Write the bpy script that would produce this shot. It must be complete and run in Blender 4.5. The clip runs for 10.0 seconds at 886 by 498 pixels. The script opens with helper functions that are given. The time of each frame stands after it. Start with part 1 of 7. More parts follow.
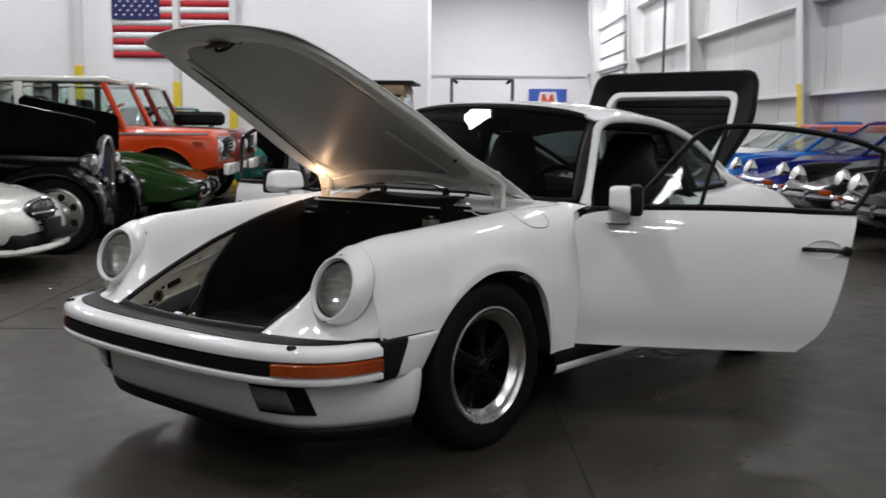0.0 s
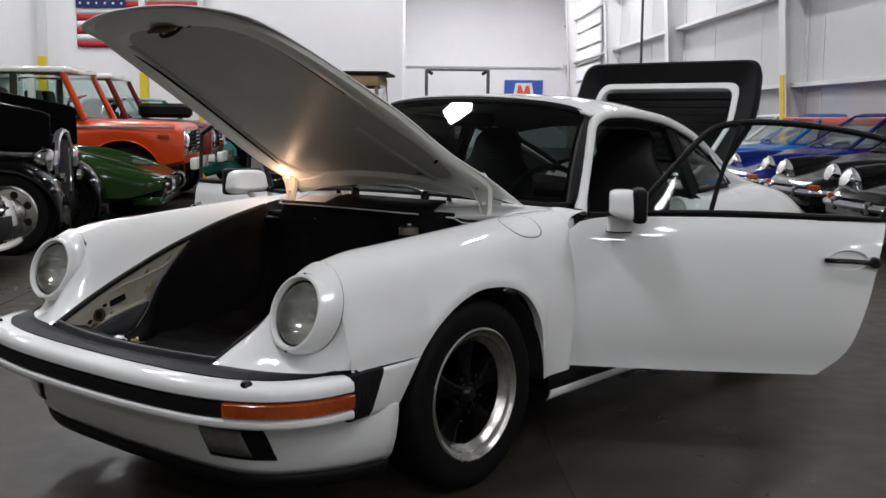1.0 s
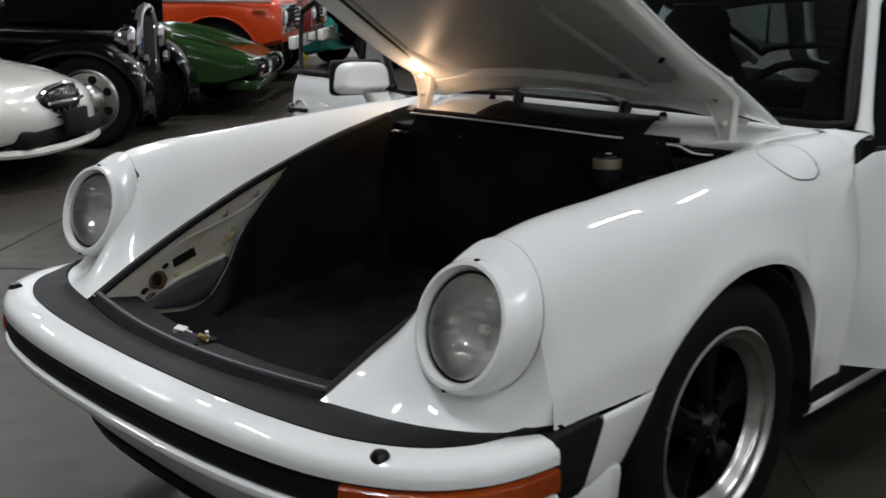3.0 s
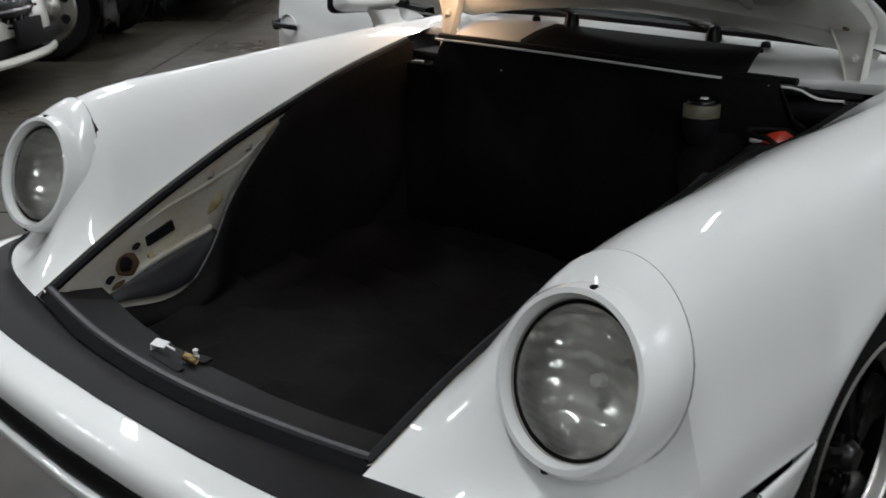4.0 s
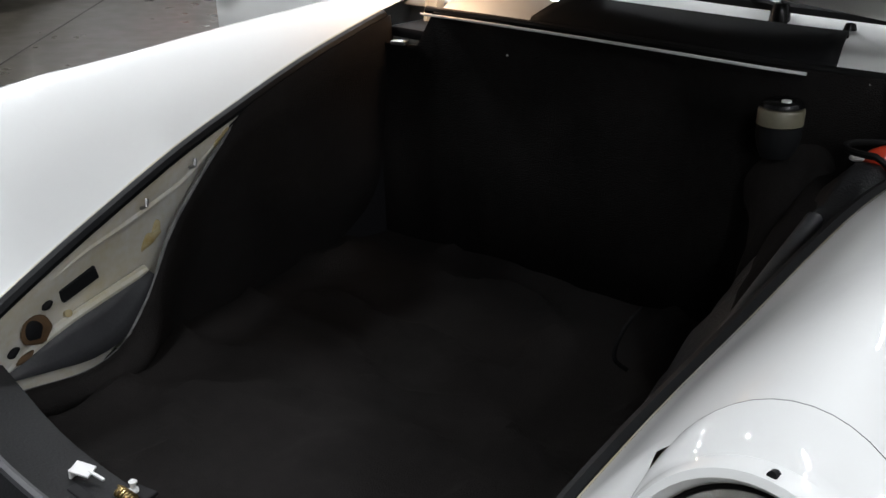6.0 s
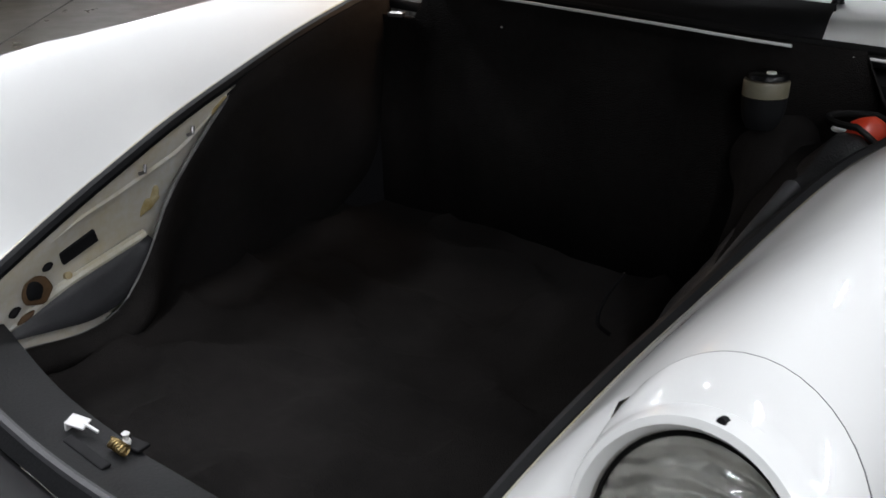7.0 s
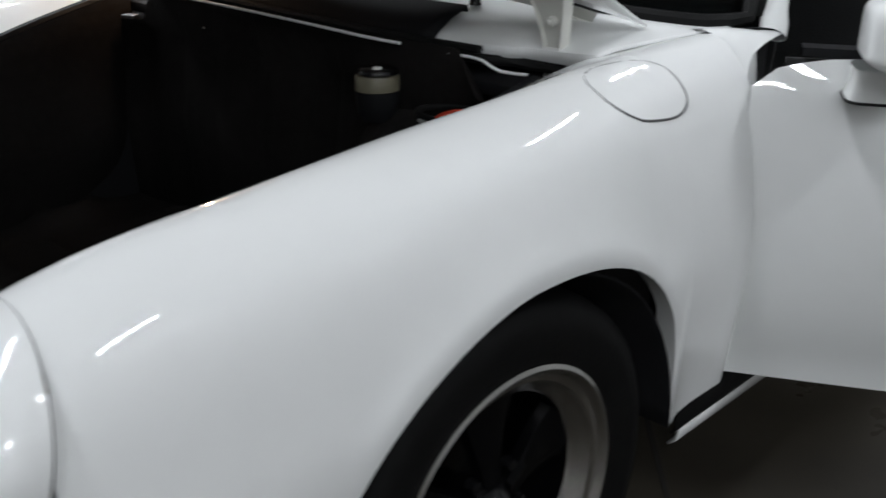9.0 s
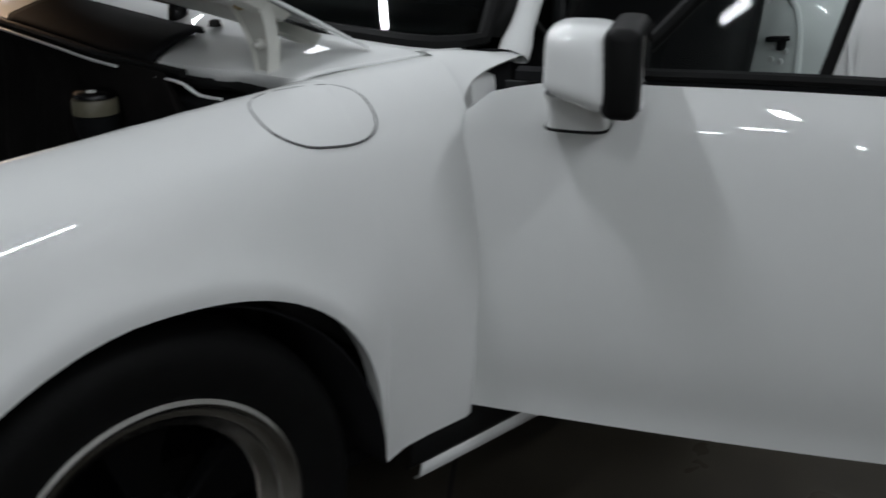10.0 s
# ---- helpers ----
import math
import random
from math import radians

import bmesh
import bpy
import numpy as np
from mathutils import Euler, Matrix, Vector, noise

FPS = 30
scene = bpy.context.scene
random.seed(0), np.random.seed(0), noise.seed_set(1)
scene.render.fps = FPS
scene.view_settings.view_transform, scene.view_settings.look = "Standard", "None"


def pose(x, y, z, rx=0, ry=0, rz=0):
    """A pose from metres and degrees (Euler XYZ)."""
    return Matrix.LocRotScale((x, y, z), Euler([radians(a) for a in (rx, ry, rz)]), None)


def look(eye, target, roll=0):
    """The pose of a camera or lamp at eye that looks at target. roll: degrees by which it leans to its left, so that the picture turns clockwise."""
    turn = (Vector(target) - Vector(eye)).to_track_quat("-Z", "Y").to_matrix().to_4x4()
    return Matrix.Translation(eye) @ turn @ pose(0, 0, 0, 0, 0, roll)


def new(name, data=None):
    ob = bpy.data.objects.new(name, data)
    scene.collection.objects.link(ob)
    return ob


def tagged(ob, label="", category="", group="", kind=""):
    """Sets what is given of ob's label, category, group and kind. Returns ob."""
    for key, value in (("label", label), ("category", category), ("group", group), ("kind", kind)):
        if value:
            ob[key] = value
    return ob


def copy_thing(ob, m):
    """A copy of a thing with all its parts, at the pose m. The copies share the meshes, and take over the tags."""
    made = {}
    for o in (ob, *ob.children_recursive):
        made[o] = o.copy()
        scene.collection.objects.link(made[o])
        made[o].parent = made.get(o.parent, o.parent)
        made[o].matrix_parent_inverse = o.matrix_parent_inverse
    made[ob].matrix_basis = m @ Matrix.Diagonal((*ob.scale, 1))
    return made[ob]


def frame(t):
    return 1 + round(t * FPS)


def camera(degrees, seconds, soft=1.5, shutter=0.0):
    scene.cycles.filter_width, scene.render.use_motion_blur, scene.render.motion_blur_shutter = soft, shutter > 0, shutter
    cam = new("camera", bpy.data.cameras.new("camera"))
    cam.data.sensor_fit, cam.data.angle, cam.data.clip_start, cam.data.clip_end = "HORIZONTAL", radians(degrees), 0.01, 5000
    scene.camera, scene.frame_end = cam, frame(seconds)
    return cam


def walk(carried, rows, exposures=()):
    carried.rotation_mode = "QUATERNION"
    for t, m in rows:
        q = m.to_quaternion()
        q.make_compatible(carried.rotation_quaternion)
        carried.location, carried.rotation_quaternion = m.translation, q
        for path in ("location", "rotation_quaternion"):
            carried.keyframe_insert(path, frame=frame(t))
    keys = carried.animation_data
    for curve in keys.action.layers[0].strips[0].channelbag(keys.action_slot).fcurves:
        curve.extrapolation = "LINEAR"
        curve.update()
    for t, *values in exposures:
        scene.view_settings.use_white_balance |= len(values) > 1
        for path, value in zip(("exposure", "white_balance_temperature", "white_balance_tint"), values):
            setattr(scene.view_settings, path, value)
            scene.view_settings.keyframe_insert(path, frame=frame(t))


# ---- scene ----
cam = camera(45.4, 10.0, shutter=0.4)
PATH = [
    (0, (3.142, -2.969, 1.192), (1.836, -1.473, 0.961), 0.5),
    (0.2, (3.117, -2.911, 1.216), (1.783, -1.441, 0.969), 0.6),
    (0.5, (3.038, -2.81, 1.209), (1.719, -1.327, 0.964), 0.3),
    (1, (2.815, -2.619, 1.209), (1.546, -1.093, 0.962), 0.5),
    (1.5, (2.583, -2.416, 1.203), (1.306, -0.896, 0.958), 0.3),
    (2, (2.328, -2.228, 1.196), (1.025, -0.732, 0.942), 0.4),
    (2.5, (2.069, -2.03, 1.204), (0.721, -0.598, 0.841), 0.5),
    (3, (1.801, -1.848, 1.202), (0.428, -0.473, 0.727), 0.6),
    (3.2, (1.698, -1.786, 1.203), (0.318, -0.427, 0.705), 0.6),
    (4.3, (1.16, -1.463, 1.202), (-0.098, -0.074, 0.503), 0.7),
    (4.5, (1.084, -1.414, 1.204), (-0.156, -0.016, 0.492), 0.7),
    (5, (0.952, -1.324, 1.204), (-0.247, 0.092, 0.458), 0.8),
    (5.5, (0.872, -1.26, 1.205), (-0.306, 0.17, 0.452), 0.9),
    (7, (0.927, -1.272, 1.203), (-0.255, 0.129, 0.404), 1.1),
    (7.5, (1.019, -1.246, 1.199), (-0.246, 0.083, 0.404), 1.1),
    (8, (1.174, -1.177, 1.199), (-0.098, 0.151, 0.414), 0.9),
    (8.5, (1.346, -1.057, 1.201), (0.088, 0.29, 0.425), 0.8),
    (9, (1.509, -0.893, 1.203), (0.229, 0.440, 0.432), 0.7),
    (9.5, (1.665, -0.696, 1.211), (0.348, 0.607, 0.448), 0.3),
    (10, (1.848, -0.466, 1.210), (0.474, 0.784, 0.459), -0.2),
]
EXPOSURE = [(0.0, 0.10, 6500, 9), (1.0, 0.10, 6500, 9), (2.0, 0.13, 6450, 8), (3.0, 0.07, 6400, 6), (4.5, 0.10, 6400, 5), (5.0, 0.26, 6380, 6), (5.5, 0.52, 6350, 6), (7.0, 0.73, 6350, 8), (8.0, 0.78, 6300, 9), (8.5, 0.80, 6300, 9), (9.0, 0.28, 6250, 6), (9.5, -0.06, 6250, 5), (10.0, -0.15, 6250, 5)]
walk(cam, [(t, look(eye, target, roll)) for t, eye, target, roll in PATH], EXPOSURE)

# ---- world ----
world = bpy.data.worlds.new("hall_air")
world.use_nodes = True
world.node_tree.nodes["Background"].inputs[0].default_value = (0.8, 0.85, 1.0, 1)
world.node_tree.nodes["Background"].inputs[1].default_value = 0.02
scene.world = world
LAMP_W, LAMP_L = 0.22, 1.9   # lit face of each ceiling fixture
LAMP_WATTS = 105 * math.pi * LAMP_W * LAMP_L


# ---- materials ----
def material(name, color, rough=0.5, metal=0.0, coat=0.0, noise_scale=0.0, noise_mix=0.0, color2=None, bump=0.0,
             bump_scale=200.0, transmission=0.0, emission=0.0, ior=1.5, rough_var=0.0, detail=6.0, spec=0.5):
    m = bpy.data.materials.new(name)
    m.use_nodes = True
    nodes, links = m.node_tree.nodes, m.node_tree.links
    b = nodes["Principled BSDF"]
    b.inputs["Base Color"].default_value = (*color, 1)
    b.inputs["Roughness"].default_value = rough
    b.inputs["Metallic"].default_value = metal
    b.inputs["Coat Weight"].default_value = coat
    b.inputs["Coat Roughness"].default_value = 0.018
    b.inputs["Transmission Weight"].default_value = transmission
    b.inputs["IOR"].default_value = ior
    b.inputs["Specular IOR Level"].default_value = spec
    if emission:
        b.inputs["Emission Color"].default_value = (*color, 1)
        b.inputs["Emission Strength"].default_value = emission
    if noise_scale or bump:
        coord = nodes.new("ShaderNodeTexCoord")
    if noise_scale:
        tex = nodes.new("ShaderNodeTexNoise")
        tex.inputs["Scale"].default_value = noise_scale
        tex.inputs["Detail"].default_value = detail
        links.new(coord.outputs["Object"], tex.inputs["Vector"])
        fine = nodes.new("ShaderNodeTexNoise")
        fine.inputs["Scale"].default_value = noise_scale * 11
        fine.inputs["Detail"].default_value = 4
        links.new(coord.outputs["Object"], fine.inputs["Vector"])
        both = nodes.new("ShaderNodeMath")
        both.operation = "MULTIPLY_ADD"
        both.inputs[1].default_value = 0.35
        links.new(fine.outputs["Fac"], both.inputs[0])
        half = nodes.new("ShaderNodeMath")
        half.operation = "MULTIPLY"
        half.inputs[1].default_value = 0.65
        links.new(tex.outputs["Fac"], half.inputs[0])
        links.new(half.outputs[0], both.inputs[2])
        span = nodes.new("ShaderNodeMapRange")
        span.inputs[1].default_value, span.inputs[2].default_value = 0.32, 0.68
        links.new(both.outputs[0], span.inputs[0])
        mix = nodes.new("ShaderNodeMix")
        mix.data_type = "RGBA"
        second = color2 or tuple(c * (1 - noise_mix) for c in color)
        mix.inputs["A"].default_value = (*color, 1)
        mix.inputs["B"].default_value = (*second, 1)
        links.new(span.outputs[0], mix.inputs["Factor"])
        links.new(mix.outputs["Result"], b.inputs["Base Color"])
        if rough_var:
            rr = nodes.new("ShaderNodeMapRange")
            rr.inputs[3].default_value, rr.inputs[4].default_value = max(0.02, rough - rough_var), rough + rough_var
            links.new(span.outputs[0], rr.inputs[0])
            links.new(rr.outputs[0], b.inputs["Roughness"])
    if bump:
        bt = nodes.new("ShaderNodeTexNoise")
        bt.inputs["Scale"].default_value = bump_scale
        bt.inputs["Detail"].default_value = 5
        links.new(coord.outputs["Object"], bt.inputs["Vector"])
        bn = nodes.new("ShaderNodeBump")
        bn.inputs["Strength"].default_value = bump
        bn.inputs["Distance"].default_value = 0.01
        links.new(bt.outputs["Fac"], bn.inputs["Height"])
        links.new(bn.outputs["Normal"], b.inputs["Normal"])
    return m


def glass_material(name, tint, rough=0.02, flutes=0.0):
    """Thin window glass: tinted see-through with a clear reflection."""
    m = bpy.data.materials.new(name)
    m.use_nodes = True
    nodes, links = m.node_tree.nodes, m.node_tree.links
    out = nodes["Material Output"]
    clear = nodes.new("ShaderNodeBsdfTransparent")
    clear.inputs[0].default_value = (*tint, 1)
    gloss = nodes.new("ShaderNodeBsdfGlossy")
    gloss.inputs["Roughness"].default_value = rough
    fres = nodes.new("ShaderNodeFresnel")
    fres.inputs[0].default_value = 1.45
    mix = nodes.new("ShaderNodeMixShader")
    if flutes:
        coord = nodes.new("ShaderNodeTexCoord")
        wave = nodes.new("ShaderNodeTexWave")
        wave.inputs["Scale"].default_value = flutes
        wave.inputs["Distortion"].default_value = 2.5
        wave.bands_direction = "Z"
        bump = nodes.new("ShaderNodeBump")
        bump.inputs["Strength"].default_value = 0.28
        bump.inputs["Distance"].default_value = 0.004
        links.new(coord.outputs["Object"], wave.inputs["Vector"])
        links.new(wave.outputs["Fac"], bump.inputs["Height"])
        links.new(bump.outputs["Normal"], gloss.inputs["Normal"])
        links.new(bump.outputs["Normal"], fres.inputs["Normal"])
    links.new(fres.outputs[0], mix.inputs[0])
    links.new(clear.outputs[0], mix.inputs[1])
    links.new(gloss.outputs[0], mix.inputs[2])
    links.new(mix.outputs[0], out.inputs[0])
    return m


WHITE_PAINT = material("white_car_paint", (0.80, 0.81, 0.80), rough=0.5, coat=1.0, noise_scale=2.5, noise_mix=0.03, spec=0.3)
# white paint under the lid, greyed to carry the shade there
LID_SHADED = material("shaded_white_lid_underside", (0.47, 0.465, 0.43), rough=0.44, spec=0.18, noise_scale=4, noise_mix=0.15, bump=0.05, bump_scale=60)
LID_FRAME = material("pale_lid_frame", (0.70, 0.70, 0.65), rough=0.4, noise_scale=4, noise_mix=0.12, bump=0.04, bump_scale=60)
INNER_PAINT = material("aged_inner_paint", (0.64, 0.635, 0.605), rough=0.25, noise_scale=7, noise_mix=0.4, color2=(0.55, 0.49, 0.32), coat=0.4, detail=3)
HEM_GREY = material("grey_rubber_hem", (0.045, 0.046, 0.05), rough=0.5, noise_scale=20, noise_mix=0.35, bump=0.08, bump_scale=200)
HEM_PALE = material("worn_pale_hem", (0.20, 0.20, 0.195), rough=0.55, noise_scale=40, noise_mix=0.6, color2=(0.06, 0.06, 0.06))
SEAM_GREY = material("panel_gap", (0.09, 0.09, 0.09), rough=0.7, noise_scale=30, noise_mix=0.3)
# headlight ring's inner wall: white paint toned grey-beige for its shade
RING_SHADED = material("shaded_white_ring", (0.36, 0.35, 0.31), rough=0.45, noise_scale=20, noise_mix=0.15)
OCHRE = material("ochre_run_mark", (0.25, 0.175, 0.05), rough=0.35, noise_scale=60, noise_mix=0.5, color2=(0.46, 0.40, 0.24))
TAG_BLUE = material("slate_blue_sticker", (0.10, 0.16, 0.20), rough=0.5, noise_scale=30, noise_mix=0.2)
RUST = material("rusty_stain", (0.10, 0.055, 0.022), rough=0.8, noise_scale=60, noise_mix=0.5)
RUBBER = material("black_rubber", (0.009, 0.009, 0.009), rough=0.5, noise_scale=30, noise_mix=0.3, bump=0.08, bump_scale=300, spec=0.25, ior=1.32)
BUMPER_RUBBER = material("satin_black_bumper_rubber", (0.010, 0.010, 0.011), rough=0.5, noise_scale=14, noise_mix=0.25, bump=0.04, bump_scale=400, spec=0.2, ior=1.32)
GREY_PLASTIC = material("charcoal_panel", (0.010, 0.0105, 0.0115), rough=0.55, noise_scale=16, noise_mix=0.3, bump=0.1, bump_scale=250, spec=0.3, ior=1.32)
TYRE = material("tyre_rubber", (0.0065, 0.0065, 0.0065), rough=0.6, noise_scale=25, noise_mix=0.35, bump=0.1, bump_scale=150, spec=0.2, ior=1.32)
CARPET = material("black_carpet", (0.0148, 0.0134, 0.0130), rough=0.95, noise_scale=5, noise_mix=0.4, color2=(0.0068, 0.0063, 0.006), bump=0.5, bump_scale=420, spec=0.06)
BLACK_CLOTH = material("black_lining_cloth", (0.014, 0.0145, 0.016), rough=0.5, noise_scale=14, noise_mix=0.35, bump=0.3, bump_scale=220, spec=0.3)
BLACK = material("matt_black", (0.008, 0.008, 0.009), rough=0.7, noise_scale=20, noise_mix=0.3, spec=0.3, ior=1.32)
GLOSS_BLACK = material("gloss_black_enamel", (0.006, 0.006, 0.0065), rough=0.25, spec=0.3, noise_scale=10, noise_mix=0.2)
CHROME = material("chrome", (0.75, 0.75, 0.76), rough=0.07, metal=1.0, noise_scale=20, noise_mix=0.08)
POLISHED = material("polished_alloy", (0.50, 0.49, 0.47), rough=0.25, metal=1.0, noise_scale=6, noise_mix=0.08, rough_var=0.04)
DULL_CHROME = material("old_chrome", (0.26, 0.26, 0.27), rough=0.12, metal=1.0, noise_scale=20, noise_mix=0.2)
STEEL = material("dull_steel", (0.35, 0.35, 0.35), rough=0.4, metal=1.0, noise_scale=50, noise_mix=0.3)
BRASS = material("zinc_gold_steel", (0.45, 0.34, 0.16), rough=0.35, metal=1.0, noise_scale=40, noise_mix=0.3)
AMBER = material("amber_lens", (0.40, 0.066, 0.004), rough=0.12, coat=0.6, noise_scale=9, noise_mix=0.65, color2=(0.20, 0.025, 0.002), bump=0.25, bump_scale=90)
RED_LENS = material("red_plastic", (0.55, 0.05, 0.02), rough=0.3, noise_scale=20, noise_mix=0.2)
SMOKE_LENS = material("smoked_lamp_glass", (0.21, 0.21, 0.20), rough=0.15, coat=0.8, noise_scale=40, noise_mix=0.3, bump=0.2, bump_scale=120)
LENS = glass_material("lamp_lens", (0.93, 0.94, 0.92), rough=0.05, flutes=30.0)
REFLECTOR = material("lamp_reflector", (0.92, 0.91, 0.88), rough=0.17, metal=0.48, noise_scale=30, noise_mix=0.15, bump=0.1, bump_scale=24)


def prism_bands(m, scale, strength):
    """Level prism bands of a lamp glass over the bowl's own relief."""
    nodes, links = m.node_tree.nodes, m.node_tree.links
    coord, wave, bump = nodes.new("ShaderNodeTexCoord"), nodes.new("ShaderNodeTexWave"), nodes.new("ShaderNodeBump")
    wave.bands_direction = "Z"
    wave.inputs["Scale"].default_value, wave.inputs["Distortion"].default_value, wave.inputs["Detail Scale"].default_value = scale, 3.5, 2.0
    bump.inputs["Strength"].default_value, bump.inputs["Distance"].default_value = strength, 0.01
    links.new(coord.outputs["Object"], wave.inputs["Vector"])
    links.new(wave.outputs["Fac"], bump.inputs["Height"])
    links.new(nodes["Bump"].outputs["Normal"], bump.inputs["Normal"])
    links.new(bump.outputs["Normal"], nodes["Principled BSDF"].inputs["Normal"])


prism_bands(REFLECTOR, 12.0, 0.24)
SCREEN_GLASS = glass_material("windscreen_glass", (0.24, 0.28, 0.275))
SIDE_GLASS = glass_material("side_glass", (0.84, 0.91, 0.89))
LEATHER = material("black_leather", (0.007, 0.007, 0.0075), rough=0.5, noise_scale=20, noise_mix=0.3, bump=0.15, bump_scale=180, spec=0.25)
# milky plastic taken well down, with the luggage bay's shade in its colour
MILKY = material("milky_plastic", (0.165, 0.153, 0.105), rough=0.4, noise_scale=12, noise_mix=0.25)
CONCRETE = material("polished_concrete", (0.047, 0.0415, 0.032), spec=0.30, rough=0.34, rough_var=0.12, noise_scale=0.7, noise_mix=0.35, color2=(0.033, 0.029, 0.0228), detail=2, ior=1.32)
JOINT = material("floor_joint", (0.04, 0.038, 0.035), rough=0.9, spec=0.05, noise_scale=10, noise_mix=0.3)
WALL_WHITE = material("white_wall_panel", (0.84, 0.83, 0.85), rough=0.6, noise_scale=0.6, noise_mix=0.06, bump=0.02, bump_scale=20)
WALL_GREY = material("light_grey_metal_wall", (0.52, 0.52, 0.515), rough=0.5, noise_scale=0.5, noise_mix=0.09)
STEEL_WHITE = material("painted_steel_frame", (0.66, 0.66, 0.655), rough=0.5, noise_scale=1.5, noise_mix=0.12)
# low albedo for the unseen walls, so they bounce little light
WALL_UNSEEN = material("unseen_dark_wall", (0.26, 0.26, 0.26), rough=0.7, noise_scale=0.6, noise_mix=0.1)
CEIL = material("roof_deck", (0.55, 0.55, 0.55), rough=0.7, noise_scale=0.8, noise_mix=0.15)
YELLOW = material("yellow_safety_paint", (0.75, 0.55, 0.03), rough=0.5, noise_scale=5, noise_mix=0.15)
TUBE = material("lamp_tube", (0.965, 0.96, 1.0), emission=4.0)
BULB = material("warm_bulb", (1.0, 0.55, 0.2), emission=6.0)
FLAG_RED = material("flag_red", (0.42, 0.02, 0.03), rough=0.85, noise_scale=6, noise_mix=0.15)
FLAG_WHITE = material("flag_white", (0.75, 0.73, 0.74), rough=0.85, noise_scale=6, noise_mix=0.1)
FLAG_BLUE = material("flag_blue", (0.015, 0.02, 0.10), rough=0.85, noise_scale=6, noise_mix=0.15)
SIGN_BLUE = material("sign_blue", (0.03, 0.09, 0.42), rough=0.4, noise_scale=8, noise_mix=0.1)
SIGN_RED = material("sign_red", (0.65, 0.08, 0.03), rough=0.4, noise_scale=8, noise_mix=0.1)
ORANGE = material("orange_car_paint", (0.47, 0.042, 0.004), rough=0.3, coat=0.35, spec=0.25, noise_scale=2, noise_mix=0.1)
MAROON = material("dark_red_car_paint", (0.12, 0.012, 0.012), rough=0.3, coat=0.6, spec=0.2, noise_scale=2, noise_mix=0.1, ior=1.3)
GREEN = material("dark_green_car_paint", (0.010, 0.030, 0.006), rough=0.16, coat=0.4, spec=0.2, noise_scale=3, noise_mix=0.15, ior=1.3)
TEAL = material("teal_car_paint", (0.02, 0.16, 0.13), rough=0.2, coat=1.0, noise_scale=3, noise_mix=0.15)
BLUE = material("bright_blue_car_paint", (0.012, 0.10, 0.36), rough=0.14, coat=0.0, spec=0.4, noise_scale=3, noise_mix=0.1, ior=1.3)
NAVY = material("deep_blue_car_paint", (0.006, 0.012, 0.11), rough=0.14, coat=0.0, spec=0.4, noise_scale=3, noise_mix=0.1, ior=1.3)
GRAPHITE = material("dark_grey_car_paint", (0.006, 0.006, 0.0065), rough=0.12, coat=0.0, spec=0.4, noise_scale=3, noise_mix=0.15, ior=1.3)
JET_BLACK = material("black_car_paint", (0.003, 0.003, 0.0033), rough=0.10, coat=0.0, spec=0.35, noise_scale=3, noise_mix=0.15, ior=1.3)
SPOKE_BLACK = material("gloss_black_spokes", (0.0025, 0.0025, 0.0028), rough=0.16, spec=0.2, noise_scale=3, noise_mix=0.15, ior=1.3)
PEARL = material("pearl_white_car_paint", (0.70, 0.69, 0.64), rough=0.22, coat=1.0, noise_scale=3, noise_mix=0.05)
TAN = material("tan_canvas", (0.30, 0.22, 0.12), rough=0.8, noise_scale=9, noise_mix=0.2)
ORANGE_BAND = material("red_orange_rack", (0.5, 0.07, 0.03), rough=0.5, noise_scale=6, noise_mix=0.15)
PAPER = material("white_paper", (0.8, 0.8, 0.78), rough=0.7, noise_scale=8, noise_mix=0.05)


# ---- mesh helpers ----
def settle(co):
    """The coupe's near flank sits a little further back than its mirror image: ease it there."""
    k = min(1.0, max(0.0, (co.x - 0.20) / 0.35))
    d = sm(co.y, [-0.50, -0.25, 0.0, 0.35, 0.55, 0.75], [0.0, 0.018, 0.036, 0.045, 0.046, 0.054]) * k * k * (3 - 2 * k)
    rise = min(1.0, max(0.0, (co.x - 0.45) / 0.03)) * min(1.0, max(0.0, (0.63 - co.x) / 0.12))
    drop = 0.026 * math.exp(-((co.y - 0.13) / 0.15) ** 2) * rise * (1.0 if co.z > 0.6 else 0.0)
    return Vector((co.x - 0.36 * d, co.y + d, co.z - drop))


def own_space(ob):
    """Whether a part is built in the coupe's own space, with no pose of its own up to the coupe."""
    while ob is not None and ob.name != "sports_car":
        if ob.matrix_basis != Matrix():
            return False
        ob = ob.parent
    return ob is not None


def finish(name, bm, mat, parent=None, label="", smooth=True, thick=0.0, bevel=0.0, m=None):
    if m is None and parent is not None and own_space(parent):
        for v in bm.verts:
            v.co = settle(v.co)
    me = bpy.data.meshes.new(name)
    bm.to_mesh(me)
    bm.free()
    me.materials.append(mat)
    if smooth:
        for p in me.polygons:
            p.use_smooth = True
        me.set_sharp_from_angle(angle=radians(42))
    ob = new(name, me)
    if parent:
        ob.parent = parent
    if m is not None:
        ob.matrix_basis = m
    if thick:
        mod = ob.modifiers.new("thickness", "SOLIDIFY")
        mod.thickness, mod.offset = thick, -1
    if bevel:
        mod = ob.modifiers.new("edge", "BEVEL")
        mod.width, mod.segments, mod.limit_method = bevel, 2, "ANGLE"
    if label:
        ob["label"] = label
    return ob


part = finish


def thing(name, label, category, m=None, group="", kind=""):
    ob = new(name)
    ob.empty_display_size = 0.1
    if m is not None:
        ob.matrix_basis = m
    return tagged(ob, label, category, group, kind)


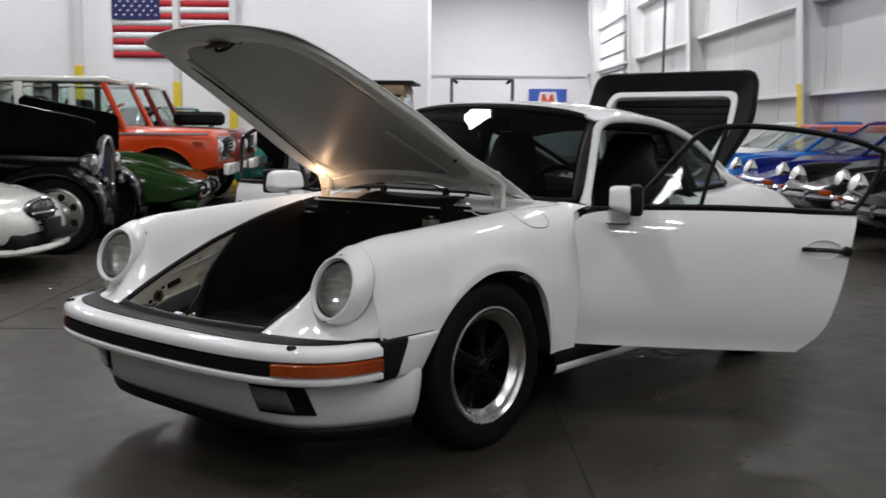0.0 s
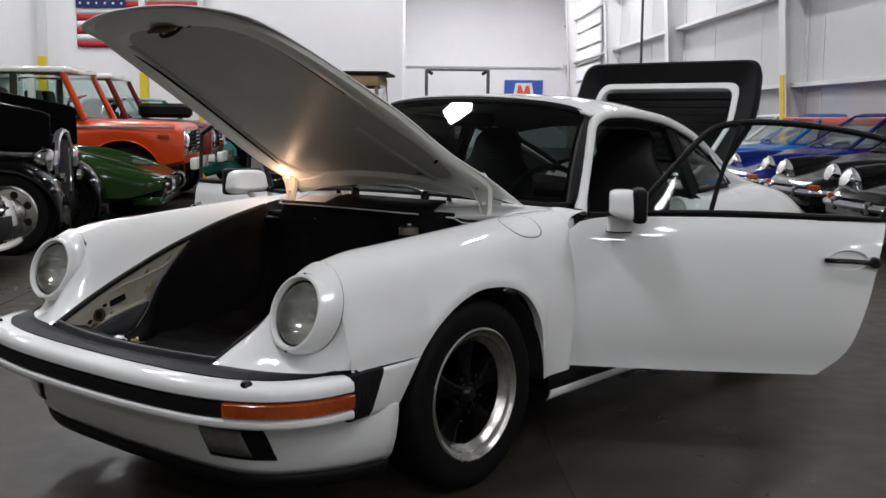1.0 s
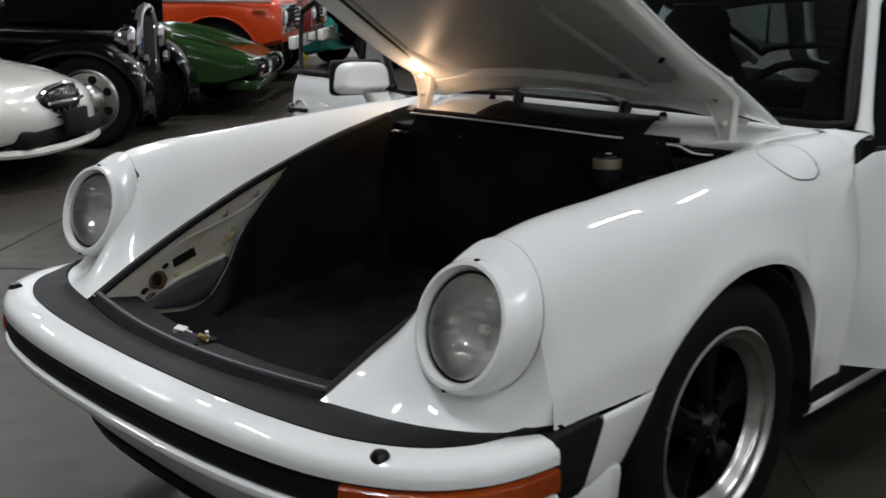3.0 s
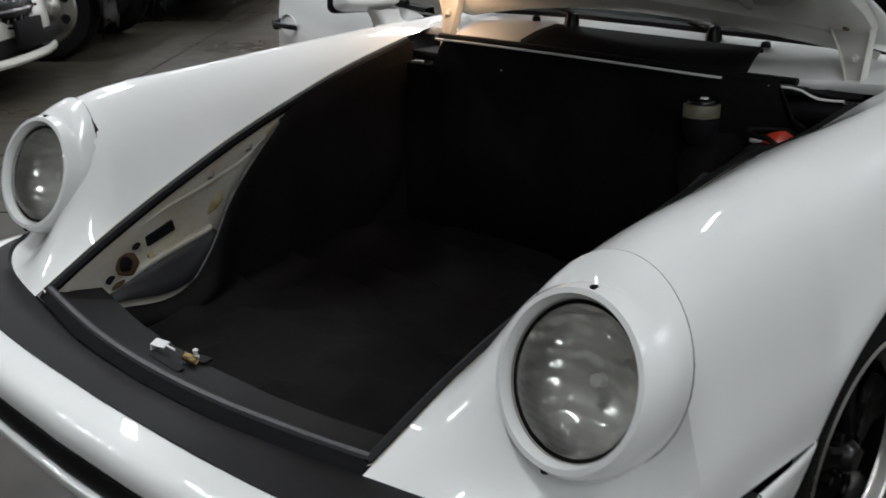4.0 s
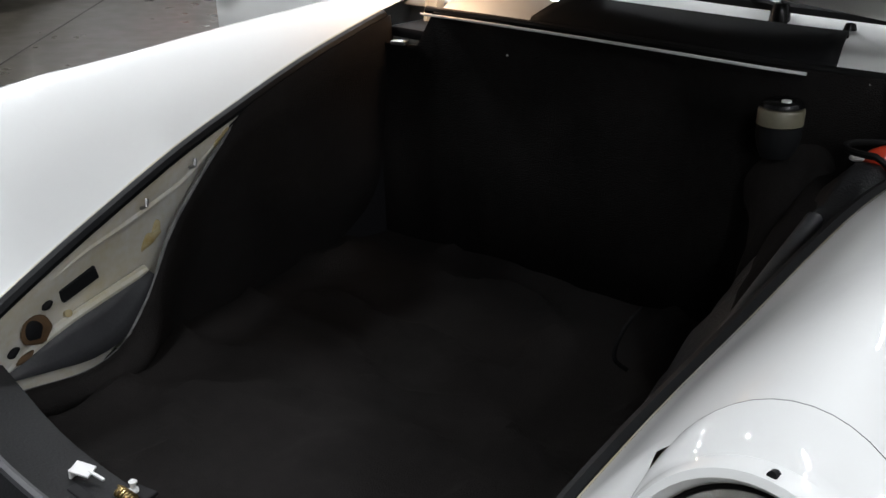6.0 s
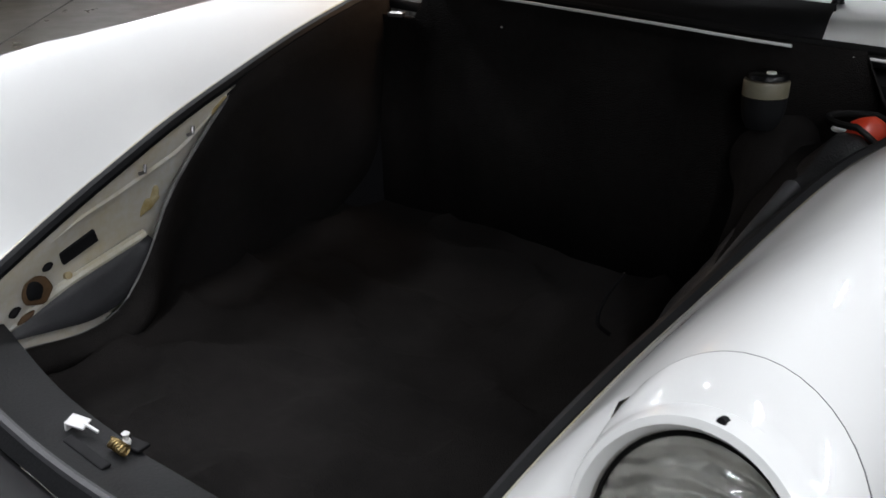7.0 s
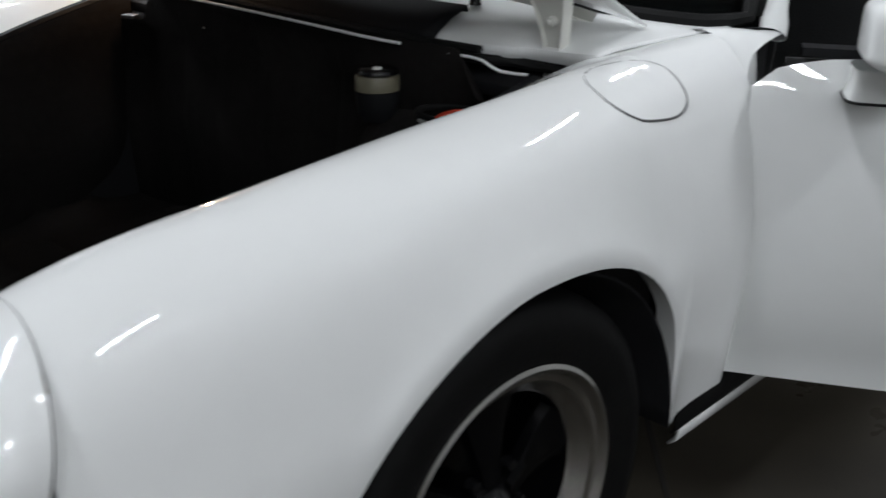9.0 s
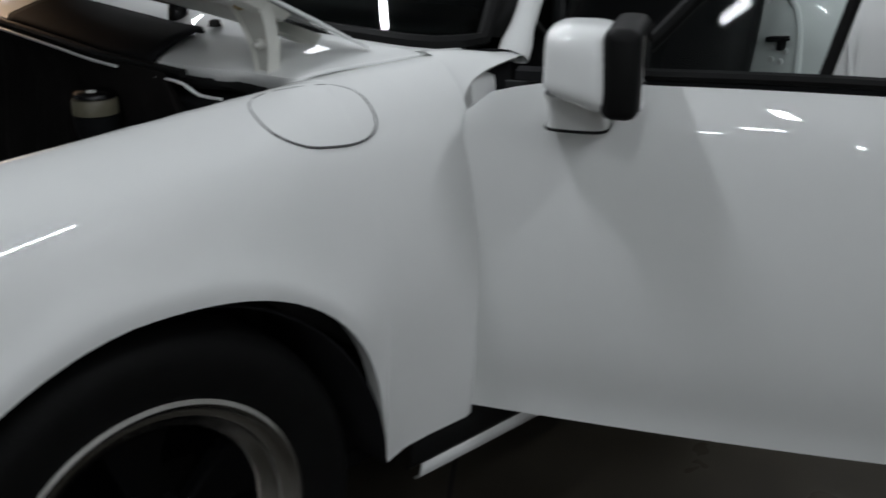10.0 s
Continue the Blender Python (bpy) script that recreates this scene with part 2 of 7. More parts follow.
def sm(x, xs, ys):
    """Smooth curve through the knots (cubic, flat beyond the ends)."""
    if x <= xs[0]:
        return ys[0]
    if x >= xs[-1]:
        return ys[-1]
    i = max(j for j in range(len(xs) - 1) if xs[j] <= x)
    h = xs[i + 1] - xs[i]
    t = (x - xs[i]) / h

    def slope(k):
        if k == 0:
            return (ys[1] - ys[0]) / (xs[1] - xs[0])
        if k == len(xs) - 1:
            return (ys[-1] - ys[-2]) / (xs[-1] - xs[-2])
        return (ys[k + 1] - ys[k - 1]) / (xs[k + 1] - xs[k - 1])

    a, b = slope(i) * h, slope(i + 1) * h
    return ((2 * t - 3) * t * t + 1) * ys[i] + ((t - 2) * t + 1) * t * a + (3 - 2 * t) * t * t * ys[i + 1] + (t - 1) * t * t * b


def resample(points, n):
    """n points along a smooth curve through the given points."""
    pts = [Vector(p) for p in points]
    ks = [0.0]
    for a, b in zip(pts, pts[1:]):
        ks.append(ks[-1] + max(1e-6, (b - a).length))
    return [Vector([sm(ks[-1] * i / (n - 1), ks, [p[c] for p in pts]) for c in range(3)]) for i in range(n)]


def grid(bm, rows, close_u=False, close_v=False):
    """Quads over a grid of points; returns the vertices."""
    vs = [[bm.verts.new(p) for p in r] for r in rows]
    nu, nv = len(vs), len(vs[0])
    for i in range(nu if close_u else nu - 1):
        for j in range(nv if close_v else nv - 1):
            q = (vs[i][j], vs[(i + 1) % nu][j], vs[(i + 1) % nu][(j + 1) % nv], vs[i][(j + 1) % nv])
            if len({v.co.to_tuple(6) for v in q}) > 2:
                try:
                    bm.faces.new(q)
                except ValueError:
                    pass
    return vs


def skin(sections, nv, nu=0):
    """A smooth sheet over sections, each resampled to nv points, and to nu stations where given."""
    rows = [resample(s, nv) for s in sections]
    if nu:
        cols = [resample([r[j] for r in rows], nu) for j in range(nv)]
        rows = [[cols[j][i] for j in range(nv)] for i in range(nu)]
    bm = bmesh.new()
    grid(bm, rows)
    bmesh.ops.remove_doubles(bm, verts=bm.verts, dist=1e-5)
    bmesh.ops.recalc_face_normals(bm, faces=bm.faces)
    return bm


def mirror_x(bm):
    bmesh.ops.scale(bm, vec=(-1, 1, 1), verts=bm.verts)
    bmesh.ops.reverse_faces(bm, faces=bm.faces)
    return bm


def box(bm, size, m=None, bevel=0.0, seg=2):
    made = bmesh.ops.create_cube(bm, size=1, matrix=(m or Matrix()) @ Matrix.Diagonal((*size, 1)))
    if bevel:
        edges = list({e for v in made["verts"] for e in v.link_edges})
        bmesh.ops.bevel(bm, geom=edges, offset=bevel, segments=seg, profile=0.5, affect="EDGES")
    return bm


def box_between(bm, lo, hi, bevel=0.0):
    lo, hi = Vector(lo), Vector(hi)
    return box(bm, hi - lo, Matrix.Translation((lo + hi) / 2), bevel)


def lathe(bm, profile, seg=32, m=None, axis="x"):
    """Turn (radius, along) pairs about an axis."""
    rows = []
    for k in range(seg):
        a = 2 * math.pi * k / seg
        row = []
        for r, h in profile:
            p = {"x": (h, r * math.cos(a), r * math.sin(a)), "y": (r * math.cos(a), h, r * math.sin(a)), "z": (r * math.cos(a), r * math.sin(a), h)}[axis]
            row.append((m @ Vector(p)) if m else Vector(p))
        rows.append(row)
    grid(bm, rows, close_u=True)
    bmesh.ops.remove_doubles(bm, verts=bm.verts, dist=1e-6)
    bmesh.ops.recalc_face_normals(bm, faces=bm.faces)
    return bm


def tube(bm, points, r, seg=8, n=0, radii=None, closed=False):
    """A round bar along a path."""
    pts = resample(points, n) if n else [Vector(p) for p in points]
    rows = []
    last = None
    for i, p in enumerate(pts):
        a = pts[i - 1] if (i or closed) else p
        b = pts[(i + 1) % len(pts)] if (i + 1 < len(pts) or closed) else p
        d = (b - a).normalized()
        side = last - d * last.dot(d) if last else d.orthogonal()
        side.normalize()
        last = side
        up = d.cross(side)
        rad = radii[i] if radii else r
        rows.append([p + (side * math.cos(2 * math.pi * k / seg) + up * math.sin(2 * math.pi * k / seg)) * rad for k in range(seg)])
    vs = grid(bm, rows, close_u=closed, close_v=True)
    if not closed:
        bm.faces.new(list(reversed(vs[0])))
        bm.faces.new(vs[-1])
    bmesh.ops.recalc_face_normals(bm, faces=bm.faces)
    return bm


def sweep(path, profile, ends=True, closed_profile=True):
    """A profile of (inward, height) pairs swept along a plan curve (x, y, z)."""
    bm = bmesh.new()
    rows = []
    for i, p in enumerate(path):
        a, b = path[max(0, i - 1)], path[min(len(path) - 1, i + 1)]
        d = Vector((b[0] - a[0], b[1] - a[1], 0)).normalized()
        inward = Vector((-d.y, d.x, 0))
        rows.append([Vector((p[0], p[1], p[2])) + inward * u + Vector((0, 0, h)) for u, h in profile])
    vs = grid(bm, rows, close_v=closed_profile)
    if ends and closed_profile:
        bm.faces.new(vs[0])
        bm.faces.new(list(reversed(vs[-1])))
    bmesh.ops.recalc_face_normals(bm, faces=bm.faces)
    return bm


def prism(outline, depth, m=None):
    """An outline of (x, z) pairs, given depth along y."""
    bm = bmesh.new()
    mm = m or Matrix()
    a = [bm.verts.new(mm @ Vector((x, -depth / 2, z))) for x, z in outline]
    b = [bm.verts.new(mm @ Vector((x, depth / 2, z))) for x, z in outline]
    bm.faces.new(a)
    bm.faces.new(list(reversed(b)))
    for i in range(len(a)):
        j = (i + 1) % len(a)
        bm.faces.new((a[j], a[i], b[i], b[j]))
    bmesh.ops.recalc_face_normals(bm, faces=bm.faces)
    return bm


def rounded(points, r, n=5):
    """The outline with its corners rounded."""
    out = []
    k = len(points)
    for i in range(k):
        p, a, b = Vector(points[i]), Vector(points[i - 1]), Vector(points[(i + 1) % k])
        da, db = (a - p), (b - p)
        ra = min(r, da.length * 0.45, db.length * 0.45)
        s, e = p + da.normalized() * ra, p + db.normalized() * ra
        for j in range(n + 1):
            t = j / n
            out.append(tuple((1 - t) ** 2 * s + 2 * t * (1 - t) * p + t * t * e))
    return out


# ---- the hall: floor, walls, frames, roof, lamps ----
HALL = pose(3.04, -2.81, 0, 0, 0, 41.7)   # x: across the hall, y: down the hall


def hall(name, lo, hi, mat, label="", category="", kind="structure", bevel=0.0):
    bm = bmesh.new()
    box_between(bm, lo, hi, bevel)
    ob = finish(name, bm, mat, smooth=False)
    ob.matrix_basis = HALL
    return tagged(ob, label, category, kind=kind)


floor_ob = hall("floor", (-16, -27, -0.2), (8, 46, 0), CONCRETE, "polished grey concrete floor of the showroom", "floor")
hall("wall_flag", (-16, 21, 0), (-0.15, 21.25, 7.5), WALL_WHITE, "white panelled wall behind the parked cars", "wall")
hall("wall_return", (-0.4, 21.25, 0), (-0.15, 44, 7.5), WALL_WHITE, "white wall beside the workshop bay", "wall")
hall("wall_far", (-0.4, 44, 0), (6.75, 44.25, 7.5), WALL_WHITE, "bright white far wall of the workshop bay", "wall")
hall("wall_side", (6.5, -27, 0), (6.75, 44, 7.5), WALL_GREY, "light grey metal side wall", "wall")
# unseen walls added to close the hall, dark to hold back bounce
hall("wall_left", (-16.25, -27, 0), (-16, 21.25, 7.5), WALL_UNSEEN, "unseen side wall, darkened to cut bounced light", "wall")
hall("wall_back", (-16.25, -27.25, 0), (6.75, -27, 7.5), WALL_UNSEEN, "unseen back wall, darkened to cut bounced light", "wall")
hall("ceiling", (-16.25, -27.25, 7.5), (6.75, 44.25, 7.7), CEIL, "pale metal roof deck", "ceiling")

# saw cuts in the floor slab
for k, (a0, d0, a1, d1) in enumerate([(-12, 5.9, -0.4, 5.9), (-2.62, 4.2, -2.62, 20), (0.5, -2, 0.5, 5.9), (-8.9, -2, -8.9, 20), (-16, 12.4, 6.5, 12.4)]):
    j = hall("floor_joint", (min(a0, a1) - 0.005, min(d0, d1) - 0.005, 0.0005), (max(a0, a1) + 0.005, max(d0, d1) + 0.005, 0.002), JOINT, "dark saw-cut joint in the concrete floor", "floor joint")


def steel_column(d):
    c = thing("steel_column", "pale painted tapered steel frame column at the side wall", "column", HALL @ pose(6.5, d, 0), group="steel frame columns", kind="structure")
    bm = bmesh.new()
    box_between(bm, (-0.26, -0.15, 0), (-0.24, 0.15, 7.5))
    for v in bm.verts:
        v.co.x -= 0.055 * v.co.z
    finish("flange", bm, STEEL_WHITE, c, smooth=False)
    bm = bmesh.new()
    box_between(bm, (-0.24, -0.012, 0), (-0.001, 0.012, 7.5))
    for v in bm.verts:
        if v.co.x < -0.1:
            v.co.x -= 0.055 * v.co.z
    finish("web", bm, STEEL_WHITE, c, smooth=False)
    bm = bmesh.new()
    box_between(bm, (-0.02, -0.15, 0), (-0.001, 0.15, 7.5))
    finish("wall_flange", bm, STEEL_WHITE, c, smooth=False)
    bm = bmesh.new()
    box_between(bm, (-0.275, -0.105, 0), (-0.235, 0.10, 1.95))
    for v in bm.verts:
        v.co.x -= 0.055 * v.co.z
    finish("yellow_guard", bm, YELLOW, c, "yellow painted column guard", smooth=False)
    return c


for d in (10.0, 17.8, 25.6, 33.4, 41.2):
    steel_column(d)
for z in (1.75, 3.3, 4.9, 6.4):
    hall("wall_girt", (6.28, -27, z), (6.498, 43.9, z + 0.07), STEEL_WHITE, "horizontal steel girt on the side wall", "girt")
for d in range(-25, 44, 3):
    hall("panel_seam", (6.49, d, 0), (6.499, d + 0.03, 7.4), STEEL_WHITE, "raised wall panel seam", "wall seam")
hall("rain_pipe", (6.2, 29.0, 0), (6.26, 29.06, 7.4), HEM_GREY, "black down pipe on the side wall", "pipe")
hall("wall_rail", (6.1, 12.5, 1.14), (6.25, 17.6, 1.26), ORANGE_BAND, "orange-red guard rail along the side wall", "rail", bevel=0.02)
hall("far_wall_rail", (-0.1, 43.9, 3.22), (6.2, 43.995, 3.28), WALL_GREY, "thin rail across the far wall", "trim")
# roll-up door leaves far down the side wall
for z in (2.0, 2.6, 3.2, 3.8, 4.4, 5.0):
    hall("door_slat", (6.38, 36.2, z), (6.46, 41.4, z + 0.52), WALL_WHITE, "white roll-up door panel", "door panel", bevel=0.03)


def end_column(a, top, low=0.0):
    c = thing("wall_column", "pale grey wall column with a yellow painted foot", "column", HALL @ pose(a, 20.9, 0), group="end wall columns", kind="structure")
    bm = bmesh.new()
    box_between(bm, (-0.06, -0.12, 0), (0.06, 0.098, 7.5), 0.01)
    finish("shaft", bm, STEEL_WHITE, c, smooth=False)
    bm = bmesh.new()
    box_between(bm, (-0.07, -0.14, low), (0.07, 0.0, top), 0.005)
    finish("yellow_foot", bm, YELLOW, c, "yellow painted foot", smooth=False)


for a, top in ((-6.95, 2.3), (-5.05, 2.0), (-3.95, 1.75), (-9.5, 2.2), (-12.5, 2.2)):
    end_column(a, top)


# the flag on the end wall: 13 stripes, a blue field, fifty stars
flag = thing("wall_flag_cloth", "large striped flag with starred blue field hung flat", "flag", HALL @ pose(-6.32, 20.96, 2.47))
for k in range(13):
    bm = bmesh.new()
    n = 24
    rows = []
    for i in range(n + 1):
        x = 2.37 * i / n
        rows.append([Vector((x, 0.006 * math.sin(5 * x + 0.4), 0.123 * k)), Vector((x, 0.006 * math.sin(5 * x + 0.4), 0.123 * (k + 1)))])
    grid(bm, rows)
    finish("stripe", bm, FLAG_RED if k % 2 == 0 else FLAG_WHITE, flag, thick=0.003)
bm = bmesh.new()
box_between(bm, (-0.004, -0.024, 0.123 * 6), (0.93, -0.016, 0.123 * 13 + 0.002))
finish("blue_field", bm, FLAG_BLUE, flag, smooth=False)
for row in range(9):
    for col in range(6 if row % 2 == 0 else 5):
        bm = bmesh.new()
        cx, cz = 0.08 + 0.155 * col + (0.0775 if row % 2 else 0), 0.123 * 6 + 0.085 + 0.0865 * row
        out = []
        for i in range(10):
            r = 0.032 if i % 2 == 0 else 0.013
            a = math.pi / 2 + i * math.pi / 5
            out.append((cx + r * math.cos(a), cz + r * math.sin(a)))
        finish("star", prism(out, 0.003, Matrix.Translation((0, -0.0265, 0))), FLAG_WHITE, flag, smooth=False)


def ceiling_lamp(a, d, width, length, label):
    c = thing("ceiling_lamp", label, "ceiling lamp", HALL @ pose(a, d, 6.7), group="ceiling lamps")
    bm = bmesh.new()
    box_between(bm, (-width / 2 - 0.03, -length / 2 - 0.05, 0.005), (width / 2 + 0.03, length / 2 + 0.05, 0.09), 0.02)
    finish("housing", bm, STEEL_WHITE, c, smooth=False)
    bm = bmesh.new()
    box_between(bm, (-width / 2, -length / 2, -0.01), (width / 2, length / 2, 0.003))
    finish("diffuser", bm, TUBE, c, smooth=False)
    return c


def lamp_light(width, length, watts):
    light = bpy.data.lights.new("ceiling_lamp_light", "AREA")
    light.shape, light.size, light.size_y = "RECTANGLE", width, length
    light.energy, light.color = watts, (0.965, 0.96, 1.0)
    return light


def light_row(model, light, a, rows):
    """Lit fixtures of one kind: each a housing and the light that it gives; the model hangs first in its row."""
    for d in rows:
        if (HALL @ pose(a, d, 6.7)).translation != model.matrix_basis.translation:
            copy_thing(model, HALL @ pose(a, d, 6.7))
        new("ceiling_lamp_light", light).matrix_basis = HALL @ pose(a, d, 6.685)


tube_light, bay_light, panel_light = lamp_light(LAMP_W, LAMP_L, LAMP_WATTS), lamp_light(LAMP_W, LAMP_L, 1.45 * LAMP_WATTS), lamp_light(0.75, 1.25, LAMP_WATTS)
TUBE_LAMP = ceiling_lamp(-0.2, -4.6, LAMP_W, LAMP_L, "long fluorescent fixture hung under the roof")
PANEL_LAMP = ceiling_lamp(-2.3, 8.2, 0.75, 1.25, "broad bright panel lamp hung under the roof")
for a, rows in ((-0.2, (-4.6, 13.4, 18.8)), (-2.2, (2.4,)), (5.0, (-20.5, -15.0, -9.8, -4.6, 0.9)), (-0.2, (-20.5,)), (4.6, (8.6, 16.6)), (-5.0, (7.0, 13.4, 18.8)), (-9.8, (7.0, 13.4, 18.8))):
    light_row(TUBE_LAMP, tube_light, a, rows)
for a in (1.2, 4.8):
    light_row(TUBE_LAMP, bay_light, a, (25.0, 31.0, 39.0))
for a, d in ((-2.3, 8.2), (-1.4, -10.2), (-3.5, -15.4)):
    light_row(PANEL_LAMP, panel_light, a, (d,))

# two-post lift far down the bay
lift = thing("car_lift", "grey two-post car lift against the far wall", "car lift", HALL @ pose(0.68, 42, 0))
for x in (0.0, 2.4):
    bm = bmesh.new()
    box_between(bm, (x - 0.06, -0.1, 0), (x + 0.06, 0.1, 3.05), 0.01)
    finish("post", bm, HEM_GREY, lift, smooth=False)
    bm = bmesh.new()
    box(bm, (0.3, 0.1, 0.12), pose(x + (0.12 if x == 0 else -0.12), 0, 2.95, 0, 35 if x == 0 else -35, 0), 0.01)
    finish("gusset", bm, GREY_PLASTIC, lift, smooth=False)
bm = bmesh.new()
box_between(bm, (0.1, -0.06, 2.99), (2.3, 0.06, 3.07), 0.01)
finish("cross_beam", bm, HEM_GREY, lift, smooth=False)

# blue sign with a red double-peaked emblem on a white shield
sign = thing("wall_sign", "blue square sign with a red peaked emblem on white", "sign", HALL @ pose(4.68, 43.93, 2.12))
bm = bmesh.new()
box_between(bm, (-0.78, -0.05, -0.62), (0.78, 0.03, 0.62), 0.01)
finish("board", bm, SIGN_BLUE, sign, smooth=False)
finish("shield", prism([(-0.5, -0.42), (0.5, -0.42), (0.33, 0.5), (-0.33, 0.5)], 0.02, Matrix.Translation((0, -0.062, 0))), FLAG_WHITE, sign, smooth=False)
finish("emblem", prism([(-0.36, -0.36), (-0.2, -0.36), (-0.13, 0.0), (0, -0.25), (0.13, 0.0), (0.2, -0.36), (0.36, -0.36), (0.22, 0.4), (0.12, 0.4), (0, 0.12), (-0.12, 0.4), (-0.22, 0.4)], 0.02, Matrix.Translation((0, -0.082, 0))), SIGN_RED, sign, smooth=False)

# ---- the white coupe ----
CAR = thing("sports_car", "white classic sports coupe with its lids and doors open", "car", pose(0.012, 0, 0))
ARCH_Y, ARCH_Z, ARCH_R, ARCH_H = -0.016, 0.31, 0.368, 0.360
Y_E = [-0.78, -0.58, -0.45, -0.30, -0.18, 0.0, 0.15, 0.34, 0.55]


def xe(y):
    return sm(y, Y_E, [0.425, 0.44, 0.455, 0.478, 0.492, 0.515, 0.54, 0.573, 0.606])


def ze(y):
    return sm(y, [-0.78, -0.6, -0.4, -0.2, 0.0, 0.2, 0.35, 0.55], [0.508, 0.60, 0.68, 0.745, 0.80, 0.837, 0.858, 0.873])


def crown(y):
    return sm(y, [-0.62, -0.3, 0.0, 0.3, 0.55], [0.635, 0.64, 0.645, 0.655, 0.675]), sm(y, [-0.62, -0.56, -0.45, -0.3, 0.0, 0.3, 0.55], [0.775, 0.797, 0.819, 0.829, 0.850, 0.869, 0.877])


def lower(y):
    u = (y - ARCH_Y) / ARCH_R
    p = 2.4 if u > 0 else 1.75
    arch = ARCH_Z + ARCH_H * (1 - abs(u) ** p) ** (1 / p) if abs(u) < 1 else 0.30
    if y < -0.25:
        return max(0.505, arch)
    return max(0.30, arch)


def arch_front(z):
    f = min(1.0, max(0.0, (z - ARCH_Z) / ARCH_H))
    return ARCH_Y - ARCH_R * (1 - f ** 1.75) ** (1 / 1.75)


def wing_section(y):
    cx, cz = crown(y)
    zb = lower(y)
    xo = sm(y, [-0.58, -0.4, -0.25, 0.0, 0.25, 0.4, 0.55], [0.764, 0.78, 0.790, 0.796, 0.792, 0.784, 0.780])
    zo = max(0.60, zb + 0.035)
    xb = sm(y, [-0.5, -0.3, 0.0, 0.3, 0.40, 0.55], [0.783, 0.792, 0.80, 0.79, 0.76, 0.758])
    return [Vector(p) for p in ((xe(y), y, ze(y)), (xe(y) + 0.5 * (cx - xe(y)), y, ze(y) + 0.68 * (cz - ze(y))), (cx, y, cz),
            (cx + 0.62 * (xo - cx), y, cz - 0.27 * (cz - zo)), (xo, y, zo), ((xo + xb) / 2 + 0.004, y, (zo + zb) / 2), (xb, y, zb))]


FRONT_EDGE = [(0.425, -0.78, 0.507), (0.50, -0.768, 0.506), (0.60, -0.742, 0.505), (0.70, -0.69, 0.505), (0.755, -0.63, 0.505), (0.775, -0.58, 0.505), (0.785, -0.52, 0.505)]


